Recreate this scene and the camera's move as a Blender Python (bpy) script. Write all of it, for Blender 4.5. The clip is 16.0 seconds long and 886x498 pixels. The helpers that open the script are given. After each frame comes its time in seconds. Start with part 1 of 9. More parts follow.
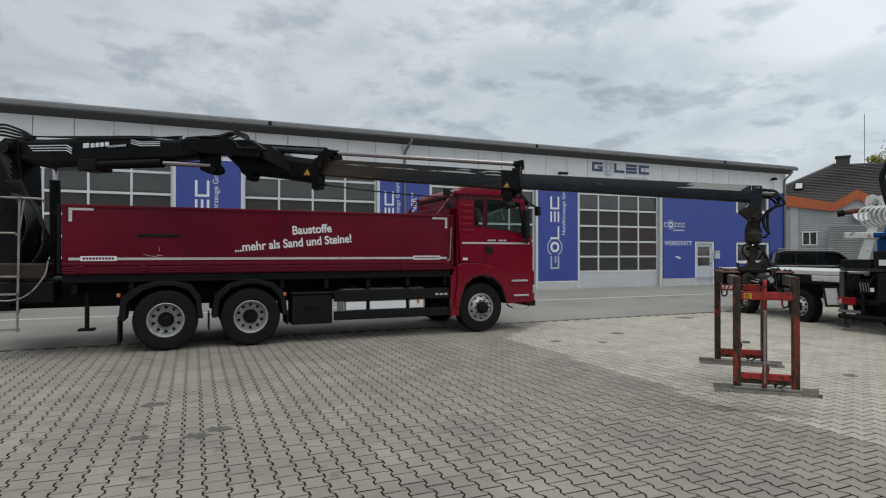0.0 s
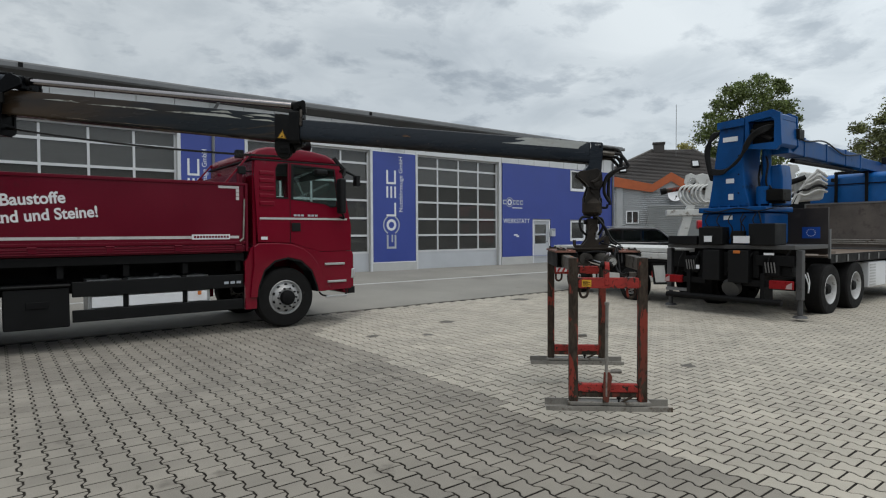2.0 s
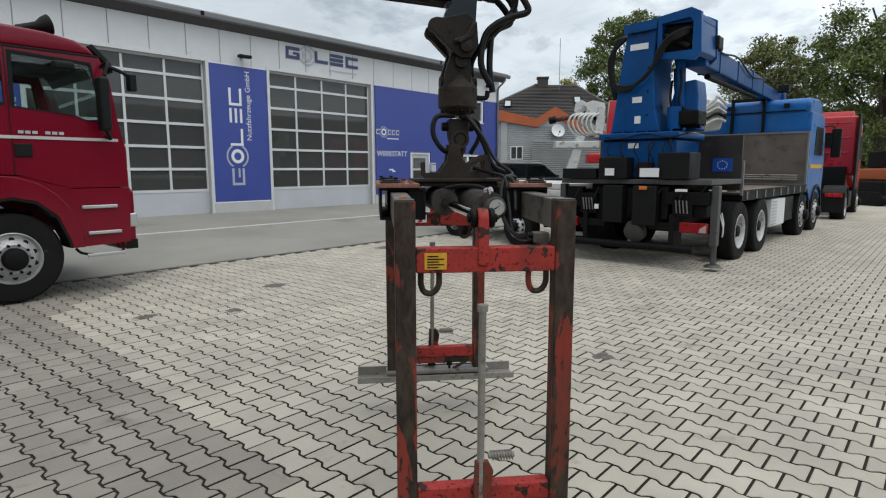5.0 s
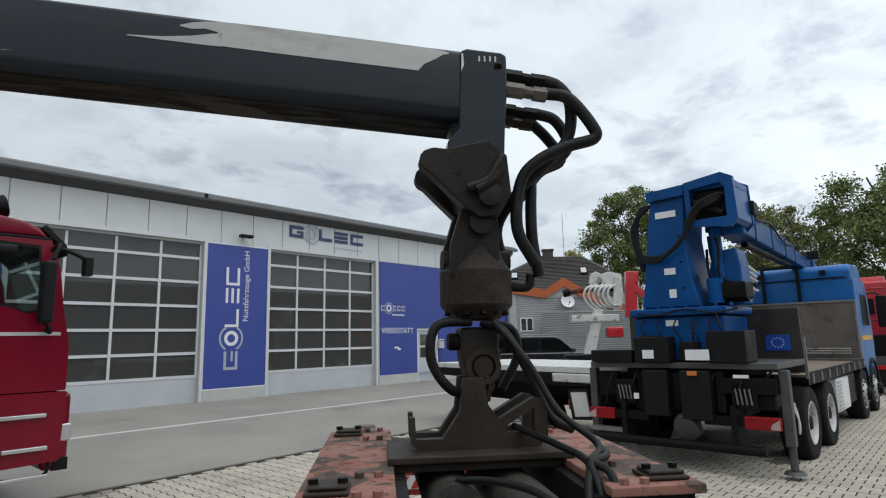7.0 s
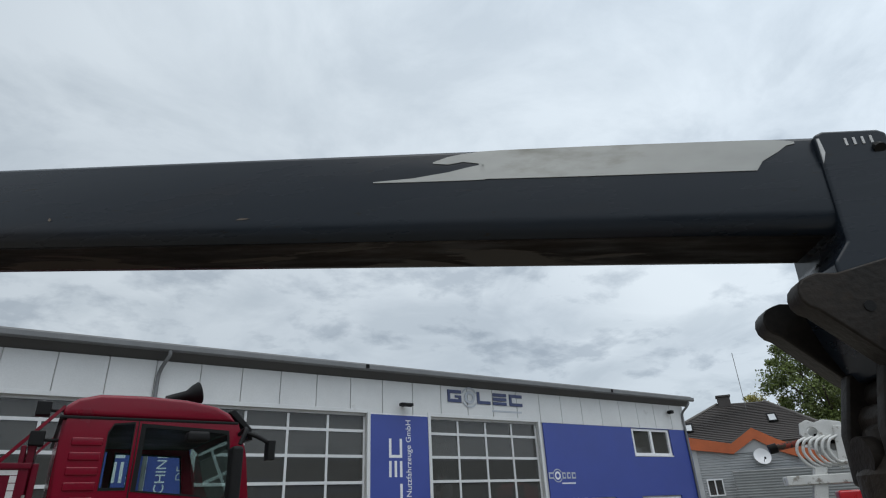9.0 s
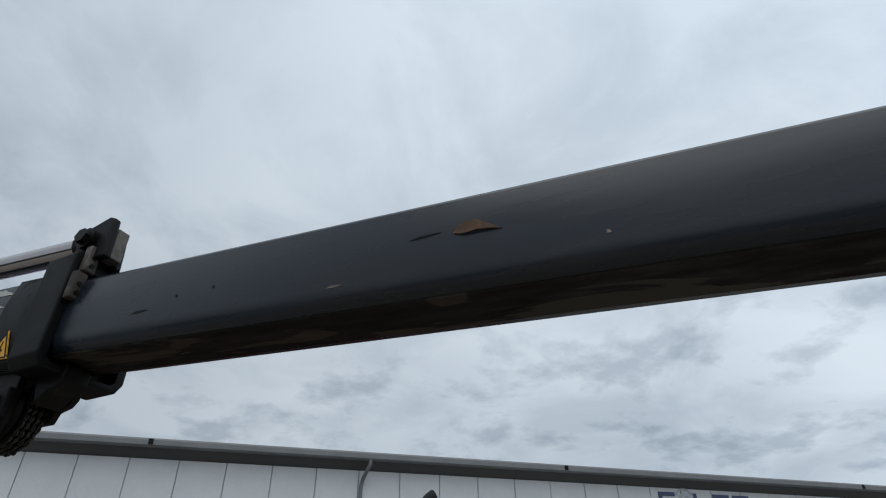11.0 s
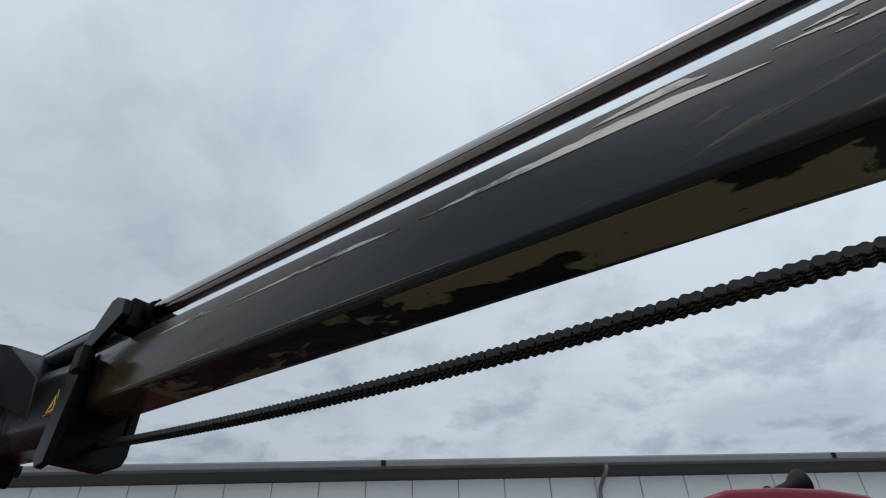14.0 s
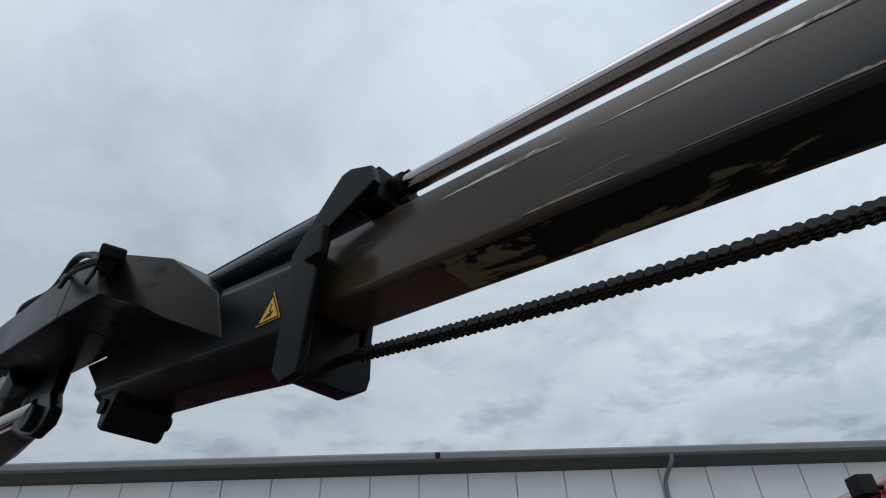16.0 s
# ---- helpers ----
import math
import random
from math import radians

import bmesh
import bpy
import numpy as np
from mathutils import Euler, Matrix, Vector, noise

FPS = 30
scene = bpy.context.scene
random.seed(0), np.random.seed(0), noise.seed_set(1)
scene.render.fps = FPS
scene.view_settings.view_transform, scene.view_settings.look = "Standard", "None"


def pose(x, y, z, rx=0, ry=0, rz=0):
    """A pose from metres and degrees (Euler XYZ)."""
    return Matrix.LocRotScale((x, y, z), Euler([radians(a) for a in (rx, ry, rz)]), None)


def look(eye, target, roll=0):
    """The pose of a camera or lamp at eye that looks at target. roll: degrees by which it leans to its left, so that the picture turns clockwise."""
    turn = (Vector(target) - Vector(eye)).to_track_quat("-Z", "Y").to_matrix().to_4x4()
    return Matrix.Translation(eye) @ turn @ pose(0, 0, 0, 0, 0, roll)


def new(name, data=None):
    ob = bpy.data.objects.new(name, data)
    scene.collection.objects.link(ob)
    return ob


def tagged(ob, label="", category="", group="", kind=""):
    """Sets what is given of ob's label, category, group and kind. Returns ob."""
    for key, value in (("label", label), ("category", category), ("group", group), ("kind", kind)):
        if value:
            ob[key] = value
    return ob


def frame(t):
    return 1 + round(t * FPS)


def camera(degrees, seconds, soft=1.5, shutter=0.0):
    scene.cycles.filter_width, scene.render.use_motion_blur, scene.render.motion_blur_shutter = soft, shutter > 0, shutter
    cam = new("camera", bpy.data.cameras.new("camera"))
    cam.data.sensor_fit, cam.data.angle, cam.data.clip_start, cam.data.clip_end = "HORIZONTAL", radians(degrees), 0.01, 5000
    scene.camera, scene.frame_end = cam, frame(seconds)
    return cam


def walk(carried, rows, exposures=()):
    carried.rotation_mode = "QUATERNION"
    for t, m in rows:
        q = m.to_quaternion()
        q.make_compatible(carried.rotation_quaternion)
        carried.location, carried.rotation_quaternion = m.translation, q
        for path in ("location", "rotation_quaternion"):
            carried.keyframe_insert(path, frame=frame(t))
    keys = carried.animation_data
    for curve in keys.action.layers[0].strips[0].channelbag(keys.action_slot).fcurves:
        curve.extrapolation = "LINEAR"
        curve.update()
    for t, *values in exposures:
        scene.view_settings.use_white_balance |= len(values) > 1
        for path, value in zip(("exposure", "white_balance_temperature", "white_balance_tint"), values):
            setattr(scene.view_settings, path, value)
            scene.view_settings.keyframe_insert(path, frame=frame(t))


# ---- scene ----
cam = camera(74.7, 16.0, soft=1.15)
PATH = [
    (0, (-2.644, 1.648, 1.676), (-1.854, 3.486, 1.692), 0.0),
    (0.5, (-2.263, 1.965, 1.675), (-1.381, 3.76, 1.688), 0.0),
    (1, (-1.867, 2.302, 1.674), (-0.871, 4.036, 1.676), -0.1),
    (1.5, (-1.476, 2.687, 1.66), (-0.363, 4.348, 1.641), -0.2),
    (2, (-1.022, 3.041, 1.642), (0.202, 4.622, 1.586), -0.3),
    (2.5, (-0.605, 3.4, 1.608), (0.716, 4.898, 1.499), -0.2),
    (3, (-0.166, 3.689, 1.584), (1.232, 5.107, 1.403), -0.3),
    (3.5, (0.281, 3.953, 1.57), (1.732, 5.303, 1.3), -0.3),
    (3.7, (0.441, 4.074, 1.534), (1.907, 5.4, 1.229), -0.3),
    (5.8, (1.84, 5.078, 1.537), (3.361, 6.365, 1.359), -0.3),
    (6, (1.98, 5.168, 1.596), (3.5, 6.464, 1.494), -0.4),
    (6.5, (2.16, 5.387, 1.692), (3.67, 6.695, 1.799), -0.6),
    (7, (2.316, 5.607, 1.74), (3.787, 6.925, 2.052), -1.3),
    (7.5, (2.498, 5.795, 1.795), (3.903, 7.133, 2.282), -2.1),
    (8, (2.581, 5.934, 1.842), (3.885, 7.314, 2.471), -2.7),
    (8.5, (2.494, 6.049, 1.865), (3.664, 7.49, 2.609), -2.8),
    (9, (2.339, 6.151, 1.883), (3.362, 7.652, 2.721), -2.9),
    (9.5, (2.199, 6.276, 1.904), (3.076, 7.821, 2.822), -2.7),
    (9.7, (2.165, 6.347, 1.92), (2.987, 7.904, 2.869), -2.6),
    (12, (1.397, 7.355, 1.979), (1.71, 8.911, 3.196), -1.7),
    (12.5, (1.159, 7.557, 1.973), (1.381, 9.124, 3.196), -2.5),
    (13, (0.856, 7.725, 1.962), (0.994, 9.304, 3.183), -2.1),
    (13.5, (0.576, 7.919, 1.948), (0.672, 9.505, 3.162), -2.1),
    (14, (0.315, 8.137, 1.955), (0.406, 9.729, 3.162), -2.0),
    (14.5, (0.003, 8.295, 1.955), (0.109, 9.878, 3.172), -2.2),
    (15, (-0.235, 8.457, 1.971), (-0.122, 10.035, 3.195), -2.1),
    (15.5, (-0.429, 8.702, 1.976), (-0.326, 10.282, 3.199), -2.4),
    (16, (-0.651, 8.887, 1.971), (-0.58, 10.473, 3.187), -2.4),
]
STOPS = [(0, -0.06, 6550, 10), (2, -0.12, 6550, 10), (3.5, -0.03, 6550, 10), (6, 0.2, 6500, 10), (7, 0.08, 6450, 10), (8, 0.02, 6380, 10), (9.5, -0.14, 6300, 10), (12, -0.2, 6200, 10), (16, -0.18, 6200, 10)]
walk(cam, [(t, look(eye, target, roll)) for t, eye, target, roll in PATH], STOPS)

# ---- world, sun and exposure ----
scene.view_settings.exposure = 0.0
world = bpy.data.worlds.new("overcast_sky")
scene.world = world
world.use_nodes = True


def sky_nodes():
    nt = world.node_tree
    nt.nodes.clear()
    add, link = nt.nodes.new, nt.links.new
    out, bg = add("ShaderNodeOutputWorld"), add("ShaderNodeBackground")
    sky = add("ShaderNodeTexSky")
    sky.sky_type, sky.sun_disc = "NISHITA", False
    sky.sun_elevation, sky.sun_rotation = radians(69), radians(201)
    dim = add("ShaderNodeVectorMath")
    dim.operation = "SCALE"
    dim.inputs["Scale"].default_value = 0.1
    link(sky.outputs[0], dim.inputs[0])
    tc, sep = add("ShaderNodeTexCoord"), add("ShaderNodeSeparateXYZ")
    link(tc.outputs["Generated"], sep.inputs[0])
    lift = add("ShaderNodeMath")
    lift.operation, lift.inputs[1].default_value = "MAXIMUM", 0.0
    link(sep.outputs["Z"], lift.inputs[0])
    den = add("ShaderNodeMath")
    den.operation, den.inputs[1].default_value = "ADD", 0.22
    link(lift.outputs[0], den.inputs[0])
    plane = []
    for k in ("X", "Y"):
        d = add("ShaderNodeMath")
        d.operation = "DIVIDE"
        link(sep.outputs[k], d.inputs[0])
        link(den.outputs[0], d.inputs[1])
        plane.append(d)
    flat = add("ShaderNodeCombineXYZ")
    link(plane[0].outputs[0], flat.inputs[0])
    link(plane[1].outputs[0], flat.inputs[1])
    big, small = add("ShaderNodeTexNoise"), add("ShaderNodeTexNoise")
    for n, sc, det, rough, dist in ((big, 0.75, 3.0, 0.5, 0.4), (small, 2.3, 8.0, 0.58, 0.5)):
        n.inputs["Scale"].default_value = sc
        n.inputs["Detail"].default_value = det
        n.inputs["Roughness"].default_value = rough
        n.inputs["Distortion"].default_value = dist
        link(flat.outputs[0], n.inputs["Vector"])
    ramp = add("ShaderNodeValToRGB")
    ramp.color_ramp.elements[0].position, ramp.color_ramp.elements[0].color = 0.34, (0.615, 0.685, 0.74, 1)
    ramp.color_ramp.elements[1].position, ramp.color_ramp.elements[1].color = 0.60, (0.775, 0.845, 0.885, 1)
    link(big.outputs[0], ramp.inputs[0])
    ramp2 = add("ShaderNodeValToRGB")
    ramp2.color_ramp.elements[0].position, ramp2.color_ramp.elements[0].color = 0.36, (0.87, 0.88, 0.89, 1)
    ramp2.color_ramp.elements[1].position, ramp2.color_ramp.elements[1].color = 0.54, (1.05, 1.045, 1.04, 1)
    link(small.outputs[0], ramp2.inputs[0])
    mul = add("ShaderNodeMix")
    mul.data_type, mul.blend_type = "RGBA", "MULTIPLY"
    mul.inputs["Factor"].default_value = 1.0
    link(ramp.outputs[0], mul.inputs["A"])
    link(ramp2.outputs[0], mul.inputs["B"])
    # small grey puffs under the layer, fewer overhead
    puff = add("ShaderNodeTexNoise")
    puff.inputs["Scale"].default_value, puff.inputs["Detail"].default_value = 3.6, 7.0
    puff.inputs["Roughness"].default_value, puff.inputs["Distortion"].default_value = 0.6, 0.2
    link(flat.outputs[0], puff.inputs["Vector"])
    pr = add("ShaderNodeMapRange")
    pr.inputs["From Min"].default_value, pr.inputs["From Max"].default_value = 0.51, 0.63
    link(puff.outputs[0], pr.inputs["Value"])
    low = add("ShaderNodeMapRange")
    low.inputs["From Min"].default_value, low.inputs["From Max"].default_value = 0.62, 0.38
    low.inputs["To Min"].default_value, low.inputs["To Max"].default_value = 0.05, 0.62
    link(sep.outputs["Z"], low.inputs["Value"])
    amt = add("ShaderNodeMath")
    amt.operation = "MULTIPLY"
    link(pr.outputs[0], amt.inputs[0])
    link(low.outputs[0], amt.inputs[1])
    shade = add("ShaderNodeMix")
    shade.data_type, shade.blend_type = "RGBA", "MULTIPLY"
    link(amt.outputs[0], shade.inputs["Factor"])
    link(mul.outputs["Result"], shade.inputs["A"])
    shade.inputs["B"].default_value = (0.55, 0.58, 0.62, 1)
    # the layer is thinnest, so brightest, high up and towards the right of the hall
    lean = add("ShaderNodeVectorMath")
    lean.operation = "DOT_PRODUCT"
    link(tc.outputs["Generated"], lean.inputs[0])
    lean.inputs[1].default_value = (0.31, -0.36, 0.62)
    stops = add("ShaderNodeMath")
    stops.operation, stops.inputs[1].default_value = "ADD", -0.115
    link(lean.outputs["Value"], stops.inputs[0])
    gain = add("ShaderNodeMath")
    gain.operation, gain.inputs[0].default_value = "POWER", 2.0
    link(stops.outputs[0], gain.inputs[1])
    mul = add("ShaderNodeVectorMath")
    mul.operation = "SCALE"
    link(shade.outputs["Result"], mul.inputs[0])
    link(gain.outputs[0], mul.inputs["Scale"])
    mix = add("ShaderNodeMix")
    mix.data_type = "RGBA"
    mix.inputs["Factor"].default_value = 0.9
    link(dim.outputs[0], mix.inputs["A"])
    link(mul.outputs[0], mix.inputs["B"])
    link(mix.outputs["Result"], bg.inputs[0])
    bg.inputs[1].default_value = 1.0
    link(bg.outputs[0], out.inputs[0])


sky_nodes()
sun = new("sun", bpy.data.lights.new("sun", "SUN"))
sun.data.energy, sun.data.angle, sun.data.color = 1.0, radians(50), (1.0, 0.95, 0.88)
sun.matrix_world = look((-1.6, -4.2, 12), (0, 0, 0))

# ---- mesh kit ----
from mathutils.geometry import tessellate_polygon


class Geo:
    """Collects vertices and faces of one mesh."""

    def __init__(self, m=None):
        self.v, self.f, self.m = [], [], m

    def add(self, vs, fs):
        o = len(self.v)
        self.v += [tuple(self.m @ Vector(p)) for p in vs] if self.m else [tuple(p) for p in vs]
        self.f += [[o + i for i in f] for f in fs]
        return self

    def box(self, x0, x1, y0, y1, z0, z1):
        vs = [(x, y, z) for x in (x0, x1) for y in (y0, y1) for z in (z0, z1)]
        return self.add(vs, [(0, 1, 3, 2), (4, 6, 7, 5), (0, 4, 5, 1), (2, 3, 7, 6), (0, 2, 6, 4), (1, 5, 7, 3)])

    def place(self, p, a, axis):
        return {"y": (p[0], a, p[1]), "x": (a, p[0], p[1]), "z": (p[0], p[1], a)}[axis]

    def prism(self, poly, a, b, axis="y"):
        n = len(poly)
        vs = [self.place(p, a, axis) for p in poly] + [self.place(p, b, axis) for p in poly]
        fs = [list(range(n)), list(range(2 * n - 1, n - 1, -1))]
        fs += [(i, (i + 1) % n, n + (i + 1) % n, n + i) for i in range(n)]
        return self.add(vs, fs)

    def plate(self, outer, holes, a, b, axis="y"):
        """A flat plate from a to b along the axis, with holes through it."""
        loops = [outer] + list(holes)
        flat = [p for lp in loops for p in lp]
        tris = tessellate_polygon([[Vector((p[0], p[1], 0)) for p in lp] for lp in loops])
        n = len(flat)
        vs = [self.place(p, a, axis) for p in flat] + [self.place(p, b, axis) for p in flat]
        fs = [tuple(t) for t in tris] + [tuple(n + i for i in reversed(t)) for t in tris]
        o = 0
        for lp in loops:
            k = len(lp)
            fs += [(o + i, o + (i + 1) % k, n + o + (i + 1) % k, n + o + i) for i in range(k)]
            o += k
        return self.add(vs, fs)

    def cyl(self, p0, p1, r, r1=None, n=16):
        p0, p1 = Vector(p0), Vector(p1)
        r1 = r if r1 is None else r1
        q = (p1 - p0).to_track_quat("Z", "Y").to_matrix()
        ring = [Vector((math.cos(2 * math.pi * i / n), math.sin(2 * math.pi * i / n), 0)) for i in range(n)]
        vs = [p0 + q @ (c * r) for c in ring] + [p1 + q @ (c * r1) for c in ring]
        fs = [(i, (i + 1) % n, n + (i + 1) % n, n + i) for i in range(n)] + [list(range(n - 1, -1, -1)), list(range(n, 2 * n))]
        return self.add(vs, fs)

    def tube(self, pts, r, n=8, steps=6):
        """A round hose along a smooth curve through the points."""
        P = [Vector(p) for p in pts]
        P = [P[0] * 2 - P[1]] + P + [P[-1] * 2 - P[-2]]
        path = []
        for i in range(1, len(P) - 2):
            for k in range(steps):
                u = k / steps
                a, b, c, d = P[i - 1:i + 3]
                path.append(0.5 * (2 * b + (c - a) * u + (2 * a - 5 * b + 4 * c - d) * u * u + (3 * b - a - 3 * c + d) * u ** 3))
        path.append(P[-2])
        vs, fs, side = [], [], None
        for i, p in enumerate(path):
            t = (path[min(i + 1, len(path) - 1)] - path[max(i - 1, 0)]).normalized()
            side = t.orthogonal() if side is None else (side - t * side.dot(t))
            side.normalize()
            up = t.cross(side)
            vs += [p + (side * math.cos(2 * math.pi * k / n) + up * math.sin(2 * math.pi * k / n)) * r for k in range(n)]
        for i in range(len(path) - 1):
            fs += [(i * n + k, i * n + (k + 1) % n, (i + 1) * n + (k + 1) % n, (i + 1) * n + k) for k in range(n)]
        fs += [list(range(n - 1, -1, -1)), [(len(path) - 1) * n + k for k in range(n)]]
        return self.add(vs, fs)

    def lathe(self, prof, o, axis, n=24, closed=False, caps=True):
        """A turned body: prof holds (radius, height along the axis)."""
        q, o = Vector(axis).to_track_quat("Z", "Y").to_matrix(), Vector(o)
        vs = [o + q @ Vector((r * math.cos(2 * math.pi * i / n), r * math.sin(2 * math.pi * i / n), h)) for r, h in prof for i in range(n)]
        k, fs = len(prof), []
        for j in range(k if closed else k - 1):
            a, b = j * n, (j + 1) % k * n
            fs += [(a + i, a + (i + 1) % n, b + (i + 1) % n, b + i) for i in range(n)]
        if not closed and caps:
            fs += [list(range(n - 1, -1, -1)), [(k - 1) * n + i for i in range(n)]]
        return self.add(vs, fs)

    def sweep(self, section, path, axis="x"):
        """Joins copies of one section polygon (y, z) set at stations (x, y, z, scale)."""
        n, vs, fs = len(section), [], []
        for x, y, z, s in path:
            vs += [(x, y + p[0] * s, z + p[1] * s) for p in section]
        for i in range(len(path) - 1):
            fs += [(i * n + k, i * n + (k + 1) % n, (i + 1) * n + (k + 1) % n, (i + 1) * n + k) for k in range(n)]
        fs += [list(range(n - 1, -1, -1)), [(len(path) - 1) * n + k for k in range(n)]]
        return self.add(vs, fs)


def mesh_of(name, geo, material, bevel=0.0, smooth=32, seg=2):
    bm = bmesh.new()
    vs = [bm.verts.new(p) for p in geo.v]
    for f in geo.f:
        try:
            bm.faces.new([vs[i] for i in f])
        except ValueError:
            pass
    bmesh.ops.recalc_face_normals(bm, faces=bm.faces)
    if bevel:
        sharp = [e for e in bm.edges if len(e.link_faces) == 2 and e.calc_face_angle(0) > radians(28)]
        bmesh.ops.bevel(bm, geom=sharp, offset=bevel, segments=seg, profile=0.5, affect="EDGES", clamp_overlap=True)
    me = bpy.data.meshes.new(name)
    bm.to_mesh(me)
    bm.free()
    me.materials.append(material)
    if smooth:
        me.shade_smooth()
        if bevel:
            # corner rounding: large faces keep flat shading, only the rounded strips blend
            acc = [Vector((0, 0, 0)) for _ in me.vertices]
            for poly in me.polygons:
                for i in poly.vertices:
                    acc[i] += poly.normal * poly.area
            me.normals_split_custom_set_from_vertices([a.normalized() if a.length else Vector((0, 0, 1)) for a in acc])
        else:
            me.set_sharp_from_angle(angle=radians(smooth))
    return me


def thing(name, m=None, label="", category="", group="", kind=""):
    """An Empty at the base of a thing, which carries its parts."""
    ob = new(name)
    ob.empty_display_size = 0.2
    if m is not None:
        ob.matrix_basis = m
    return tagged(ob, label, category, group, kind)


def part(name, geo, material, parent, label="", bevel=0.0, smooth=32, seg=2):
    ob = new(name, mesh_of(name, geo, material, bevel, smooth, seg))
    ob.parent = parent
    return tagged(ob, label)


def solo(name, geo, material, label, category, m=None, bevel=0.0, smooth=32, group="", kind=""):
    """A thing that is one mesh."""
    ob = new(name, mesh_of(name, geo, material, bevel, smooth))
    if m is not None:
        ob.matrix_basis = m
    return tagged(ob, label, category, group, kind)


def same_mesh(name, ob, m, parent):
    """Another part on the same mesh data, at the pose m under its parent."""
    o = new(name, ob.data)
    o.parent, o.matrix_basis = parent, m
    return o


def lettering(name, text, size, material, parent, m, depth=0.004, spacing=1.0, label="", width=0.0, bold=0.0):
    """A line of raised letters: an Empty at the line's start, with each letter as a mesh under it."""
    cu = bpy.data.curves.new(name, "FONT")
    cu.body, cu.size, cu.extrude, cu.space_character = text, size, depth, spacing
    cu.align_x, cu.offset = "LEFT", bold
    tmp = new(name, cu)
    me = bpy.data.meshes.new_from_object(tmp.evaluated_get(bpy.context.evaluated_depsgraph_get()))
    bpy.data.objects.remove(tmp)
    bm = bmesh.new()
    bm.from_mesh(me)
    bm.verts.ensure_lookup_table()
    seen, islands = set(), []
    for v0 in bm.verts:
        if v0 in seen:
            continue
        stack, isle = [v0], []
        seen.add(v0)
        while stack:
            v = stack.pop()
            isle.append(v)
            for e in v.link_edges:
                w = e.other_vert(v)
                if w not in seen:
                    seen.add(w)
                    stack.append(w)
        xs = [v.co.x for v in isle]
        islands.append([min(xs), max(xs), isle])
    islands.sort(key=lambda q: (q[0], q[1]))
    letters = []
    for a, b, isle in islands:
        if letters and a < letters[-1][1] - 0.3 * (b - a):
            letters[-1][1] = max(b, letters[-1][1])
            letters[-1][2].extend(isle)
        else:
            letters.append([a, b, list(isle)])
    full = max(q[1] for q in letters)
    kx = width / full if width else 1.0
    line = new(name)
    line.parent, line.matrix_basis = parent, m
    tagged(line, label)
    for a, b, isle in letters:
        index = {v: k for k, v in enumerate(isle)}
        faces = [[index[v] for v in f.verts] for f in bm.faces if f.verts[0] in index]
        lm = bpy.data.meshes.new("letter")
        lm.from_pydata([(v.co.x * kx, v.co.y, v.co.z) for v in isle], [], faces)
        lm.materials.append(material)
        new("letter", lm).parent = line
    bm.free()
    return line


def arc(cx, cz, r, a0, a1, n):
    return [(cx + r * math.cos(radians(a0 + (a1 - a0) * i / n)), cz + r * math.sin(radians(a0 + (a1 - a0) * i / n))) for i in range(n + 1)]


def rect(x0, x1, z0, z1):
    return [(x0, z0), (x1, z0), (x1, z1), (x0, z1)]


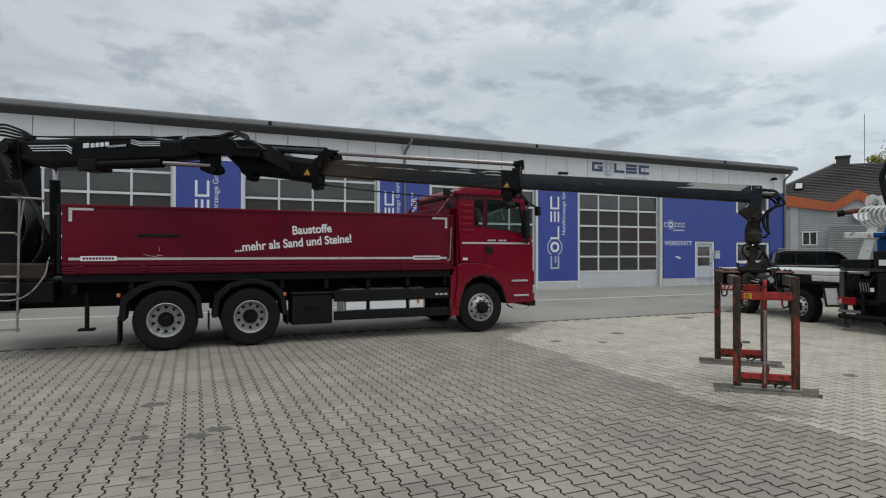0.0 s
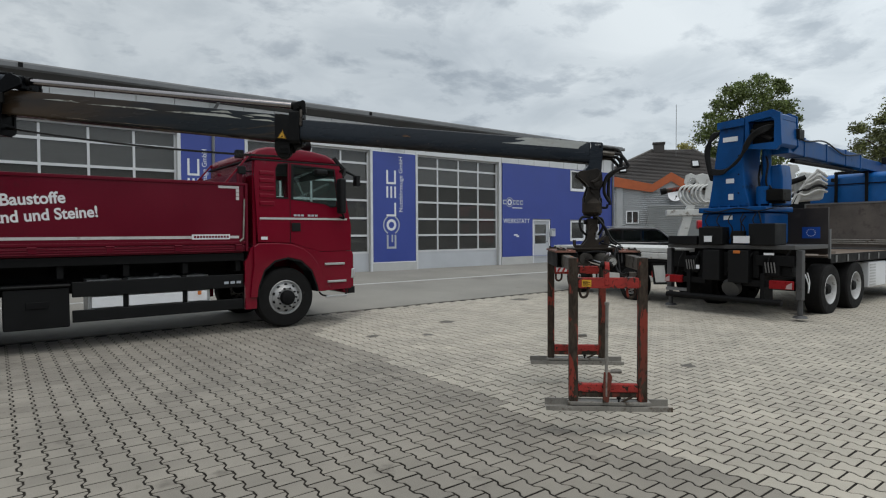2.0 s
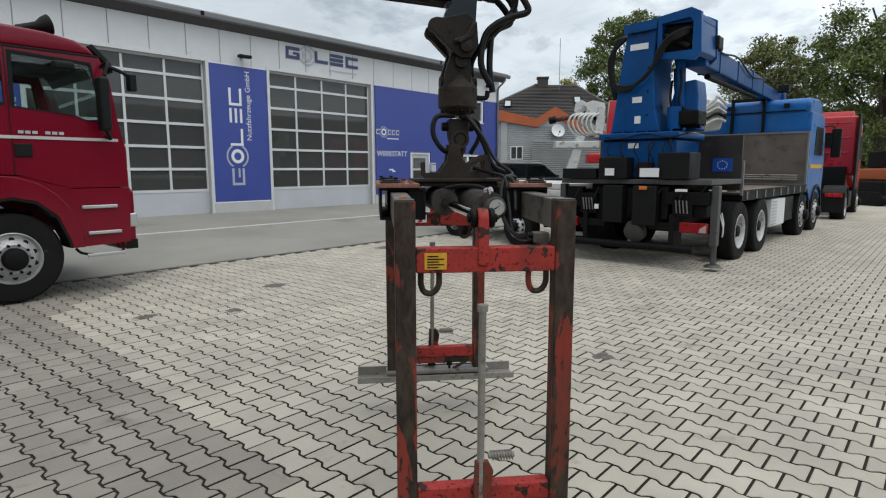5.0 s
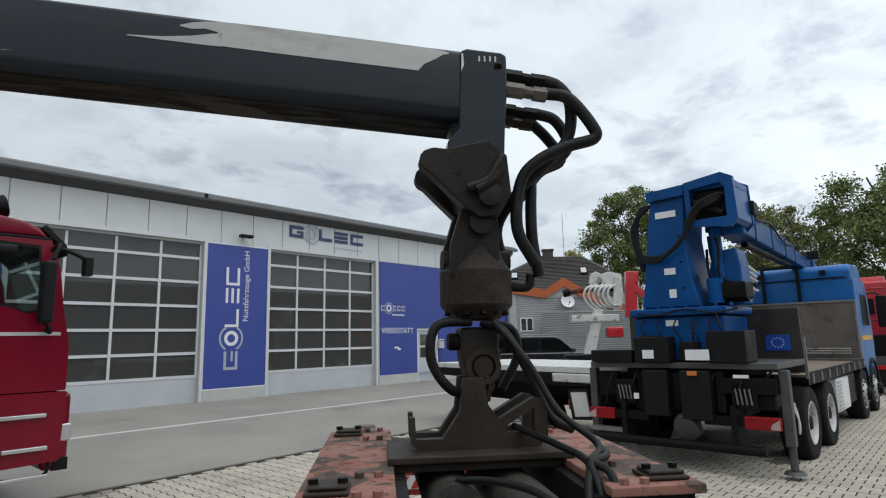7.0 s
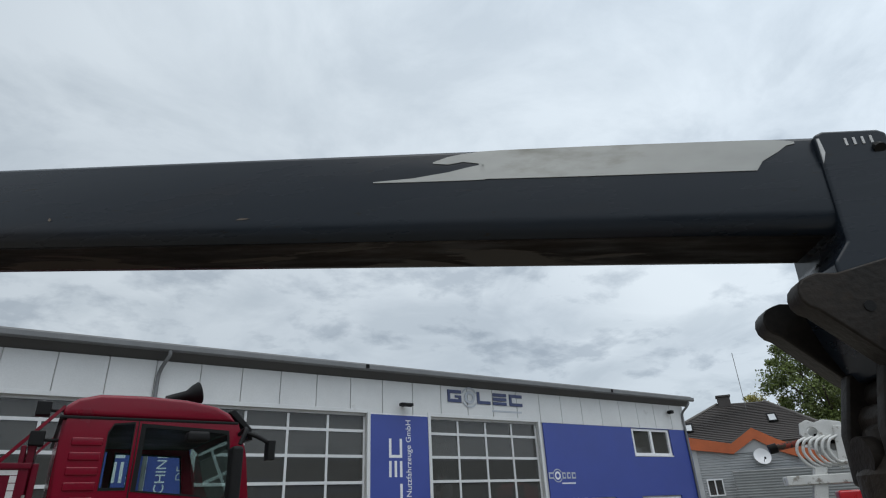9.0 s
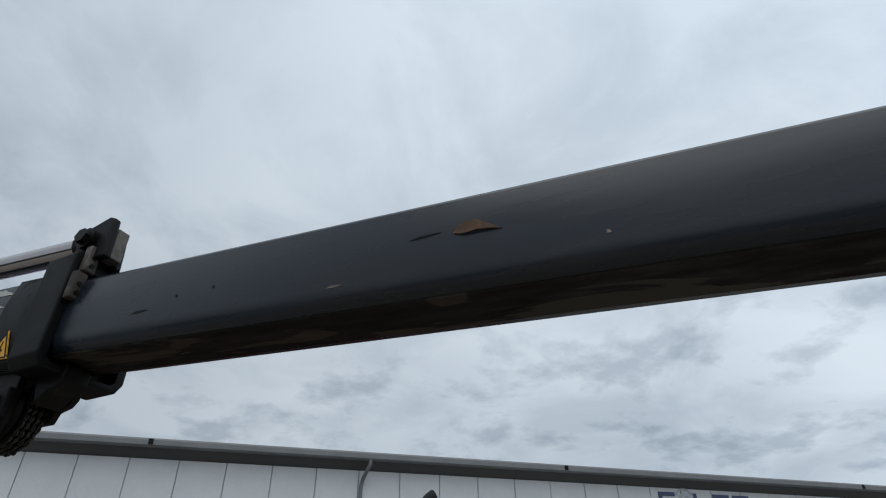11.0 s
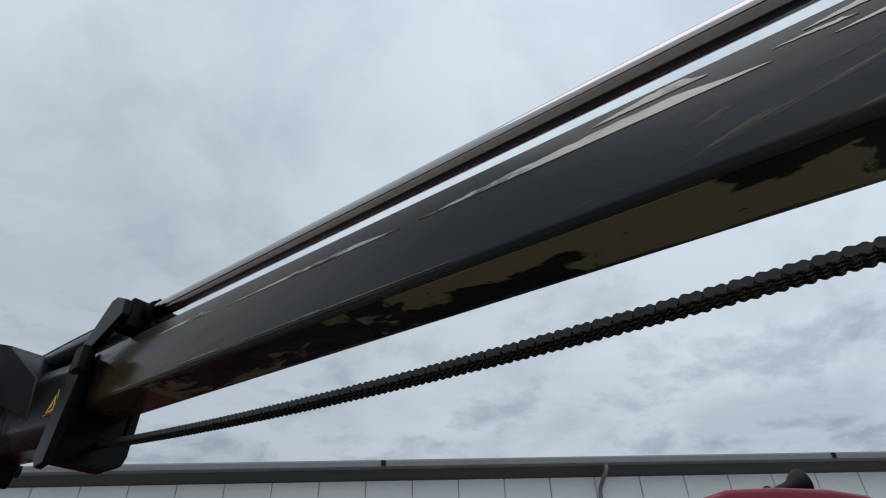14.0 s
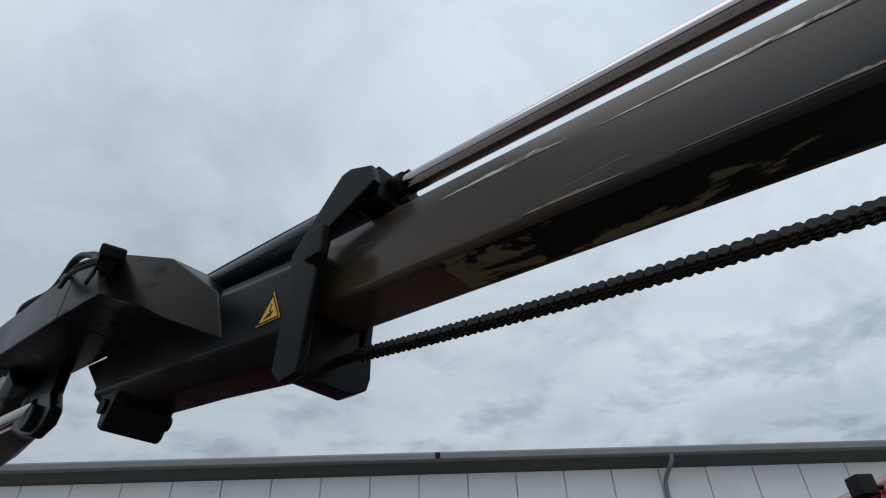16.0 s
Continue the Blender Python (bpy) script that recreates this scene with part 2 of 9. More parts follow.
# ---- materials ----
def surf(name, base, rough=0.5, metal=0.0, var=0.12, scale=3.0, fine=70.0, bump=0.1, dirt=None, amount=0.0, dirt_scale=5.0, coat=0.0, rand=0.0, where="Object", island=False, spec=0.5, dirt_rough=0.75, stretch=None):
    """A painted or raw surface: two scales of colour variation, patches of dirt or wear, fine relief."""
    mt = bpy.data.materials.new(name)
    mt.use_nodes = True
    nt = mt.node_tree
    add, link = nt.nodes.new, nt.links.new
    p = nt.nodes["Principled BSDF"]
    p.inputs["Metallic"].default_value = metal
    p.inputs["Coat Weight"].default_value = coat
    p.inputs["Coat Roughness"].default_value = 0.08
    p.inputs["Specular IOR Level"].default_value = spec
    if where == "World":
        src = add("ShaderNodeNewGeometry").outputs["Position"]
    else:
        src = add("ShaderNodeTexCoord").outputs["Object"]
    if stretch:
        mp = add("ShaderNodeMapping")
        mp.inputs["Scale"].default_value = stretch
        link(src, mp.inputs["Vector"])
        src = mp.outputs[0]

    def noise_of(sc, det=4.0, rg=0.55):
        n = add("ShaderNodeTexNoise")
        n.inputs["Scale"].default_value, n.inputs["Detail"].default_value, n.inputs["Roughness"].default_value = sc, det, rg
        link(src, n.inputs["Vector"])
        return n.outputs[0]

    def span(sock, a, b, lo=0.3, hi=0.7):
        r = add("ShaderNodeMapRange")
        r.inputs["From Min"].default_value, r.inputs["From Max"].default_value = lo, hi
        r.inputs["To Min"].default_value, r.inputs["To Max"].default_value = a, b
        link(sock, r.inputs["Value"])
        return r.outputs[0]

    big, grain = noise_of(scale), noise_of(fine, 2.0)
    val = add("ShaderNodeMath")
    val.operation = "MULTIPLY"
    link(span(big, 1 - var, 1 + var), val.inputs[0])
    link(span(grain, 1 - var * 0.6, 1 + var * 0.6), val.inputs[1])
    tone = val.outputs[0]
    if rand:
        if island:
            rs = add("ShaderNodeNewGeometry").outputs["Random Per Island"]
        else:
            rs = add("ShaderNodeObjectInfo").outputs["Random"]
        m2 = add("ShaderNodeMath")
        m2.operation = "MULTIPLY"
        link(tone, m2.inputs[0])
        link(span(rs, 1 - rand, 1 + rand, 0, 1), m2.inputs[1])
        tone = m2.outputs[0]
    col = add("ShaderNodeVectorMath")
    col.operation = "SCALE"
    col.inputs[0].default_value = base
    link(tone, col.inputs["Scale"])
    colour, rsock = col.outputs[0], span(big, rough * 0.85, min(1, rough * 1.2))
    if dirt:
        msk = noise_of(dirt_scale, 8.0, 0.62)
        edge = 0.72 - 0.45 * amount
        k = span(msk, 0.0, 1.0, edge, edge + 0.09)
        mx = add("ShaderNodeMix")
        mx.data_type = "RGBA"
        link(k, mx.inputs["Factor"])
        link(colour, mx.inputs["A"])
        mx.inputs["B"].default_value = (*dirt, 1)
        colour = mx.outputs["Result"]
        mr = add("ShaderNodeMix")
        link(k, mr.inputs["Factor"])
        link(rsock, mr.inputs["A"])
        mr.inputs["B"].default_value = dirt_rough
        rsock = mr.outputs["Result"]
    link(colour, p.inputs["Base Color"])
    link(rsock, p.inputs["Roughness"])
    if bump:
        b = add("ShaderNodeBump")
        b.inputs["Strength"].default_value, b.inputs["Distance"].default_value = bump, 0.01
        link(grain, b.inputs["Height"])
        link(b.outputs[0], p.inputs["Normal"])
    return mt


def glass(name, tint=(0.9, 0.95, 0.95), rough=0.0, clear=1.0):
    mt = bpy.data.materials.new(name)
    mt.use_nodes = True
    p = mt.node_tree.nodes["Principled BSDF"]
    p.inputs["Base Color"].default_value = (*tint, 1)
    p.inputs["Transmission Weight"].default_value = clear
    p.inputs["Roughness"].default_value = rough
    p.inputs["IOR"].default_value = 1.45
    return mt


def wear_paint(name, paint, worn, share, scale, stretch, rough=0.22, worn_rough=0.4, brown=(0.03, 0.019, 0.012), brown_share=0.45, pits=True, mottle=False, spec=0.2):
    """Gloss paint with sharp-edged peeled patches, soft brown staining and pits, stretched along the boom."""
    mt = bpy.data.materials.new(name)
    mt.use_nodes = True
    nt = mt.node_tree
    add, link = nt.nodes.new, nt.links.new
    p = nt.nodes["Principled BSDF"]
    mp = add("ShaderNodeMapping")
    mp.inputs["Scale"].default_value = stretch
    link(add("ShaderNodeTexCoord").outputs["Object"], mp.inputs["Vector"])

    def band(sc, det, lo, hi, rg=0.6, dist=0.0):
        n, r = add("ShaderNodeTexNoise"), add("ShaderNodeMapRange")
        n.inputs["Scale"].default_value, n.inputs["Detail"].default_value = sc, det
        n.inputs["Roughness"].default_value, n.inputs["Distortion"].default_value = rg, dist
        link(mp.outputs[0], n.inputs["Vector"])
        r.inputs["From Min"].default_value, r.inputs["From Max"].default_value = lo, hi
        link(n.outputs[0], r.inputs["Value"])
        return r.outputs[0]

    def mix(k, a, b):
        m = add("ShaderNodeMix")
        m.data_type = "RGBA"
        link(k, m.inputs["Factor"])
        for sock, val in (("A", a), ("B", b)):
            if isinstance(val, tuple):
                m.inputs[sock].default_value = (*val, 1)
            else:
                link(val, m.inputs[sock])
        return m.outputs["Result"]

    p.inputs["Specular IOR Level"].default_value = spec
    edge = 0.68 - 0.36 * share
    peel = band(scale, 7.0, edge, edge + 0.025, 0.55, 0.6)
    e2 = 0.62 - 0.3 * brown_share
    stain = band(scale * 0.45, 4.0, e2, e2 + 0.22)
    col = mix(stain, paint, brown)
    if mottle:
        worn = mix(band(scale * 3.1, 6.0, 0.38, 0.62), worn, tuple(0.42 * c for c in worn))
    col = mix(peel, col, worn)
    if mottle:
        col = mix(band(scale * 4.7, 5.0, 0.58, 0.64), col, tuple(0.5 * c for c in brown))
    if pits:
        col = mix(band(60, 2.0, 0.70, 0.74), col, (0.012, 0.011, 0.01))
    link(col, p.inputs["Base Color"])
    rr = add("ShaderNodeMix")
    link(peel, rr.inputs["Factor"])
    r0 = add("ShaderNodeMapRange")
    r0.inputs["To Min"].default_value, r0.inputs["To Max"].default_value = rough, rough * 1.9
    link(band(scale * 2.2, 5.0, 0.35, 0.65), r0.inputs["Value"])
    link(r0.outputs[0], rr.inputs["A"])
    rr.inputs["B"].default_value = worn_rough
    link(rr.outputs["Result"], p.inputs["Roughness"])
    b = add("ShaderNodeBump")
    b.inputs["Strength"].default_value, b.inputs["Distance"].default_value = 0.12, 0.004
    link(peel, b.inputs["Height"])
    b2 = add("ShaderNodeBump")
    b2.inputs["Strength"].default_value, b2.inputs["Distance"].default_value = 0.05, 0.006
    link(band(9, 3.0, 0.3, 0.7), b2.inputs["Height"])
    link(b.outputs[0], b2.inputs["Normal"])
    link(b2.outputs[0], p.inputs["Normal"])
    return mt


ASPHALT = surf("worn_asphalt", (0.25, 0.238, 0.212), 0.9, var=0.16, scale=0.5, fine=160, bump=0.35, dirt=(0.17, 0.16, 0.143), amount=0.28, dirt_scale=0.55, where="World")
SAND = surf("joint_sand", (0.032, 0.028, 0.023), 0.95, var=0.3, scale=2, fine=200, where="World", spec=0.2)
PAVE_LIGHT = surf("light_concrete_paver", (0.42, 0.383, 0.321), 0.85, var=0.15, scale=1.3, fine=150, bump=0.6, dirt=(0.27, 0.245, 0.2), amount=0.24, dirt_scale=2.4, rand=0.09, where="World", island=True)
PAVE_DARK = surf("dark_concrete_paver", (0.265, 0.241, 0.204), 0.85, var=0.17, scale=1.3, fine=150, bump=0.6, dirt=(0.17, 0.153, 0.128), amount=0.26, dirt_scale=2.2, rand=0.09, where="World", island=True)
PAVE_LIGHT_ONE = surf("light_concrete_paver_single", (0.42, 0.383, 0.321), 0.85, var=0.15, scale=1.3, fine=150, bump=0.6, dirt=(0.27, 0.245, 0.2), amount=0.24, dirt_scale=2.4, rand=0.09, where="World")
PAVE_DARK_ONE = surf("dark_concrete_paver_single", (0.265, 0.241, 0.204), 0.85, var=0.17, scale=1.3, fine=150, bump=0.6, dirt=(0.17, 0.153, 0.128), amount=0.26, dirt_scale=2.2, rand=0.09, where="World")
PANEL = surf("white_metal_panel", (0.64, 0.65, 0.655), 0.45, var=0.05, scale=1.2, fine=30, bump=0.03, dirt=(0.45, 0.45, 0.44), amount=0.2, dirt_scale=0.9)
PLINTH = surf("light_grey_plaster", (0.5, 0.5, 0.49), 0.8, var=0.08, scale=2, bump=0.15)
ALU = surf("pale_aluminium_frame", (0.62, 0.63, 0.64), 0.4, var=0.05)
DOORSKIN = surf("silver_door_panel", (0.50, 0.52, 0.55), 0.4, var=0.05, scale=1.5, dirt=(0.36, 0.35, 0.33), amount=0.14, dirt_scale=2)
BLUE_SIGN = surf("blue_sign_foil", (0.042, 0.068, 0.30), 0.4, var=0.06, scale=1.0, bump=0.02)
WHITE = surf("white_foil", (0.75, 0.76, 0.78), 0.4, var=0.04, bump=0.02)
SILVER = surf("silver_foil", (0.42, 0.45, 0.50), 0.4, var=0.05, bump=0.02)
NAVY = surf("navy_letter_enamel", (0.03, 0.045, 0.13), 0.35, var=0.06)
# zinc with the shade below the roof edge put into its colour
GUTTER = surf("shade_darkened_zinc", (0.17, 0.175, 0.18), 0.55, metal=0.3, var=0.15, scale=2, bump=0.05)
ROOFM = surf("grey_roof_sheet", (0.28, 0.28, 0.28), 0.6, var=0.1)
DARKROOM = surf("dim_hall_lining", (0.34, 0.33, 0.315), 0.9, var=0.25, scale=0.4)
# the panes' grey diffuse share stands in for sky mirrored in the glass
PANE = glass("sky_greyed_window_glass", (0.13, 0.13, 0.124), 0.03, 0.6)
CABGLASS = glass("cab_glass", (0.72, 0.82, 0.80))
RED = surf("dark_red_truck_paint", (0.165, 0.0015, 0.014), 0.22, var=0.08, scale=1.2, bump=0.005, coat=0.15, dirt=(0.12, 0.003, 0.013), amount=0.18, dirt_scale=1.3, dirt_rough=0.4, spec=0.3)
REDBED = surf("wine_red_board_paint", (0.112, 0.001, 0.012), 0.34, var=0.1, scale=1.0, bump=0.02, dirt=(0.075, 0.002, 0.010), amount=0.26, dirt_scale=1.6, dirt_rough=0.5, spec=0.25)
BLACKP = surf("black_plastic", (0.0055, 0.0057, 0.0062), 0.55, var=0.2, scale=3, bump=0.08, spec=0.22)
CHASSIS = surf("black_chassis_paint", (0.0042, 0.0042, 0.0046), 0.6, var=0.25, scale=4, dirt=(0.014, 0.0125, 0.011), amount=0.2, spec=0.18)
RUBBER = surf("tyre_rubber", (0.0085, 0.0082, 0.0082), 0.8, var=0.2, scale=6, fine=120, bump=0.25, dirt=(0.04, 0.037, 0.033), amount=0.15, spec=0.22)
RIM = surf("silver_wheel_paint", (0.42, 0.42, 0.42), 0.4, metal=0.3, var=0.12, scale=8, dirt=(0.16, 0.14, 0.12), amount=0.25, dirt_scale=9)
TANK = surf("brushed_aluminium", (0.55, 0.56, 0.57), 0.35, metal=0.7, var=0.08)
CHROME = surf("chromed_rod", (0.36, 0.33, 0.33), 0.1, metal=1.0, var=0.06, bump=0.0, dirt=(0.2, 0.16, 0.12), amount=0.14, dirt_scale=6, dirt_rough=0.25, stretch=(0.3, 1, 1))
BOOM = wear_paint("dark_slate_boom_paint", (0.0125, 0.0172, 0.0245), (0.026, 0.019, 0.014), 0.06, 2.6, (0.35, 1, 1.6), 0.2, brown_share=0.3, spec=0.32)
BOOM2 = wear_paint("worn_brown_stained_boom_paint", (0.0105, 0.0138, 0.0175), (0.034, 0.026, 0.018), 0.14, 3.0, (0.3, 1, 1.6), 0.16, 0.35, (0.048, 0.032, 0.02), 0.8, spec=0.22)
BOOMDARK = surf("black_collar_paint", (0.0052, 0.0052, 0.0056), 0.5, var=0.3, scale=7, fine=160, bump=0.03, dirt=(0.014, 0.011, 0.0085), amount=0.3, dirt_scale=8, spec=0.13)
BOOMBLACK = surf("gloss_black_boom_paint", (0.0042, 0.0046, 0.0055), 0.3, var=0.3, scale=3, fine=60, bump=0.02, dirt=(0.008, 0.0068, 0.0055), amount=0.3, dirt_scale=3, spec=0.07)
EDGEWEAR = surf("brown_edge_wear", (0.13, 0.1, 0.075), 0.4, metal=0.2, var=0.2, scale=8)
PEEL2 = wear_paint("peeled_black_gloss", (0.005, 0.005, 0.005), (0.13, 0.116, 0.074), 0.62, 7.0, (0.5, 1, 1), 0.3, 0.4, (0.016, 0.011, 0.008), 0.3, spec=0.08)
PEEL2B = wear_paint("peeled_black_gloss_back", (0.005, 0.005, 0.005), (0.11, 0.098, 0.062), 0.36, 8.5, (0.4, 1, 1), 0.3, 0.4, (0.016, 0.011, 0.008), 0.3, spec=0.08)
PEEL3 = wear_paint("brown_worn_gloss", (0.011, 0.009, 0.008), (0.034, 0.027, 0.02), 0.36, 13.0, (0.22, 1, 1), 0.5, 0.55, (0.02, 0.014, 0.01), 0.6, spec=0.1)

BARE = surf("bare_worn_steel", (0.34, 0.345, 0.33), 0.38, metal=0.25, var=0.1, scale=3, fine=30, bump=0.02, dirt=(0.24, 0.235, 0.2), amount=0.28, dirt_scale=4, stretch=(0.4, 1, 1))
BARE2 = surf("dull_bare_streak", (0.31, 0.31, 0.275), 0.34, metal=0.2, var=0.25, scale=6, fine=40, bump=0.02, dirt=(0.06, 0.05, 0.036), amount=0.4, dirt_scale=14, stretch=(0.35, 1, 1))
STEEL = surf("dark_greasy_steel", (0.0052, 0.0047, 0.0043), 0.5, metal=0.0, var=0.3, scale=6, fine=130, bump=0.06, dirt=(0.013, 0.0098, 0.0075), amount=0.3, dirt_scale=12, spec=0.13)
JAWSTEEL = surf("brown_black_jaw_steel", (0.0165, 0.0132, 0.0108), 0.48, var=0.35, scale=8, fine=90, bump=0.12, dirt=(0.032, 0.023, 0.016), amount=0.35, dirt_scale=10, spec=0.22)
RUSTSTEEL = surf("brown_greasy_steel", (0.031, 0.024, 0.0185), 0.6, var=0.3, scale=8, fine=130, bump=0.1, dirt=(0.05, 0.034, 0.024), amount=0.3, dirt_scale=9, spec=0.22)
PLATERED = wear_paint("pale_scuffed_red_plate", (0.27, 0.135, 0.105), (0.1, 0.075, 0.058), 0.45, 9.0, (1, 1, 1), 0.5, 0.65, (0.2, 0.08, 0.06), 0.5, mottle=True)
CHAINM = surf("oiled_chain_steel", (0.02, 0.018, 0.016), 0.4, metal=0.5, var=0.3, scale=20)
HOSE = surf("black_hose_rubber", (0.008, 0.008, 0.0085), 0.5, var=0.25, scale=8, bump=0.1, dirt=(0.04, 0.036, 0.03), amount=0.25, spec=0.22)
POSTRED = wear_paint("rust_brown_post_paint", (0.23, 0.042, 0.029), (0.062, 0.046, 0.034), 0.64, 9.0, (1, 1, 0.38), 0.5, 0.65, (0.085, 0.042, 0.03), 0.62, mottle=True)
DUSTY = surf("dusty_dark_cylinder", (0.05, 0.045, 0.039), 0.65, var=0.25, scale=5, fine=90, bump=0.15, dirt=(0.02, 0.017, 0.014), amount=0.35, dirt_scale=7, spec=0.3)
ARMSTEEL = surf("grey_brown_worn_arm", (0.10, 0.088, 0.074), 0.5, metal=0.15, var=0.25, scale=7, fine=80, bump=0.2, dirt=(0.035, 0.027, 0.021), amount=0.42, dirt_scale=6)
REDPART = wear_paint("bright_worn_red_paint", (0.36, 0.04, 0.034), (0.05, 0.033, 0.026), 0.33, 14.0, (1, 1, 1), 0.42, 0.6, (0.2, 0.03, 0.024), 0.5, mottle=True)
RAWSTEEL = surf("grey_worn_steel", (0.26, 0.245, 0.22), 0.5, metal=0.3, var=0.2, scale=6, dirt=(0.10, 0.075, 0.055), amount=0.35, dirt_scale=8)
YELLOW = surf("yellow_warning_foil", (0.62, 0.33, 0.02), 0.5, var=0.1, scale=30, dirt=(0.06, 0.045, 0.02), amount=0.25, dirt_scale=40)

# ---- ground ----
FACE = 21.40   # front face of the hall's wall


def rise(y):
    u = min(1.0, max(0.0, (y - 14.0) / 7.0))
    return 0.24 * u


def ground_sheet():
    xs = [-900, -200, -60, -20, -9.05, 0, 10, 24, 40, 60, 200, 900]
    ys = [-900, -200, -40, -10, -3.2, 1.2, 6, 10, 13.98, 14.0, 15, 16, 17, 18, 19, 20, 21, 22, 24, 40, 80, 200, 900]
    g = Geo()
    vs = [(x, y, rise(y) - (0.05 if y < 13.99 and y > -3.3 and -9.1 < x < 30 else 0.0)) for y in ys for x in xs]
    n = len(xs)
    fs = [(j * n + i, j * n + i + 1, (j + 1) * n + i + 1, (j + 1) * n + i) for j in range(len(ys) - 1) for i in range(n - 1)]
    g.add(vs, fs)
    solo("ground", g, ASPHALT, "worn grey asphalt yard reaching the horizon", "ground", smooth=0, kind="structure")


ground_sheet()
g = Geo()
g.box(-9.0, 24.0, -3.1, 13.97, -0.04, -0.011)
solo("paving_bed", g, SAND, "dark sandy joint bed under the concrete pavers", "ground", smooth=0, kind="structure")
g = Geo()
g.box(3.0, 24.0, 17.9, 18.06, rise(18) - 0.05, rise(18) + 0.006)
g.box(-14.0, 2.995, 17.9, 18.06, rise(18) - 0.05, rise(18) + 0.006)
solo("drain_kerb", g, PLINTH, "flush pale concrete drain strip in the asphalt", "kerb", smooth=0, kind="structure")

# soffit colour holds the shade under the eaves
SOFFIT = surf("shade_darkened_soffit_board", (0.09, 0.09, 0.09), 0.7, var=0.1)
STAIN = surf("dark_oil_stain", (0.085, 0.077, 0.065), 0.7, var=0.3, scale=9, fine=60, bump=0.2, dirt=(0.15, 0.136, 0.115), amount=0.5, dirt_scale=14, where="World")
for k, (cx, cy, r) in enumerate(((-3.09, 7.6, 0.12), (-2.43, 7.6, 0.16), (-2.62, 7.47, 0.15), (-3.03, 8.85, 0.17), (11.6, 7.75, 0.3), (5.67, 6.8, 0.13), (5.56, 11.45, 0.2), (7.56, 4.44, 0.18), (4.48, 10.57, 0.14), (9.15, 13.1, 0.35), (3.73, 11.02, 0.15))):
    g = Geo()
    rg = random.Random(k)
    g.prism([(cx + r * 0.9 * math.cos(a * 0.2618) * rg.uniform(0.5, 1.1), cy + r * 0.7 * math.sin(a * 0.2618) * rg.uniform(0.5, 1.1)) for a in range(24)], -0.01, 0.0022, "z")
    solo("oil_stain", g, STAIN, "dark irregular oil stain on the pavers", "stain", smooth=0, group="stains on the pavers", kind="structure")

# unseen dark walls behind the way, added to keep bright sky out of reflections
DARKSCREEN = surf("unseen_dark_screen", (0.075, 0.072, 0.06), 0.9, var=0.35, scale=0.35, fine=3)
g = Geo()
g.box(-40.0, 60.0, -19.4, -19.0, -0.2, 7.5)
solo("wall_south", g, DARKSCREEN, "unseen dark wall added to dim reflections", "wall", smooth=0, kind="structure")
g = Geo()
g.box(-36.4, -36.0, -18.95, 21.0, -0.2, 6.5)
solo("wall_west", g, DARKSCREEN, "unseen dark wall added to dim reflections", "wall", smooth=0, kind="structure")

# ---- workshop hall ----
hall = thing("workshop_hall", pose(0, FACE, 0.15), "long low workshop hall with white metal panels and glazed roller doors", "building", kind="structure")
HL, HR, HTOP = -20.0, 24.36, 5.6
DOORS = [(-14.2, -9.85), (-7.75, -3.25), (-1.15, 3.29), (5.38, 9.82), (11.93, 16.2)]
DTOP = 4.65
openings = [rect(a, b, 0.02, DTOP - 0.15) for a, b in DOORS]
openings += [rect(18.32, 19.48, 0.0, 2.08), rect(20.92, 23.12, 3.5, 4.48), rect(20.92, 23.12, 1.1, 2.05)]
g = Geo()
g.plate(rect(HL, HR, -0.15, HTOP - 0.15), openings, 0.0, 0.28)
part("front_wall", g, PLINTH, hall, "pale grey rendered wall", smooth=0)
g = Geo()
for xa, xb in ((HL, HL + 0.25), (HR - 0.25, HR)):
    g.prism([(0.285, -0.15), (22, -0.15), (22, 6.2), (0.285, 5.72)], xa, xb, "x")
g.box(HL + 0.26, HR - 0.26, 21.7, 22, -0.15, 6.2)
g.box(HL + 0.26, HR - 0.26, 0.29, 21.69, -0.2, -0.12)
part("rear_wall", g, DARKROOM, hall, smooth=0)
g = Geo()
g.prism([(-0.34, 5.74), (22.6, 6.25), (22.6, 6.36), (-0.34, 5.83)], HL - 0.6, HR + 0.31, "x")
part("roof", g, ROOFM, hall, "grey sheet roof", bevel=0.01)
g = Geo()
g.prism([(-0.26, 5.70), (-0.005, 5.47), (-0.005, 5.66), (-0.26, 5.76)], HL - 0.5, HR + 0.28, "x")
part("soffit", g, SOFFIT, hall, "grey boarded soffit, darkened for eaves shade")
g = Geo()
g.prism([(-0.46, 5.76), (-0.46, 5.65), (-0.43, 5.62), (-0.34, 5.62), (-0.34, 5.735), (-0.36, 5.735), (-0.36, 5.645), (-0.425, 5.645), (-0.44, 5.66), (-0.44, 5.76)], HL - 0.6, HR + 0.31, "x")
part("gutter", g, GUTTER, hall, "zinc eaves gutter", bevel=0.004)
for jx in (-20.4, -10.4, -0.4, 9.63, 19.71):
    g = Geo()
    g.box(jx - 0.05, jx + 0.05, -0.475, -0.462, 5.66, 5.775)
    part("gutter_clip", g, CHASSIS, hall)
# vertical metal panels above the doors
x = HL + 0.02
k = 0
while x < HR - 0.02:
    x1 = min(x + 1.004, HR - 0.02)
    g = Geo()
    g.prism([(x + 0.006, -0.001), (x + 0.006, -0.03), (x + 0.016, -0.042), (x1 - 0.014, -0.042), (x1 - 0.004, -0.03), (x1 - 0.004, -0.001)], DTOP - 0.145, 5.46, "z")
    part("wall_panel", g, PANEL, hall, smooth=0)
    x += 1.01
g = Geo()
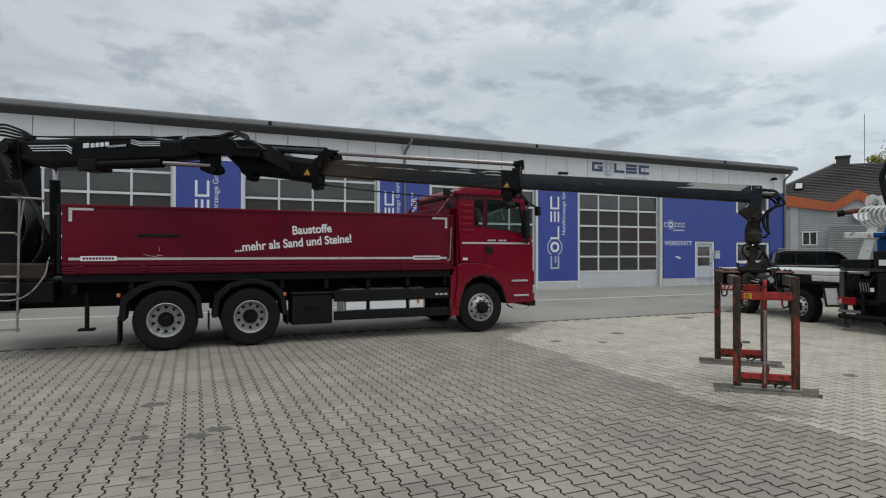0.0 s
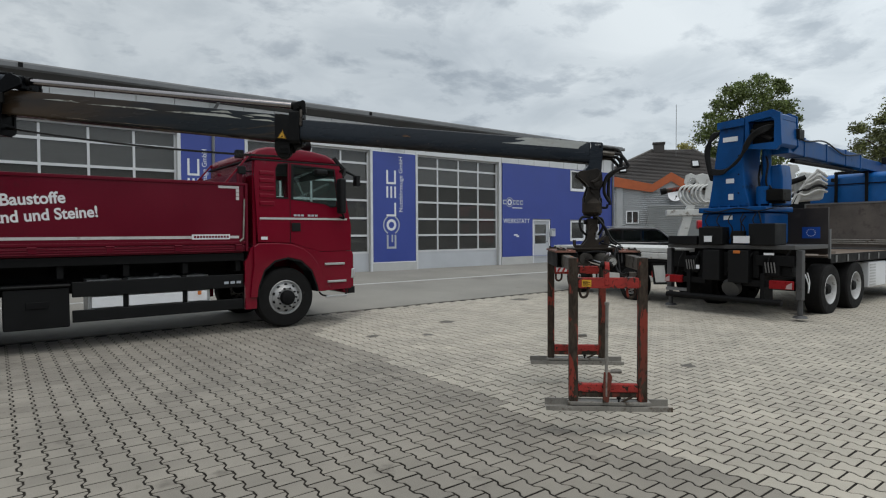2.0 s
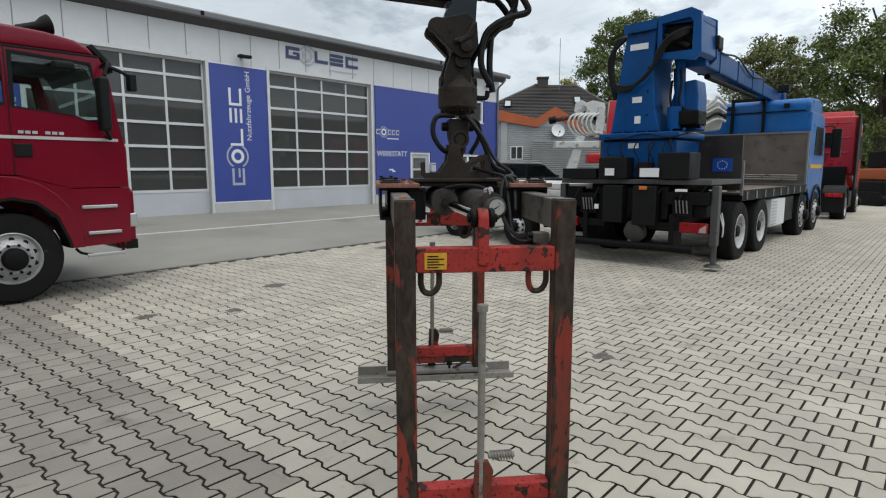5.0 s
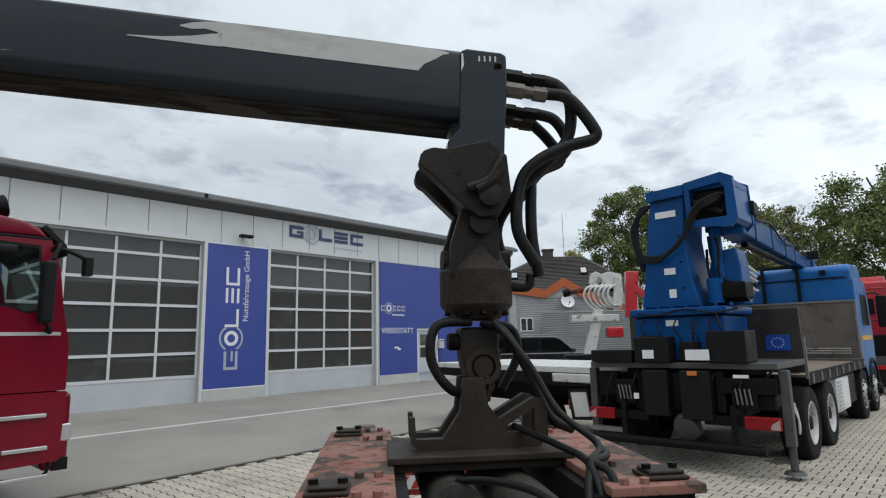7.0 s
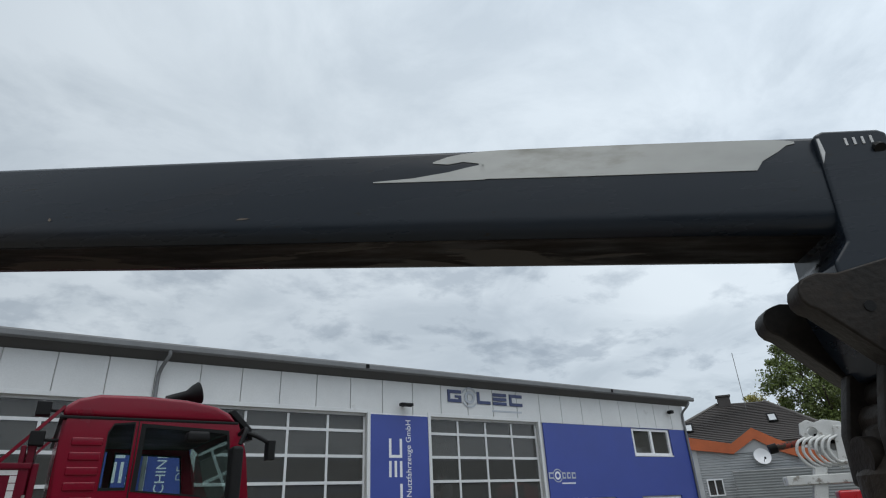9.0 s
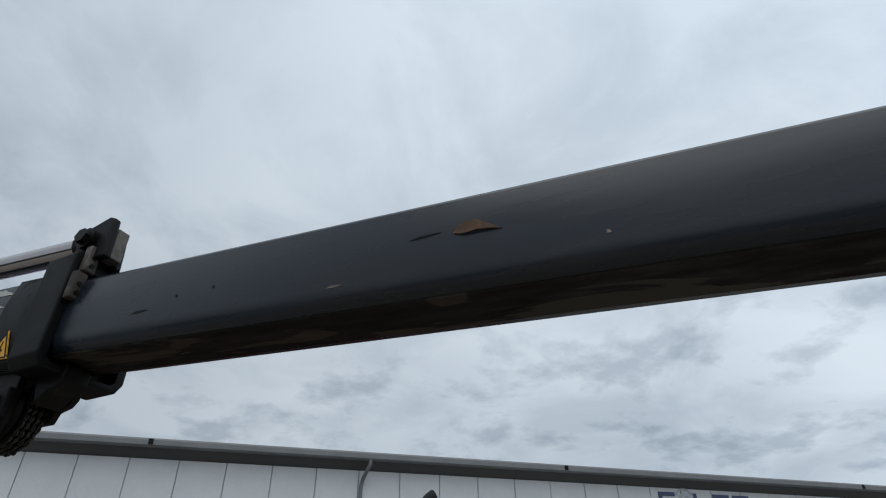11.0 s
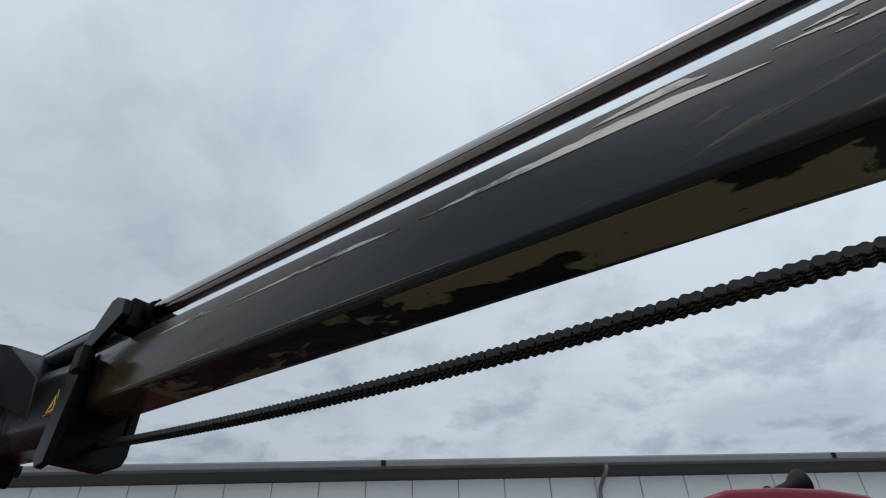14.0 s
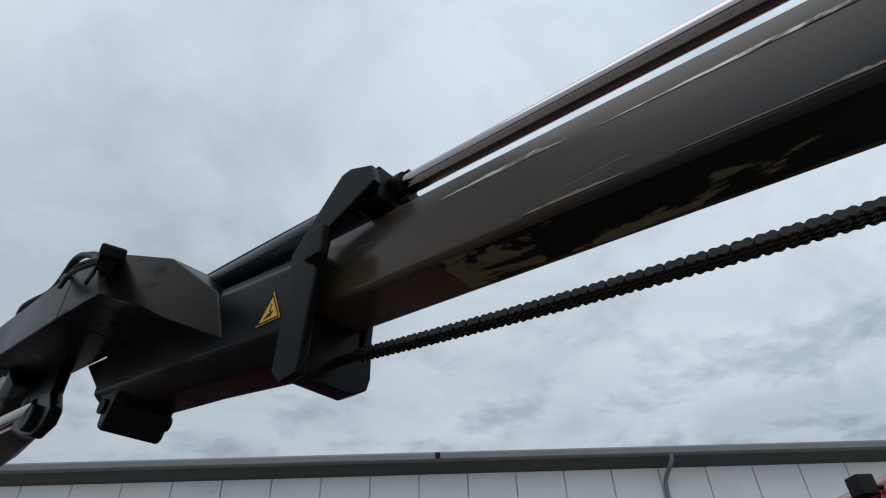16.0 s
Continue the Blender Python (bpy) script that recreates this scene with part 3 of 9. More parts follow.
for a, b in DOORS:
    g.box(a - 0.1, b + 0.1, -0.06, -0.043, DTOP - 0.15, DTOP - 0.05)
part("lintel_trim", g, PANEL, hall, bevel=0.004)


def downpipe(x, mirror=1):
    g = Geo()
    g.tube([(x, -0.40, 5.64), (x, -0.40, 5.52), (x - 0.06 * mirror, -0.32, 5.38), (x - 0.12 * mirror, -0.14, 5.2), (x - 0.14 * mirror, -0.10, 5.0), (x - 0.14 * mirror, -0.10, 4.6)], 0.045, 10)
    g.cyl((x - 0.14 * mirror, -0.10, 4.62), (x - 0.14 * mirror, -0.10, 0.05), 0.045, n=10)
    for z in (1.2, 3.0, 4.5):
        g.cyl((x - 0.14 * mirror, -0.10, z), (x - 0.14 * mirror, -0.10, z + 0.05), 0.056, n=10)
    part("downpipe", g, GUTTER, hall, "zinc downpipe")


downpipe(4.45)
downpipe(24.3)

RAILS = [0.93, 1.55, 2.18, 2.83, 3.5, 4.17]


def sectional_door(a, b):
    d = new("sectional_door")
    d.parent, d.matrix_basis = hall, pose(0, 0.09, -0.15)
    tagged(d, "closed sectional door with silver bottom panel and four glazed columns")
    lo = 0.235
    g = Geo()
    g.box(a, b, 0, 0.05, lo, RAILS[0] - 0.02)
    part("bottom_panel", g, DOORSKIN, d, "silver door panel", bevel=0.006)
    cols = [a + (b - a) * i / 4 for i in range(5)]
    g = Geo()
    for z in RAILS:
        g.box(a + 0.001, b - 0.001, -0.012, 0.05, z - 0.035, z + 0.04)
    g.box(a + 0.001, b - 0.001, -0.012, 0.05, DTOP - 0.06, DTOP)
    zz = RAILS + [DTOP - 0.05]
    for i, x in enumerate(cols):
        w = 0.05 if i in (0, 4) else 0.032
        x0, x1 = max(a, x - w), min(b, x + w)
        for z0, z1 in zip(zz, zz[1:]):
            g.box(x0, x1, -0.01, 0.048, z0 + 0.041, z1 - 0.036)
    part("door_frame", g, ALU, d, "pale aluminium glazing bars", smooth=0)
    for x0, x1 in zip(cols, cols[1:]):
        for z0, z1 in zip(zz, zz[1:]):
            g = Geo()
            g.box(x0 + 0.02, x1 - 0.02, 0.018, 0.026, z0 + 0.02, z1 - 0.02)
            o = part("pane", g, PANE, d, smooth=0)
            o.visible_shadow = False
    g = Geo()
    g.box(a - 0.10, a - 0.005, -0.17, -0.11, lo - 0.05, DTOP + 0.04)
    g.box(b + 0.005, b + 0.10, -0.17, -0.11, lo - 0.05, DTOP + 0.04)
    part("jamb_trim", g, ALU, d, bevel=0.004)


for a, b in DOORS:
    sectional_door(a, b)


def small_window(x0, x1, z0, z1):
    w = new("window")
    w.parent, w.matrix_basis = hall, pose(0, 0.05, -0.15)
    tagged(w, "white-framed two-sash window")
    m = (x0 + x1) / 2
    g = Geo()
    g.plate(rect(x0, x1, z0, z1), [rect(x0 + 0.08, m - 0.06, z0 + 0.08, z1 - 0.08), rect(m + 0.06, x1 - 0.08, z0 + 0.08, z1 - 0.08)], -0.07, 0.04)
    part("window_frame", g, WHITE, w, smooth=0)
    for a, b in ((x0 + 0.07, m - 0.05), (m + 0.05, x1 - 0.07)):
        g = Geo()
        g.box(a, b, 0.0, 0.008, z0 + 0.07, z1 - 0.07)
        part("pane", g, PANE, w, smooth=0).visible_shadow = False
    g = Geo()
    g.box(x0 - 0.05, x1 + 0.05, -0.12, -0.056, z0 - 0.05, z0 - 0.005)
    part("window_sill", g, WHITE, w, bevel=0.004)


small_window(20.94, 23.1, 3.66, 4.62)
small_window(20.94, 23.1, 1.26, 2.19)


def side_door():
    d = new("side_door")
    d.parent, d.matrix_basis = hall, pose(0, 0.05, -0.15)
    tagged(d, "closed grey half-glazed side door")
    g = Geo()
    g.plate(rect(18.32, 19.48, 0.21, 2.22), [rect(18.39, 19.41, 0.22, 2.15)], -0.07, 0.05)
    part("door_frame", g, WHITE, d, smooth=0)
    g = Geo()
    g.plate(rect(18.395, 19.405, 0.23, 2.145), [rect(18.53, 19.27, 1.12, 1.5), rect(18.53, 19.27, 1.58, 2.0)], -0.02, 0.03)
    part("door_leaf", g, DOORSKIN, d, smooth=0)
    for z0, z1 in ((1.10, 1.52), (1.56, 2.02)):
        g = Geo()
        g.box(18.51, 19.29, 0.0, 0.008, z0, z1)
        part("pane", g, PANE, d, smooth=0).visible_shadow = False
    g = Geo()
    g.cyl((19.33, -0.06, 1.22), (19.33, -0.02, 1.22), 0.012, n=8)
    g.cyl((19.34, -0.06, 1.22), (19.22, -0.06, 1.22), 0.011, n=8)
    part("door_handle", g, BLACKP, d)


side_door()
# ---- signs on the hall ----


def banner(x0, x1, z0, z1, label):
    b = thing("banner_sign", pose(0, FACE - 0.004, 0), label, "sign", "signs on the hall")
    g = Geo()
    g.box(x0, x1, -0.055, -0.004, z0, z1)
    part("board", g, BLUE_SIGN, b, bevel=0.004)
    g = Geo()
    g.plate(rect(x0 - 0.035, x1 + 0.035, z0 - 0.035, z1 + 0.035), [rect(x0 - 0.001, x1 + 0.001, z0 - 0.001, z1 + 0.001)], -0.06, -0.002)
    part("edge_trim", g, WHITE, b, smooth=0)
    return b


def ring_mark(b, cx, cz, r, mat, y=-0.062):
    g = Geo()
    g.plate(arc(cx, cz, r, 0, 345, 23), [arc(cx, cz, r * 0.56, 0, 345, 23)], y, y + 0.006)
    part("ring_mark", g, mat, b, smooth=0)


def arcs_mark(b, cx, cz, r, mat, vertical, y=-0.062):
    a = 0 if vertical else 90
    for c in (a, a + 180):
        g = Geo()
        g.prism(arc(cx, cz, r, c - 62, c + 62, 14) + arc(cx, cz, r * 0.86, c + 62, c - 62, 14), y, y + 0.006)
        part("arc_mark", g, mat, b, smooth=0)


def upright_marks(b, cx, z0, z1, y=-0.062, w=0.21):
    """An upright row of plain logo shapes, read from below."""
    h = (z1 - z0)
    step = h / 5.05
    mats = [SILVER, WHITE, WHITE, WHITE, WHITE]
    for i in range(5):
        a = z0 + i * step
        if i == 1:
            ring_mark(b, cx, a + step * 0.47, w * 1.02, WHITE, y)
            arcs_mark(b, cx, a + step * 0.47, w * 1.75, SILVER, True, y)
            continue
        g = Geo()
        t = 0.36 * w
        if i == 2:
            g.box(cx - w, cx + w, y, y + 0.006, a, a + t)
            g.box(cx + w - t, cx + w, y, y + 0.006, a + t, a + step * 0.86)
        elif i == 3:
            for k in (-1, 0, 1):
                g.box(cx + k * (w - t / 2) - t / 2, cx + k * (w - t / 2) + t / 2, y, y + 0.006, a + t * 1.2, a + step * 0.86)
        else:
            g.box(cx - w, cx - w + t, y, y + 0.006, a, a + step * 0.86)
            g.box(cx + w - t, cx + w, y, y + 0.006, a, a + step * 0.86)
            g.box(cx - w + t, cx + w - t, y, y + 0.006, a, a + t)
            if i == 0:
                g.box(cx + 0.0, cx + w * 0.3, y, y + 0.006, a + step * 0.4, a + step * 0.86)
        part("logo_shape", g, mats[i], b, smooth=0)


UP = Matrix.Rotation(radians(90), 4, "X")


def upright_text(b, text, x, z, size, mat, depth=0.003):
    lettering("lettering", text, size, mat, b, pose(x, -0.060, z) @ Matrix.Rotation(radians(-90), 4, "Y") @ UP, depth)


main_banner = banner(9.93, 11.83, 0.57, 4.63, "tall blue banner with white upright lettering beside the roller door")
upright_marks(main_banner, 10.72, 1.06, 4.09)
upright_text(main_banner, "Nutzfahrzeuge GmbH", 11.22, 2.42, 0.235, WHITE)
left_banner = banner(-3.2, -1.21, 0.57, 4.63, "tall blue banner with white upright lettering behind the red truck")
upright_marks(left_banner, -2.4, 1.06, 4.09)
upright_text(left_banner, "Nutzfahrzeuge GmbH", -1.93, 2.42, 0.235, WHITE)
mid_banner = banner(3.36, 4.3, 0.57, 4.63, "narrow blue banner with white upright lettering")
upright_marks(mid_banner, 3.74, 1.06, 4.0, w=0.17)
upright_text(mid_banner, "Nutzfahrzeuge GmbH", 4.12, 2.42, 0.2, WHITE)
machine_banner = banner(4.37, 5.31, 0.57, 4.63, "narrow blue banner with the word machinery upright")
upright_text(machine_banner, "MACHINERY", 4.78, 2.2, 0.3, WHITE)
upright_text(machine_banner, "DE", 5.18, 2.9, 0.26, SILVER)

for a, b_ in ((9.9, 11.86), (-3.23, -1.18), (3.33, 5.34)):
    g = Geo()
    g.box(a, b_, FACE - 0.09, FACE - 0.004, 0.1, 0.525)
    solo("pier_plinth", g, PLINTH, "pale rendered plinth under the banner", "plinth", bevel=0.005, kind="structure")

office = thing("workshop_cladding", pose(0, FACE - 0.004, 0), "blue clad workshop wall with white and silver lettering", "wall", kind="structure")
g = Geo()
g.plate(rect(16.43, 24.32, 0.58, 4.645), [rect(18.29, 19.51, 0.57, 2.25), rect(20.88, 23.16, 3.6, 4.63), rect(20.88, 23.16, 1.2, 2.24)], -0.05, -0.002)
part("cladding", g, BLUE_SIGN, office, smooth=0)
g = Geo()
g.box(16.32, 18.28, -0.09, -0.006, 0.1, 0.57)
g.box(19.52, 24.34, -0.09, -0.006, 0.1, 0.57)
part("plinth", g, PLINTH, office, bevel=0.005)
lettering("lettering", "WERKSTATT", 0.285, WHITE, office, pose(16.46, -0.054, 2.05) @ UP, 0.003)
g = Geo()
for i, (a, b_) in enumerate(((16.44, 16.66), (17.04, 17.2), (17.26, 17.42), (17.48, 17.66))):
    g.plate(rect(a, b_, 2.86, 3.06), [rect(a + 0.05, b_ - 0.012, 2.91, 3.01)], -0.057, -0.052)
part("logo_shapes", g, SILVER, office, smooth=0)
ring_mark(office, 16.84, 2.96, 0.13, WHITE, -0.057)
arcs_mark(office, 16.84, 2.96, 0.21, SILVER, False, -0.057)
g = Geo()
g.box(17.0, 17.62, -0.056, -0.052, 2.70, 2.74)
part("small_text_bar", g, WHITE, office, smooth=0)
g = Geo()
g.box(17.1, 17.32, -0.056, -0.052, 1.5, 1.56)
g.box(17.26, 17.42, -0.056, -0.052, 1.44, 1.5)
part("arrow_mark", g, WHITE, office, smooth=0)

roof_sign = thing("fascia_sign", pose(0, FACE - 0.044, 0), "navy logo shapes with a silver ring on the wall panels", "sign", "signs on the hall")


def fascia_shape(x0, x1, kind):
    z0, z1, t = 5.12, 5.5, 0.1
    g = Geo()
    if kind == "C":
        g.plate([(x0, z0), (x1, z0), (x1, z0 + t), (x0 + t, z0 + t), (x0 + t, z1 - t), (x1, z1 - t), (x1, z1), (x0, z1)], [], -0.03, -0.002)
    elif kind == "L":
        g.plate([(x0, z0), (x1, z0), (x1, z0 + t), (x0 + t, z0 + t), (x0 + t, z1), (x0, z1)], [], -0.03, -0.002)
    elif kind == "E":
        for z in (z0, (z0 + z1 - t) / 2, z1 - t):
            g.box(x0, x1, -0.03, -0.002, z, z + t)
    elif kind == "G":
        g.plate([(x0, z0), (x1, z0), (x1, z0 + 0.22), (x0 + 0.28, z0 + 0.22), (x0 + 0.28, z0 + 0.15), (x1 - t, z0 + 0.15), (x1 - t, z0 + t), (x0 + t, z0 + t), (x0 + t, z1 - t), (x1, z1 - t), (x1, z1), (x0, z1)], [], -0.03, -0.002)
    part("logo_shape", g, NAVY, roof_sign, bevel=0.004)


fascia_shape(12.58, 13.1, "G")
fascia_shape(13.72, 14.25, "L")
fascia_shape(14.36, 14.92, "E")
fascia_shape(15.05, 15.6, "C")
ring_mark(roof_sign, 13.42, 5.3, 0.2, SILVER, -0.03)
arcs_mark(roof_sign, 13.42, 5.3, 0.32, SILVER, False, -0.03)
g = Geo()
g.box(14.3, 15.55, -0.006, -0.001, 4.9, 4.96)
part("small_text_bar", g, SILVER, roof_sign, smooth=0)

flood = thing("wall_floodlight", pose(10.98, FACE - 0.06, 4.86), "small dark floodlight over the banner", "lamp")
g = Geo()
g.box(-0.2, 0.2, -0.3, -0.12, 0.0, 0.09)
part("lamp_head", g, BLACKP, flood, bevel=0.02)
g = Geo()
g.box(-0.03, 0.03, -0.14, 0.03, 0.02, 0.06)
part("bracket", g, BLACKP, flood)
mail = thing("letter_box", pose(19.55, FACE - 0.05, 1.45), "grey letter box on the blue wall beside the door", "letter box")
g = Geo()
g.box(-0.13, 0.13, -0.14, -0.006, 0, 0.36)
part("body", g, DOORSKIN, mail, bevel=0.01)
g = Geo()
g.box(-0.1, 0.1, -0.147, -0.141, 0.28, 0.31)
part("slot", g, BLACKP, mail)
cctv = thing("wall_camera", pose(23.3, FACE - 0.05, 5.25), "small dark wall camera under the eaves", "camera")
g = Geo()
g.box(-0.08, 0.08, -0.25, -0.05, 0, 0.12)
part("housing", g, BLACKP, cctv, bevel=0.01)
g = Geo()
g.box(-0.02, 0.02, -0.06, 0.01, 0.03, 0.08)
part("bracket", g, BLACKP, cctv)

# ---- wheels ----


def wheel(parent, x, y, r=0.52, w=0.30, out=-1, deep=False, rim=None):
    """A lorry wheel; out is the side (sign of y) that its face looks to. deep: the dished rim of a twin-tyred axle."""
    rim = rim or RIM
    e = new("wheel")
    e.parent, e.matrix_basis = parent, pose(x, y, r - 0.01)
    ax = (0, out, 0)
    g = Geo()
    ri = r * 0.56
    g.lathe([(ri, -w), (r * 0.9, -w), (r * 0.98, -w * 0.93), (r, -w * 0.8), (r, -w * 0.2), (r * 0.985, -w * 0.08), (r * 0.93, 0.0), (r * 0.72, 0.012), (ri * 1.04, 0.0), (ri, -0.02)], (0, 0, 0), ax, 40, closed=True)
    part("tyre", g, RUBBER, e, "black tyre", smooth=30)
    g = Geo()
    if deep:
        prof = [(ri * 1.03, -0.005), (ri * 0.99, 0.004), (ri * 0.94, -0.01), (ri * 0.9, -0.05), (ri * 0.86, -0.13), (ri * 0.80, -0.16), (ri * 0.55, -0.165), (ri * 0.5, -0.15), (0.001, -0.15)]
    else:
        prof = [(ri * 1.03, -0.005), (ri * 0.99, 0.004), (ri * 0.94, -0.01), (ri * 0.9, -0.04), (ri * 0.84, -0.035), (ri * 0.72, 0.02), (ri * 0.56, 0.055), (ri * 0.5, 0.05), (0.001, 0.05)]
    g.lathe(prof, (0, 0, 0), ax, 40, caps=False)
    rm = part("rim", g, rim, e, "silver steel rim", smooth=40)
    h0 = -0.15 if deep else 0.05
    g = Geo()
    g.lathe([(ri * 0.44, h0 - 0.01), (ri * 0.44, h0 + 0.05), (ri * 0.38, h0 + 0.08), (ri * 0.3, h0 + (0.13 if deep else 0.09)), (0.001, h0 + (0.14 if deep else 0.095))], (0, 0, 0), ax, 24)
    part("hub", g, CHASSIS, e, "black hub")
    first = None
    for i in range(10):
        a = 2 * math.pi * i / 10
        bx, bz = math.cos(a) * ri * 0.56, math.sin(a) * ri * 0.56
        if first is None:
            g = Geo()
            g.cyl((0, out * (h0 - 0.02), 0), (0, out * (h0 + 0.035), 0), 0.016, n=6)
            first = part("wheel_nut", g, rim if deep else CHASSIS, e)
            first.matrix_basis = pose(bx, 0, bz)
        else:
            same_mesh("wheel_nut", first, pose(bx, 0, bz), e)
    first = None
    rr = 0.72 if deep else 0.755
    hh = -0.158 if deep else 0.0
    for i in range(10):
        a = 2 * math.pi * (i + 0.5) / 10
        bx, bz = math.cos(a) * ri * rr, math.sin(a) * ri * rr
        if first is None:
            g = Geo()
            g.cyl((0, out * (hh - 0.02), 0), (0, out * (hh + 0.012), 0), 0.027, n=10)
            first = part("vent_hole", g, BLACKP, e, "dark vent hole")
            first.matrix_basis = pose(bx, 0, bz)
        else:
            same_mesh("vent_hole", first, pose(bx, 0, bz), e)
    return e


def bars(name, g0, mat, parent, label=""):
    return part(name, g0, mat, parent, label, smooth=0)


# ---- red tipper-sided lorry ----
truck = thing("red_lorry", pose(0.02, 13.95, 0.02), "dark red three-axle lorry with drop-side body and loader crane", "lorry")
N = -1.25  # near side
g = Geo()
g.box(-5.4, 3.4, -0.43, -0.35, 0.72, 1.0)
g.box(-5.4, 3.4, 0.35, 0.43, 0.72, 1.0)
for xx in (-5.2, -3.9, -2.4, -0.5, 1.5):
    g.box(xx, xx + 0.14, -0.349, 0.349, 0.74, 0.98)
g.cyl((-3.1, -0.95, 0.5), (-3.1, 0.95, 0.5), 0.09)
g.cyl((-1.7, -0.95, 0.5), (-1.7, 0.95, 0.5), 0.09)
g.cyl((2.98, -0.95, 0.5), (2.98, 0.95, 0.5), 0.08)
part("chassis", g, CHASSIS, truck, "black ladder chassis", bevel=0.008)
g = Geo()
g.box(-4.62, 2.26, -1.2, 1.2, 1.18, 1.30)
part("subframe", g, CHASSIS, truck, "black body subframe")
for i in range(9):
    xx = -4.5 + i * 0.83
    g = Geo()
    g.box(xx, xx + 0.08, -1.15, 1.15, 1.0, 1.17)
    part("cross_member", g, CHASSIS, truck)
g = Geo()
g.box(-4.6, 2.24, N + 0.03, -N - 0.03, 1.31, 1.42)
part("load_floor", g, REDBED, truck, bevel=0.01)


def side_board(y0, y1):
    g = Geo()
    g.box(-4.62, 2.26, y0, y1, 1.44, 2.45)
    b = part("side_board", g, REDBED, truck, "wine-red drop side", bevel=0.012)
    out = -1 if y0 < 0 else 1
    yf = y0 if out < 0 else y1
    g = Geo()
    for z0, z1, dd in ((2.415, 2.465, 0.016), (1.455, 1.50, 0.014)):
        g.box(-4.63, 2.27, min(yf, yf + out * dd), max(yf, yf + out * dd), z0, z1)
    part("edge_rail", g, REDBED, b, bevel=0.006)
    return b


nb = side_board(N, N + 0.035)
side_board(-N - 0.035, -N)
g = Geo()
g.box(-4.62, -4.58, N + 0.04, -N - 0.04, 1.44, 2.45)
part("tail_board", g, REDBED, truck, bevel=0.01)
g = Geo()
g.box(2.16, 2.2, N + 0.04, -N - 0.04, 1.44, 2.62)
part("head_board", g, REDBED, truck, bevel=0.01)
# lower body rail with ribs and hinges
g = Geo()
g.box(-4.62, 2.26, N - 0.002, N + 0.06, 1.33, 1.435)
for i in range(3):
    g.box(-4.62, 2.26, N - 0.012, N - 0.003, 1.335 + i * 0.034, 1.352 + i * 0.034)
part("body_rail", g, REDBED, truck, "ribbed red body rail", bevel=0.004)
for i in range(8):
    g = Geo()
    xx = -4.4 + i * 0.93
    g.box(xx, xx + 0.09, N - 0.025, N - 0.013, 1.36, 1.45)
    g.cyl((xx - 0.01, N - 0.02, 1.44), (xx + 0.1, N - 0.02, 1.44), 0.014, n=8)
    part("hinge", g, REDBED, truck)
# corner posts
for xx in (-4.69, 2.275):
    g = Geo()
    g.box(xx, xx + 0.05, N - 0.005, N + 0.07, 1.33, 2.46)
    part("corner_post", g, CHASSIS if xx < 0 else REDBED, truck, bevel=0.008)
g = Geo()
g.cyl((2.235, N - 0.02, 1.55), (2.26, N - 0.02, 2.2), 0.014, n=8)
g.cyl((2.235, N - 0.02, 1.55), (2.18, N - 0.02, 1.5), 0.016, n=8)
part("latch_lever", g, RAWSTEEL, truck)
# white reflective tape, corner marks and maker's plates
REFL = surf("white_reflective_tape", (0.52, 0.50, 0.50), 0.5, var=0.1, scale=6, dirt=(0.3, 0.22, 0.22), amount=0.2)
g = Geo()
g.box(-4.53, 2.17, N - 0.004, N - 0.0005, 1.548, 1.590)
bars("reflective_tape", g, REFL, nb)
for x0, x1 in ((-4.53, -4.48), (2.13, 2.18)):
    g = Geo()
    a, b = (x0, -4.18) if x0 < 0 else (1.85, x1)
    g.box(a, b, N - 0.004, N - 0.0005, 2.365, 2.405)
    for k in range(3):
        g.box(x0, x1, N - 0.004, N - 0.0005, 2.18 + k * 0.062, 2.235 + k * 0.062)
    bars("corner_mark", g, REFL, nb)
for a, b in ((-4.36, -3.84), (1.43, 2.02)):
    g = Geo()
    g.box(a, b, N - 0.006, N - 0.0041, 1.535, 1.615)
    pl = bars("maker_plate", g, WHITE, nb, "white plate with dark letter bars")
    g = Geo()
    k = 0
    xx = a + 0.03
    while xx < b - 0.05:
        g.box(xx, xx + 0.034, N - 0.008, N - 0.0061, 1.558, 1.594)
        xx += 0.046
    bars("letter_bars", g, REDBED, pl)
lettering("lettering", "Baustoffe", 0.222, WHITE, nb, pose(-0.975, N - 0.003, 2.012, 0, -4.7, 0) @ UP, 0.002, label="white lettering", width=0.745, bold=0.0055)
lettering("lettering", "...mehr als Sand und Steine!", 0.222, WHITE, nb, pose(-1.985, N - 0.003, 1.69, 0, -5.1, 0) @ UP, 0.002, label="white lettering", width=2.15, bold=0.0055)
g = Geo()
g.box(-3.53, -2.86, N - 0.02, N - 0.001, 1.945, 1.99)
g.box(-3.53, -3.49, N - 0.03, N - 0.021, 1.95, 1.985)
g.box(-2.9, -2.86, N - 0.03, N - 0.021, 1.95, 1.985)
part("rubber_bumper_strip", g, BLACKP, nb, "black rubber strip", bevel=0.006)
SCRATCH = surf("scratched_primer", (0.42, 0.3, 0.3), 0.6, var=0.2)
g = Geo()
g.prism([(-3.47, 1.655), (-3.33, 1.62), (-3.26, 1.612), (-3.2, 1.60), (-3.3, 1.605), (-3.4, 1.628)], N - 0.003, N - 0.0005)
g.prism([(-3.24, 1.64), (-3.13, 1.625), (-3.24, 1.615)], N - 0.003, N - 0.0005)
g.prism([(-3.205, 1.80), (-3.195, 1.70), (-3.21, 1.70)], N - 0.003, N - 0.0005)
bars("scratch", g, SCRATCH, nb, "pale scratches in the paint")
# black sheet under the load floor, added so the gap over the wheels stays dark
g = Geo()
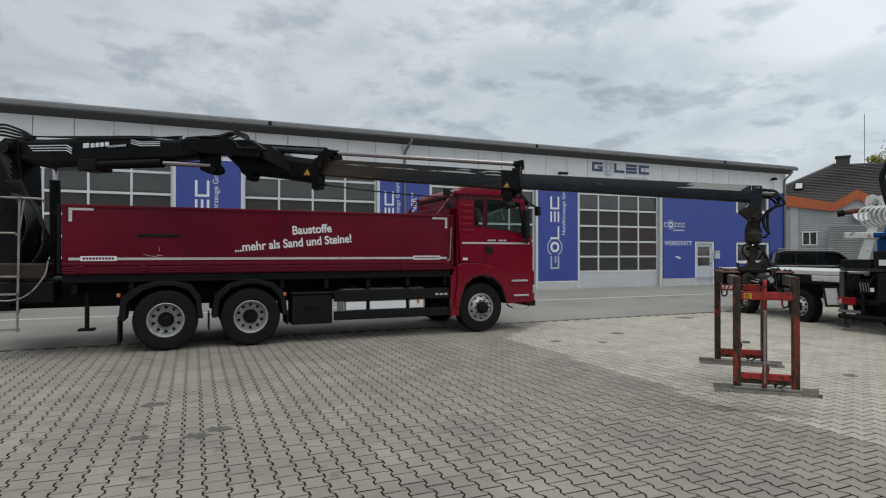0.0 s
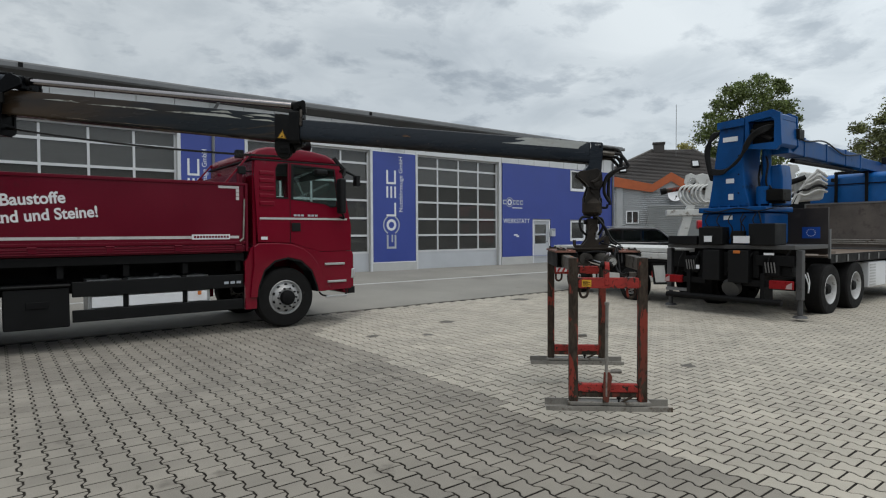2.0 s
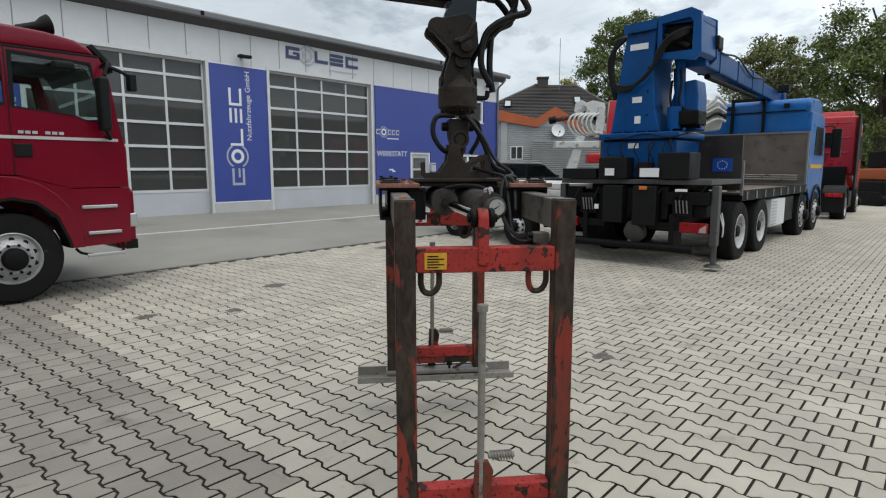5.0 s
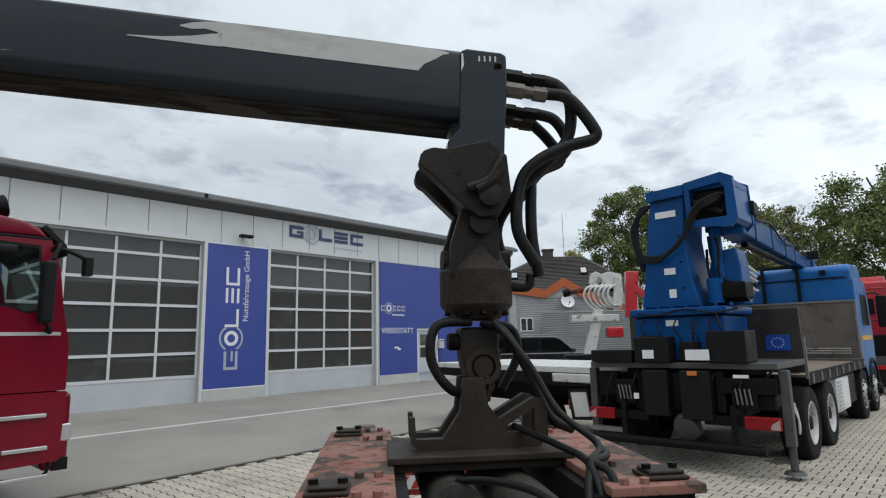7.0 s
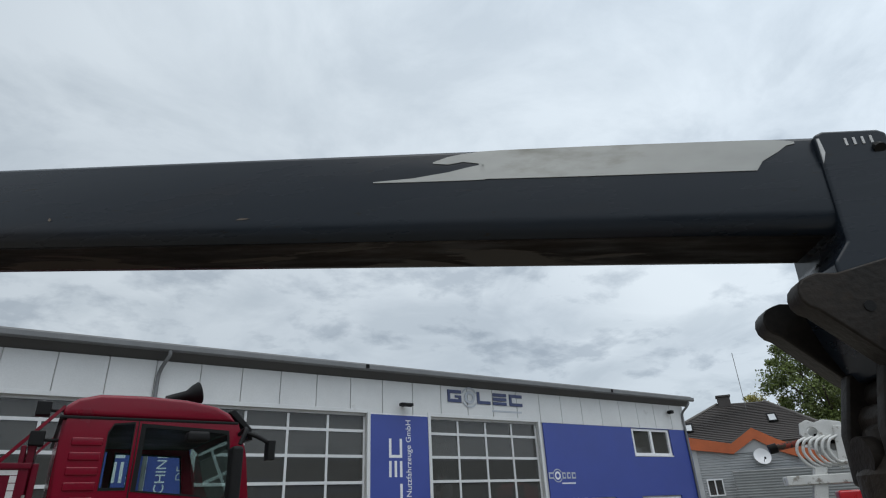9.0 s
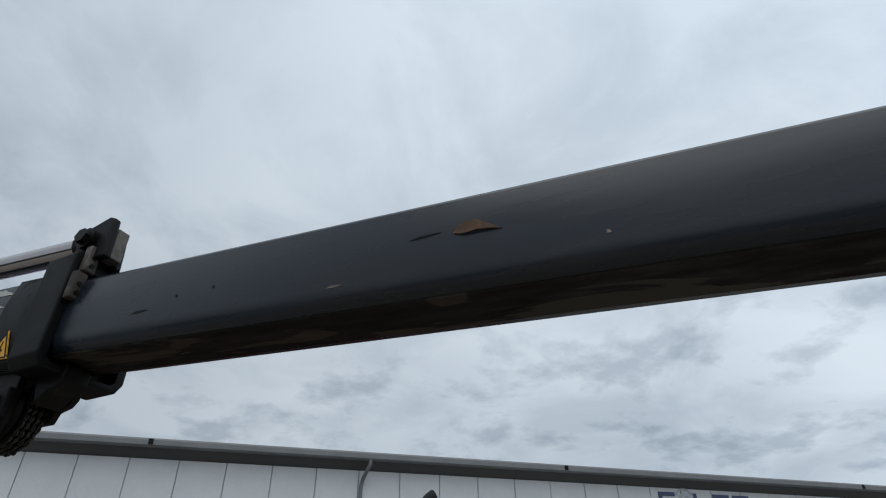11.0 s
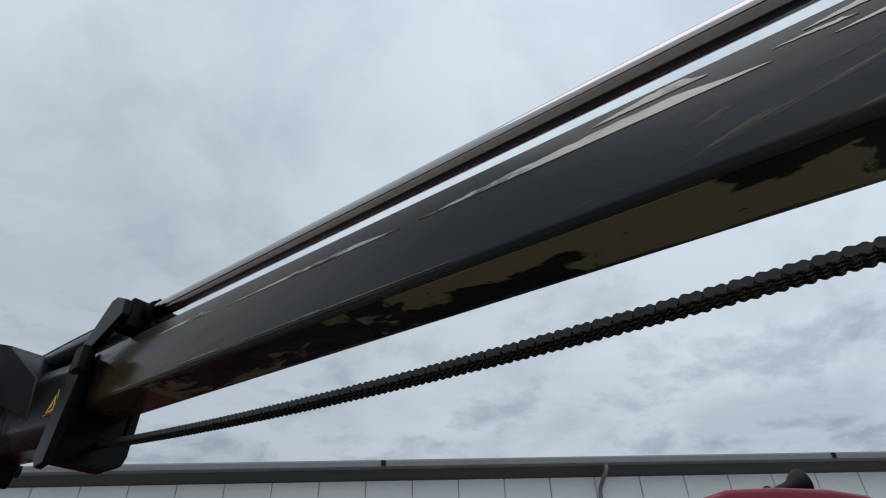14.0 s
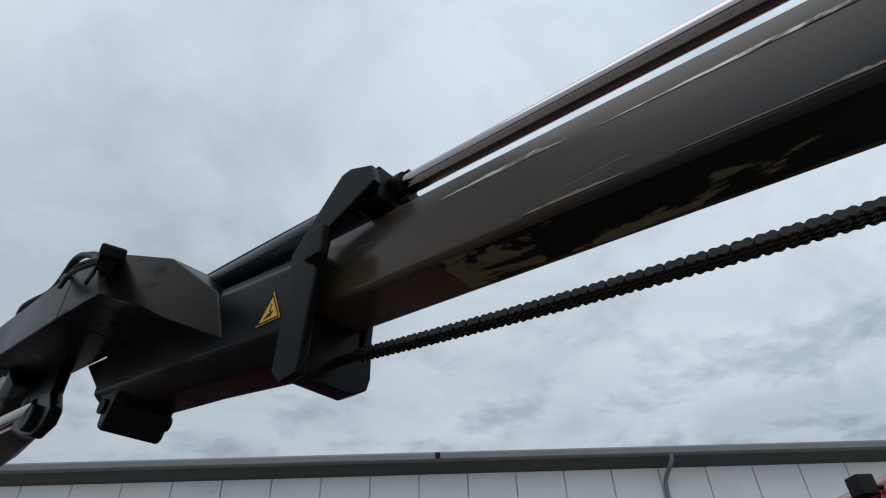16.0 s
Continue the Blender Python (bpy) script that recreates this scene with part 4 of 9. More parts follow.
g.box(-5.3, 2.2, N + 0.66, N + 0.7, 0.78, 1.17)
part("side_plate", g, CHASSIS, truck, "black sheet added to keep the gap under the body dark")
# wheels and mudguards
for xx in (-3.1, -1.7):
    wheel(truck, xx, N + 0.02, deep=True)
    wheel(truck, xx, -N - 0.02, out=1, deep=True)
wheel(truck, 2.98, N + 0.03)
wheel(truck, 2.98, -N - 0.03, out=1)


def mudguard(cx, x0, x1, y0, y1):
    g = Geo()
    outer = [(x0 - cx, 0.52), (x0 - cx + 0.04, 0.92), (-0.4, 1.12), (-0.12, 1.19), (0.12, 1.19), (0.4, 1.12), (x1 - cx - 0.05, 0.92), (x1 - cx, 0.52)]
    inner = [(p[0] * 0.86, p[1] - (0.085 if p[1] > 0.6 else 0)) for p in outer]
    pts = [(cx + p[0], p[1]) for p in outer] + [(cx + p[0], p[1]) for p in reversed(inner)]
    g.prism(pts, y0, y1)
    part("mudguard", g, BLACKP, truck, "grey-black plastic mudguard", bevel=0.012)


for cx, x0, x1 in ((-3.1, -3.82, -2.5), (-1.7, -2.36, -1.05)):
    mudguard(cx, x0, x1, N - 0.01, N + 0.62)
    mudguard(cx, x0, x1, -N - 0.62, -N + 0.01)
for xx, z0 in ((-3.83, 0.12), (-2.42, 0.30), (-1.06, 0.34)):
    g = Geo()
    g.box(xx, xx + 0.025, N + 0.02, N + 0.6, z0, 0.6)
    part("mud_flap", g, RUBBER, truck, "black mud flap")
AMBER = surf("amber_lens", (0.55, 0.16, 0.03), 0.3, var=0.08)
REDLENS = surf("red_lens", (0.45, 0.01, 0.012), 0.25, var=0.06, coat=0.5)
for xx, zz in ((-3.84, 0.93), (-1.14, 0.88), (1.50, 0.66)):
    g = Geo()
    g.box(xx, xx + 0.055, N - 0.03, N - 0.008, zz, zz + 0.06)
    part("side_lamp", g, AMBER, truck, "amber side lamp", bevel=0.006)
# tool box, tank and side guard
g = Geo()
g.box(-0.97, -0.21, N + 0.03, N + 0.55, 0.32, 0.88)
g.box(-0.99, -0.19, N + 0.0, N + 0.56, 0.885, 0.93)
box_ = part("tool_box", g, BLACKP, truck, "black plastic tool box", bevel=0.02)
g = Geo()
g.box(-0.72, -0.46, N + 0.012, N + 0.029, 0.60, 0.70)
part("latch", g, CHASSIS, box_, bevel=0.01)
g = Geo()
g.prism(arc(0, 0, 0.12, 0, 90, 5) + arc(-0.3, 0, 0.12, 90, 180, 5) + [(-0.42, -0.45), (0.12, -0.45)], 0.02, 1.72, "x")
tank = Geo(pose(0, N + 0.53, 0.84))
tank.add([Vector(v) for v in g.v], g.f)
tk = part("fuel_tank", tank, TANK, truck, "aluminium fuel tank", bevel=0.0)
for xx in (0.47, 1.3):
    g = Geo()
    g.box(xx, xx + 0.07, N + 0.10, N + 0.66, 0.37, 0.975)
    part("tank_strap", g, BLACKP, tk, bevel=0.006)
for xx in (0.25, 0.95):
    g = Geo()
    g.cyl((xx, N + 0.3, 0.955), (xx, N + 0.3, 1.02), 0.06, n=14)
    part("filler_cap", g, BLACKP, tk)
for z0, z1 in ((0.73, 0.95), (0.37, 0.545)):
    g = Geo()
    g.box(-0.18, 2.25, N + 0.035, N + 0.075, z0, z1)
    part("side_guard", g, BLACKP, truck, "black side guard rail", bevel=0.012)
for a, b in ((0.06, 0.46), (0.54, 1.29), (1.37, 1.66)):
    g = Geo()
    g.box(a, b, N + 0.04, N + 0.09, 0.56, 0.715)
    part("guard_panel", g, WHITE, truck, "white tank cover panel", bevel=0.004)
g = Geo()
for k in range(3):
    g.box(1.93 + k * 0.1, 2.0 + k * 0.1, N + 0.03, N + 0.034, 0.80, 0.84)
bars("badge_bars", g, SILVER, truck)
# underrun leg and rear rack on which the crane's controls sit
g = Geo()
g.box(-5.35, -4.75, N + 0.1, -N - 0.1, 0.86, 1.2)
g.box(-5.65, -5.35, N + 0.25, -N - 0.25, 0.70, 0.95)
part("rear_frame", g, CHASSIS, truck, bevel=0.02)
g = Geo()
g.cyl((-4.3, N + 0.25, 0.4), (-4.3, N + 0.25, 1.0), 0.035)
g.box(-4.42, -4.18, N + 0.13, N + 0.37, 0.37, 0.4)
part("support_leg", g, CHASSIS, truck)
g = Geo()
g.box(-5.68, -5.62, N + 0.1, N + 0.55, 0.56, 0.72)
part("tail_lamp", g, REDLENS, truck, "red tail lamp", bevel=0.01)

# access ladder, hand rail, oil box and slack hose at the crane's foot
for xx in (-5.2, -5.62):
    g = Geo()
    g.cyl((xx - 0.02, N + 0.04, 0.42), (xx, N + 0.05, 2.54), 0.018, n=8)
    part("ladder_post", g, RAWSTEEL, truck, "grey ladder post")
for z in (0.44, 0.72, 1.0, 1.28):
    g = Geo()
    g.box(-5.62, -5.19, N + 0.02, N + 0.07, z, z + 0.03)
    part("ladder_rung", g, RAWSTEEL, truck)
for z, x1 in ((2.54, -4.88), (1.98, -5.2)):
    g = Geo()
    g.tube([(-5.65, N + 0.05, z), (-5.3, N + 0.05, z), (x1 - 0.06, N + 0.05, z - 0.005), (x1, N + 0.08, z - 0.05)], 0.018, 8)
    part("hand_rail", g, RAWSTEEL, truck, "grey hand rail", smooth=60)
g = Geo()
g.cyl((-5.14, N + 0.05, 2.5), (-5.2, N + 0.05, 2.0), 0.012, n=8)
part("rail_brace", g, RAWSTEEL, truck)
g = Geo()
g.box(-5.8, -4.84, N + 0.1, N + 0.7, 1.24, 1.5)
part("oil_box", g, RUSTSTEEL, truck, "dark greasy oil box", bevel=0.03)
g = Geo()
g.tube([(-4.8, N - 0.02, 1.54), (-4.85, N - 0.04, 1.3), (-5.05, N - 0.05, 1.02), (-5.3, N - 0.03, 0.92), (-5.6, N - 0.02, 0.95)], 0.013, 8)
part("slack_hose", g, RAWSTEEL, truck, "grey slack hose", smooth=60)
for k in range(6):
    g = Geo()
    a = 0.05 * k
    g.tube([(-5.05 + a * 0.4, N + 0.2 + a, 1.5), (-4.9 + a * 0.3, N + 0.12 + a, 1.8), (-4.92 - a * 0.3, N + 0.15 + a, 2.2), (-5.1, N + 0.25 + a, 2.5), (-5.25 - a, N + 0.3 + a, 2.85)], 0.022, 7)
    part("bundle_hose", g, HOSE, truck, smooth=60)

# ---- cab ----
cab = new("cab")
cab.parent = truck
tagged(cab, "dark red short cab with dark side windows")
WIN1 = [(2.82, 2.24), (3.04, 2.24), (3.04, 2.84), (2.86, 2.82), (2.82, 2.74)]
WIN2 = [(3.11, 2.22), (3.72, 2.16), (3.86, 2.10), (3.99, 2.12), (4.0, 2.3), (3.93, 2.78), (3.12, 2.82)]
side = [(2.5, 1.48), (3.1, 1.46), (3.38, 1.37), (3.6, 1.30), (4.26, 1.30), (4.27, 1.76), (4.2, 2.1), (4.14, 2.56), (4.03, 2.88), (2.46, 2.88), (2.44, 2.6)]
for y0, y1 in ((N + 0.02, N + 0.07), (-N - 0.07, -N - 0.02)):
    g = Geo()
    g.plate(side, [WIN1, WIN2], y0, y1)
    part("cab_side", g, RED, cab, smooth=20)
    for w in (WIN1, WIN2):
        cx = sum(p[0] for p in w) / len(w)
        cz = sum(p[1] for p in w) / len(w)
        g = Geo()
        g.prism([(cx + (p[0] - cx) * 1.03, cz + (p[1] - cz) * 1.03) for p in w], (y0 + y1) / 2 - 0.003, (y0 + y1) / 2 + 0.003)
        part("side_window", g, CABGLASS, cab, "tinted side window", smooth=0).visible_shadow = False
        g = Geo()
        yo = y0 - 0.004 if y0 < 0 else y1
        g.plate([(cx + (p[0] - cx) * 1.04, cz + (p[1] - cz) * 1.04) for p in w], [[(cx + (p[0] - cx) * 0.96, cz + (p[1] - cz) * 0.96) for p in w]], yo, yo + 0.004)
        part("window_seal", g, BLACKP, cab, smooth=0)
# roof cap, back wall, front wall and floor
g = Geo()
g.prism([(2.42, 2.885), (2.42, 2.98), (2.52, 3.06), (2.7, 3.11), (3.1, 3.12), (3.5, 3.10), (3.8, 3.05), (3.95, 2.98), (4.03, 2.885)], N + 0.06, -N - 0.06)
part("cab_roof", g, RED, cab, "red cab roof", bevel=0.045, seg=3)
g = Geo()
g.box(2.40, 4.03, N + 0.012, -N - 0.012, 2.862, 2.888)
part("roof_seam", g, BLACKP, cab, bevel=0.006)
g = Geo()
g.box(2.43, 2.49, N + 0.075, -N - 0.075, 1.2, 2.86)
part("cab_rear_wall", g, RED, cab, bevel=0.01)
for i in range(5):
    g = Geo()
    z = 2.10 + i * 0.13
    g.box(2.53, 2.79, N + 0.004, N + 0.03, z, z + 0.075)
    part("pressed_rib", g, RED, cab, bevel=0.022, seg=3)
g = Geo()
g.prism([(4.2, 1.3), (4.29, 1.3), (4.29, 1.76), (4.22, 2.1), (4.16, 2.1)], N + 0.075, -N - 0.075)
part("front_panel", g, RED, cab, bevel=0.015)
g = Geo()
g.prism([(4.19, 2.1), (4.21, 2.1), (4.04, 2.87), (4.02, 2.87)], N + 0.075, -N - 0.075)
part("windscreen", g, CABGLASS, cab, "tinted windscreen", smooth=0).visible_shadow = False
g = Geo()
g.box(2.5, 4.2, N + 0.08, -N - 0.08, 1.22, 1.3)
part("cab_floor", g, BLACKP, cab)
for yy in (-0.75, 0.3):
    g = Geo()
    g.box(2.85, 3.35, yy, yy + 0.48, 1.5, 1.72)
    g.prism([(2.72, 1.6), (2.9, 1.6), (2.84, 2.32), (2.7, 2.32)], yy + 0.02, yy + 0.46)
    g.box(2.68, 2.8, yy + 0.12, yy + 0.36, 2.33, 2.52)
    part("seat", g, BLACKP, cab, "dark cab seat", bevel=0.03)
g = Geo()
g.prism([(3.75, 1.45), (4.15, 1.45), (4.15, 2.0), (3.95, 2.06), (3.8, 1.95)], N + 0.09, -N - 0.09)
part("dashboard", g, BLACKP, cab, bevel=0.02)
g = Geo()
ring = [(0.2, 0.0), (0.216, 0.012), (0.2, 0.024), (0.184, 0.012)]
g.lathe(ring, (3.68, -0.5, 2.02), (-0.6, 0, 0.8), 24, closed=True)
part("steering_wheel", g, BLACKP, cab)
# trim, door gap, handle, stripe
g = Geo()
g.box(3.068, 3.078, N + 0.016, N + 0.0195, 1.46, 2.86)
part("door_gap", g, CHASSIS, cab)
g = Geo()
g.box(2.53, 4.18, N + 0.008, N + 0.0195, 1.865, 1.90)
part("cab_stripe", g, REFL, cab, "pale stripe")
g = Geo()
g.box(3.09, 3.26, N + 0.0, N + 0.0195, 1.66, 1.81)
part("door_handle", g, BLACKP, cab, bevel=0.012)
g = Geo()
for k in range(6):
    xx = 3.14 + k * 0.068 + (0.06 if k > 2 else 0)
    g.box(xx, xx + 0.05, N + 0.014, N + 0.0195, 1.925, 1.958)
bars("badge_bars", g, SILVER, cab)
g = Geo()
g.box(2.55, 2.66, N + 0.014, N + 0.0195, 1.52, 1.57)
bars("plate_label", g, WHITE, cab)
# wheel arch, fender skirt, steps
arch = [(2.26, 0.36), (2.45, 0.36), (2.46, 0.66), (2.56, 0.98), (2.76, 1.15), (3.0, 1.2), (3.24, 1.14), (3.44, 0.96), (3.55, 0.66), (3.57, 0.58),
        (3.66, 0.58), (4.24, 0.6), (4.27, 1.29), (3.62, 1.29), (3.38, 1.36), (3.12, 1.445), (2.5, 1.46), (2.36, 1.38), (2.3, 1.2), (2.26, 1.16)]
for y0, y1 in ((N - 0.01, N + 0.05), (-N - 0.05, -N + 0.01)):
    g = Geo()
    g.plate(arch, [], y0, y1)
    part("wheel_arch", g, RED, cab, "red wheel-arch skirt", smooth=20)
g = Geo()
g.prism([(2.27, 1.17), (2.32, 1.2), (2.38, 1.37), (2.51, 1.45), (3.12, 1.435), (3.1, 1.3), (2.6, 1.25), (2.4, 1.0)], N + 0.052, N + 0.5)
part("arch_top", g, BLACKP, cab)
flare_in = [(2.45, 0.55), (2.47, 0.72), (2.57, 1.0), (2.76, 1.16), (3.0, 1.21), (3.24, 1.15), (3.44, 0.97), (3.55, 0.68), (3.57, 0.58)]
flare_out = [(3.70, 0.58), (3.68, 0.76), (3.60, 1.02), (3.46, 1.22), (3.28, 1.36), (3.05, 1.44), (2.8, 1.46), (2.48, 1.46), (2.40, 1.40), (2.40, 1.1), (2.36, 0.8), (2.33, 0.55)]
g = Geo()
g.plate(flare_in + flare_out, [], N - 0.055, N - 0.0105)
part("fender_flare", g, RED, cab, "rounded red fender flare", bevel=0.02, seg=3)
g = Geo()
g.plate([(p[0], p[1]) for p in flare_in] + [(3.0 + (p[0] - 3.0) * 0.955, 0.62 + (p[1] - 0.62) * 0.95) for p in reversed(flare_in)], [], N - 0.05, N + 0.3)
part("arch_liner", g, BLACKP, cab, "black arch liner", smooth=0)
for z0, z1, x0, x1 in ((1.045, 1.085, 3.70, 4.1), (0.725, 0.765, 3.75, 4.13), (0.45, 0.49, 3.72, 4.15)):
    g = Geo()
    g.box(x0, x1, N - 0.045, N + 0.0 - 0.012, z0, z1)
    part("step_tread", g, TANK, cab, "bright step tread", bevel=0.008)
g = Geo()
g.box(3.66, 4.22, N + 0.055, N + 0.3, 0.62, 1.28)
part("step_well", g, BLACKP, cab, bevel=0.01)
g = Geo()
g.tube([(3.62, N + 0.05, 0.56), (3.68, N + 0.02, 0.5), (3.85, N, 0.47), (4.1, N, 0.47), (4.16, N + 0.02, 0.55), (4.14, N + 0.05, 0.62)], 0.016, 8)
part("step_bracket", g, CHASSIS, cab)
# bumper and headlamp
g = Geo()
g.box(4.10, 4.34, N + 0.03, -N - 0.03, 0.5, 1.28)
bp = part("bumper", g, RED, cab, bevel=0.06, seg=3)
g = Geo()
g.box(4.18, 4.352, N + 0.022, N + 0.24, 0.78, 0.96)
part("headlamp", g, TANK, bp, "clear headlamp", bevel=0.02)
g = Geo()
g.box(4.2, 4.335, N + 0.02, N + 0.1, 0.5, 0.62)
part("fog_lamp", g, BLACKP, bp)
# mirrors, visor, beacons
mir = Geo()
mir.box(3.93, 4.05, N - 0.24, N - 0.05, 1.98, 2.62)
part("wing_mirror", mir, BLACKP, cab, "tall black wing mirror", bevel=0.04, seg=3)
g = Geo()
g.tube([(4.05, N + 0.03, 2.76), (4.08, N - 0.12, 2.8), (4.02, N - 0.16, 2.64)], 0.022, 8)
part("mirror_arm", g, BLACKP, cab)
g = Geo()
g.tube([(4.05, N + 0.03, 1.92), (4.05, N - 0.12, 1.9), (4.0, N - 0.14, 2.0)], 0.022, 8)
part("mirror_arm", g, BLACKP, cab)
g = Geo()
g.box(3.5, 3.72, N - 0.16, N - 0.01, 2.66, 2.76)
part("kerb_mirror", g, BLACKP, cab, "small kerb mirror", bevel=0.03)
g = Geo()
g.tube([(4.02, N + 0.2, 2.84), (4.22, N + 0.05, 2.76), (4.36, N - 0.02, 2.68)], 0.025, 8)
g.box(4.34, 4.42, N - 0.08, N + 0.06, 2.5, 2.7)
part("front_mirror", g, BLACKP, cab, "front mirror on a black arm", bevel=0.015)
g = Geo()
g.prism([(3.94, 3.0), (4.0, 3.04), (4.2, 2.84), (4.22, 2.72), (4.18, 2.72), (4.14, 2.82)], N + 0.1, -N - 0.1)
part("sun_visor", g, BLACKP, cab, "smoked sun visor", bevel=0.01)
for yy in (-0.55, 0.0):
    g = Geo()
    g.lathe([(0.045, -0.12), (0.05, 0.0), (0.055, 0.1), (0.1, 0.17), (0.125, 0.24), (0.118, 0.25), (0.001, 0.2)], (3.5, yy, 3.24), (1, 0, 0.3), 18)
    g.box(3.46, 3.56, yy - 0.03, yy + 0.03, 3.1, 3.24)
    part("air_horn", g, BLACKP, cab, "black air horn")
for yy, zz in ((N + 0.12, 2.62), (N + 0.2, 2.9)):
    g = Geo()
    g.box(2.2, 2.32, yy - 0.07, yy + 0.07, zz, zz + 0.13)
    g.box(2.3, 2.44, yy - 0.015, yy + 0.015, zz + 0.04, zz + 0.07)
    part("work_lamp", g, BLACKP, cab, "small black work lamp", bevel=0.01)
# angled frame and rails between body and cab
g = Geo()
for yy in (N + 0.12, 0.0, -N - 0.12):
    g.box(2.21, 2.27, yy - 0.03, yy + 0.03, 1.43, 2.72)
g.box(2.205, 2.275, N + 0.1, -N - 0.1, 2.60, 2.66)
part("head_frame", g, REDBED, truck, "red head frame", bevel=0.006)
for yy in (N + 0.14, -N - 0.14):
    g = Geo()
    g.prism([(1.98, 2.46), (2.02, 2.46), (2.44, 2.98), (2.42, 3.0)], yy - 0.02, yy + 0.02)
    part("roof_deflector_stay", g, RED, truck)

# ---- loader crane on the lorry; x runs from its column to the boom tip ----
CR = 12.3
crane = thing("loader_crane", pose(-5.729, 14.589, 0, 0, 0, -41.12), "long black hydraulic loader crane stretched out over the lorry", "crane")


def S(s, z):
    """A point of the crane's upright plane: s metres back from the tip, z above the ground."""
    return (CR - s, z)


def octo(h, wt, ws, zt, zs, wb):
    """A six-sided box section with chamfered shoulders and a narrow bottom; origin at its top."""
    return [(-wb, -h), (wb, -h), (ws, -zs), (ws, -zt), (wt, 0), (-wt, 0), (-ws, -zt), (-ws, -zs)]


def boom_run(name, sec, s0, s1, zof, mat, label):
    g = Geo()
    st = [(CR - s0 + (s0 - s1) * i / 12, 0, zof(s0 + (s1 - s0) * i / 12), 1) for i in range(13)]
    g.sweep(sec, st)
    return part(name, g, mat, crane, label, bevel=0.011, smooth=28, seg=2)


def top3(s):
    return 2.475 + 0.093 * s


def top2(s):
    return 2.46 + 0.108 * s


SEC3 = [(-0.074, -0.195), (0.055, -0.195), (0.08, -0.184), (0.092, -0.155), (0.092, -0.078), (0.084, 0), (-0.084, 0), (-0.092, -0.078), (-0.092, -0.155), (-0.087, -0.178)]
SEC2 = octo(0.252, 0.08, 0.0925, 0.078, 0.24, 0.08)
beam3 = boom_run("outer_extension", SEC3, 3.05, 0.06, top3, BOOM, "dark slate outer boom extension")
beam2 = boom_run("inner_extension", SEC2, 5.95, 2.9, top2, BOOM2, "dark slate inner boom extension with wear")


def skin(name, sec_pts, s_list, zof, mat, parent, lift=0.0015, label=""):
    """A thin worn patch on a boom face: s_list holds (s, u0, u1) along the face between two section points."""
    (ya, za), (yb, zb) = sec_pts
    nrm = Vector((0, -(zb - za), (yb - ya))).normalized()
    if nrm.y > 0.01 or (abs(nrm.y) < 0.01 and nrm.z > 0 and za < -0.1):
        nrm = -nrm
    g = Geo()
    lo, hi = [], []
    for s, u0, u1 in s_list:
        for u, dst in ((u0, lo), (u1, hi)):
            base = Vector((CR - s, ya + (yb - ya) * u, zof(s) + za + (zb - za) * u))
            dst.append((base + nrm * lift, base + nrm * (lift - 0.004)))
    vs = [p for pr in lo for p in pr] + [p for pr in hi for p in pr]
    k = len(lo)
    fs = []
    for i in range(k - 1):
        a, b, c, d = 2 * i, 2 * i + 2, 2 * k + 2 * i + 2, 2 * k + 2 * i
        fs += [(a, b, c, d), (a + 1, d + 1, c + 1, b + 1), (a, a + 1, b + 1, b), (d, c, c + 1, d + 1)]
    fs += [(0, 2 * k, 2 * k + 1, 1), (2 * k - 2, 2 * k - 1, 4 * k - 1, 4 * k - 2)]
    g.add(vs, fs)
    return part(name, g, mat, parent, label, smooth=0)


SH3 = ((-0.0921, -0.0775), (-0.0842, -0.002))
rag = [(0.80, 0.60, 0.64), (0.77, 0.55, 0.80), (0.74, 0.62, 0.88), (0.71, 0.55, 0.93), (0.705, 0.05, 0.94), (0.66, 0.04, 0.96), (0.5, 0.03, 0.97), (0.3, 0.03, 0.96), (0.215, 0.03, 0.95), (0.20, 0.30, 0.95), (0.17, 0.55, 0.93), (0.15, 0.75, 0.9), (0.135, 0.8, 0.86)]
rag_tail = [(0.92, 0.03, 0.06), (0.84, 0.02, 0.14), (0.77, 0.02, 0.30), (0.73, 0.02, 0.44), (0.70, 0.03, 0.52)]
skin("bare_patch", SH3, rag, top3, BARE, beam3, label="bare ground metal patch")
skin("bare_patch", SH3, rag_tail, top3, BARE, beam3)
SH2 = ((-0.0926, -0.0775), (-0.0802, -0.002))
rs = random.Random(12)
for s0, s1, ulo, uhi, lean in ((3.1, 3.34, 0.0, 0.2, 0.0), (3.43, 4.19, 0.0, 0.36, 0.0), (3.1, 3.37, 0.56, 0.84, 0.0), (3.52, 3.74, 0.56, 0.86, 0.0), (4.25, 4.98, 0.0, 0.19, 0.0), (3.3, 3.42, 0.3, 0.4, 0.1), (5.05, 5.42, 0.1, 0.3, 0.0)):
    n = 25
    wr = []
    for i in range(n):
        u = i / (n - 1)
        bulge = min(1.0, 5 * u) * min(1.0, 1.6 * (1 - u)) ** 0.7
        lift_ = lean * u + rs.uniform(-0.015, 0.015)
        top_ = ulo + lift_ + (uhi - ulo) * max(0.05, bulge * rs.uniform(0.84, 1.06))
        wr.append((s0 + (s1 - s0) * u, ulo + max(0.0, lift_), top_))
    skin("bare_streak", SH2, wr, top2, BARE2, beam2)
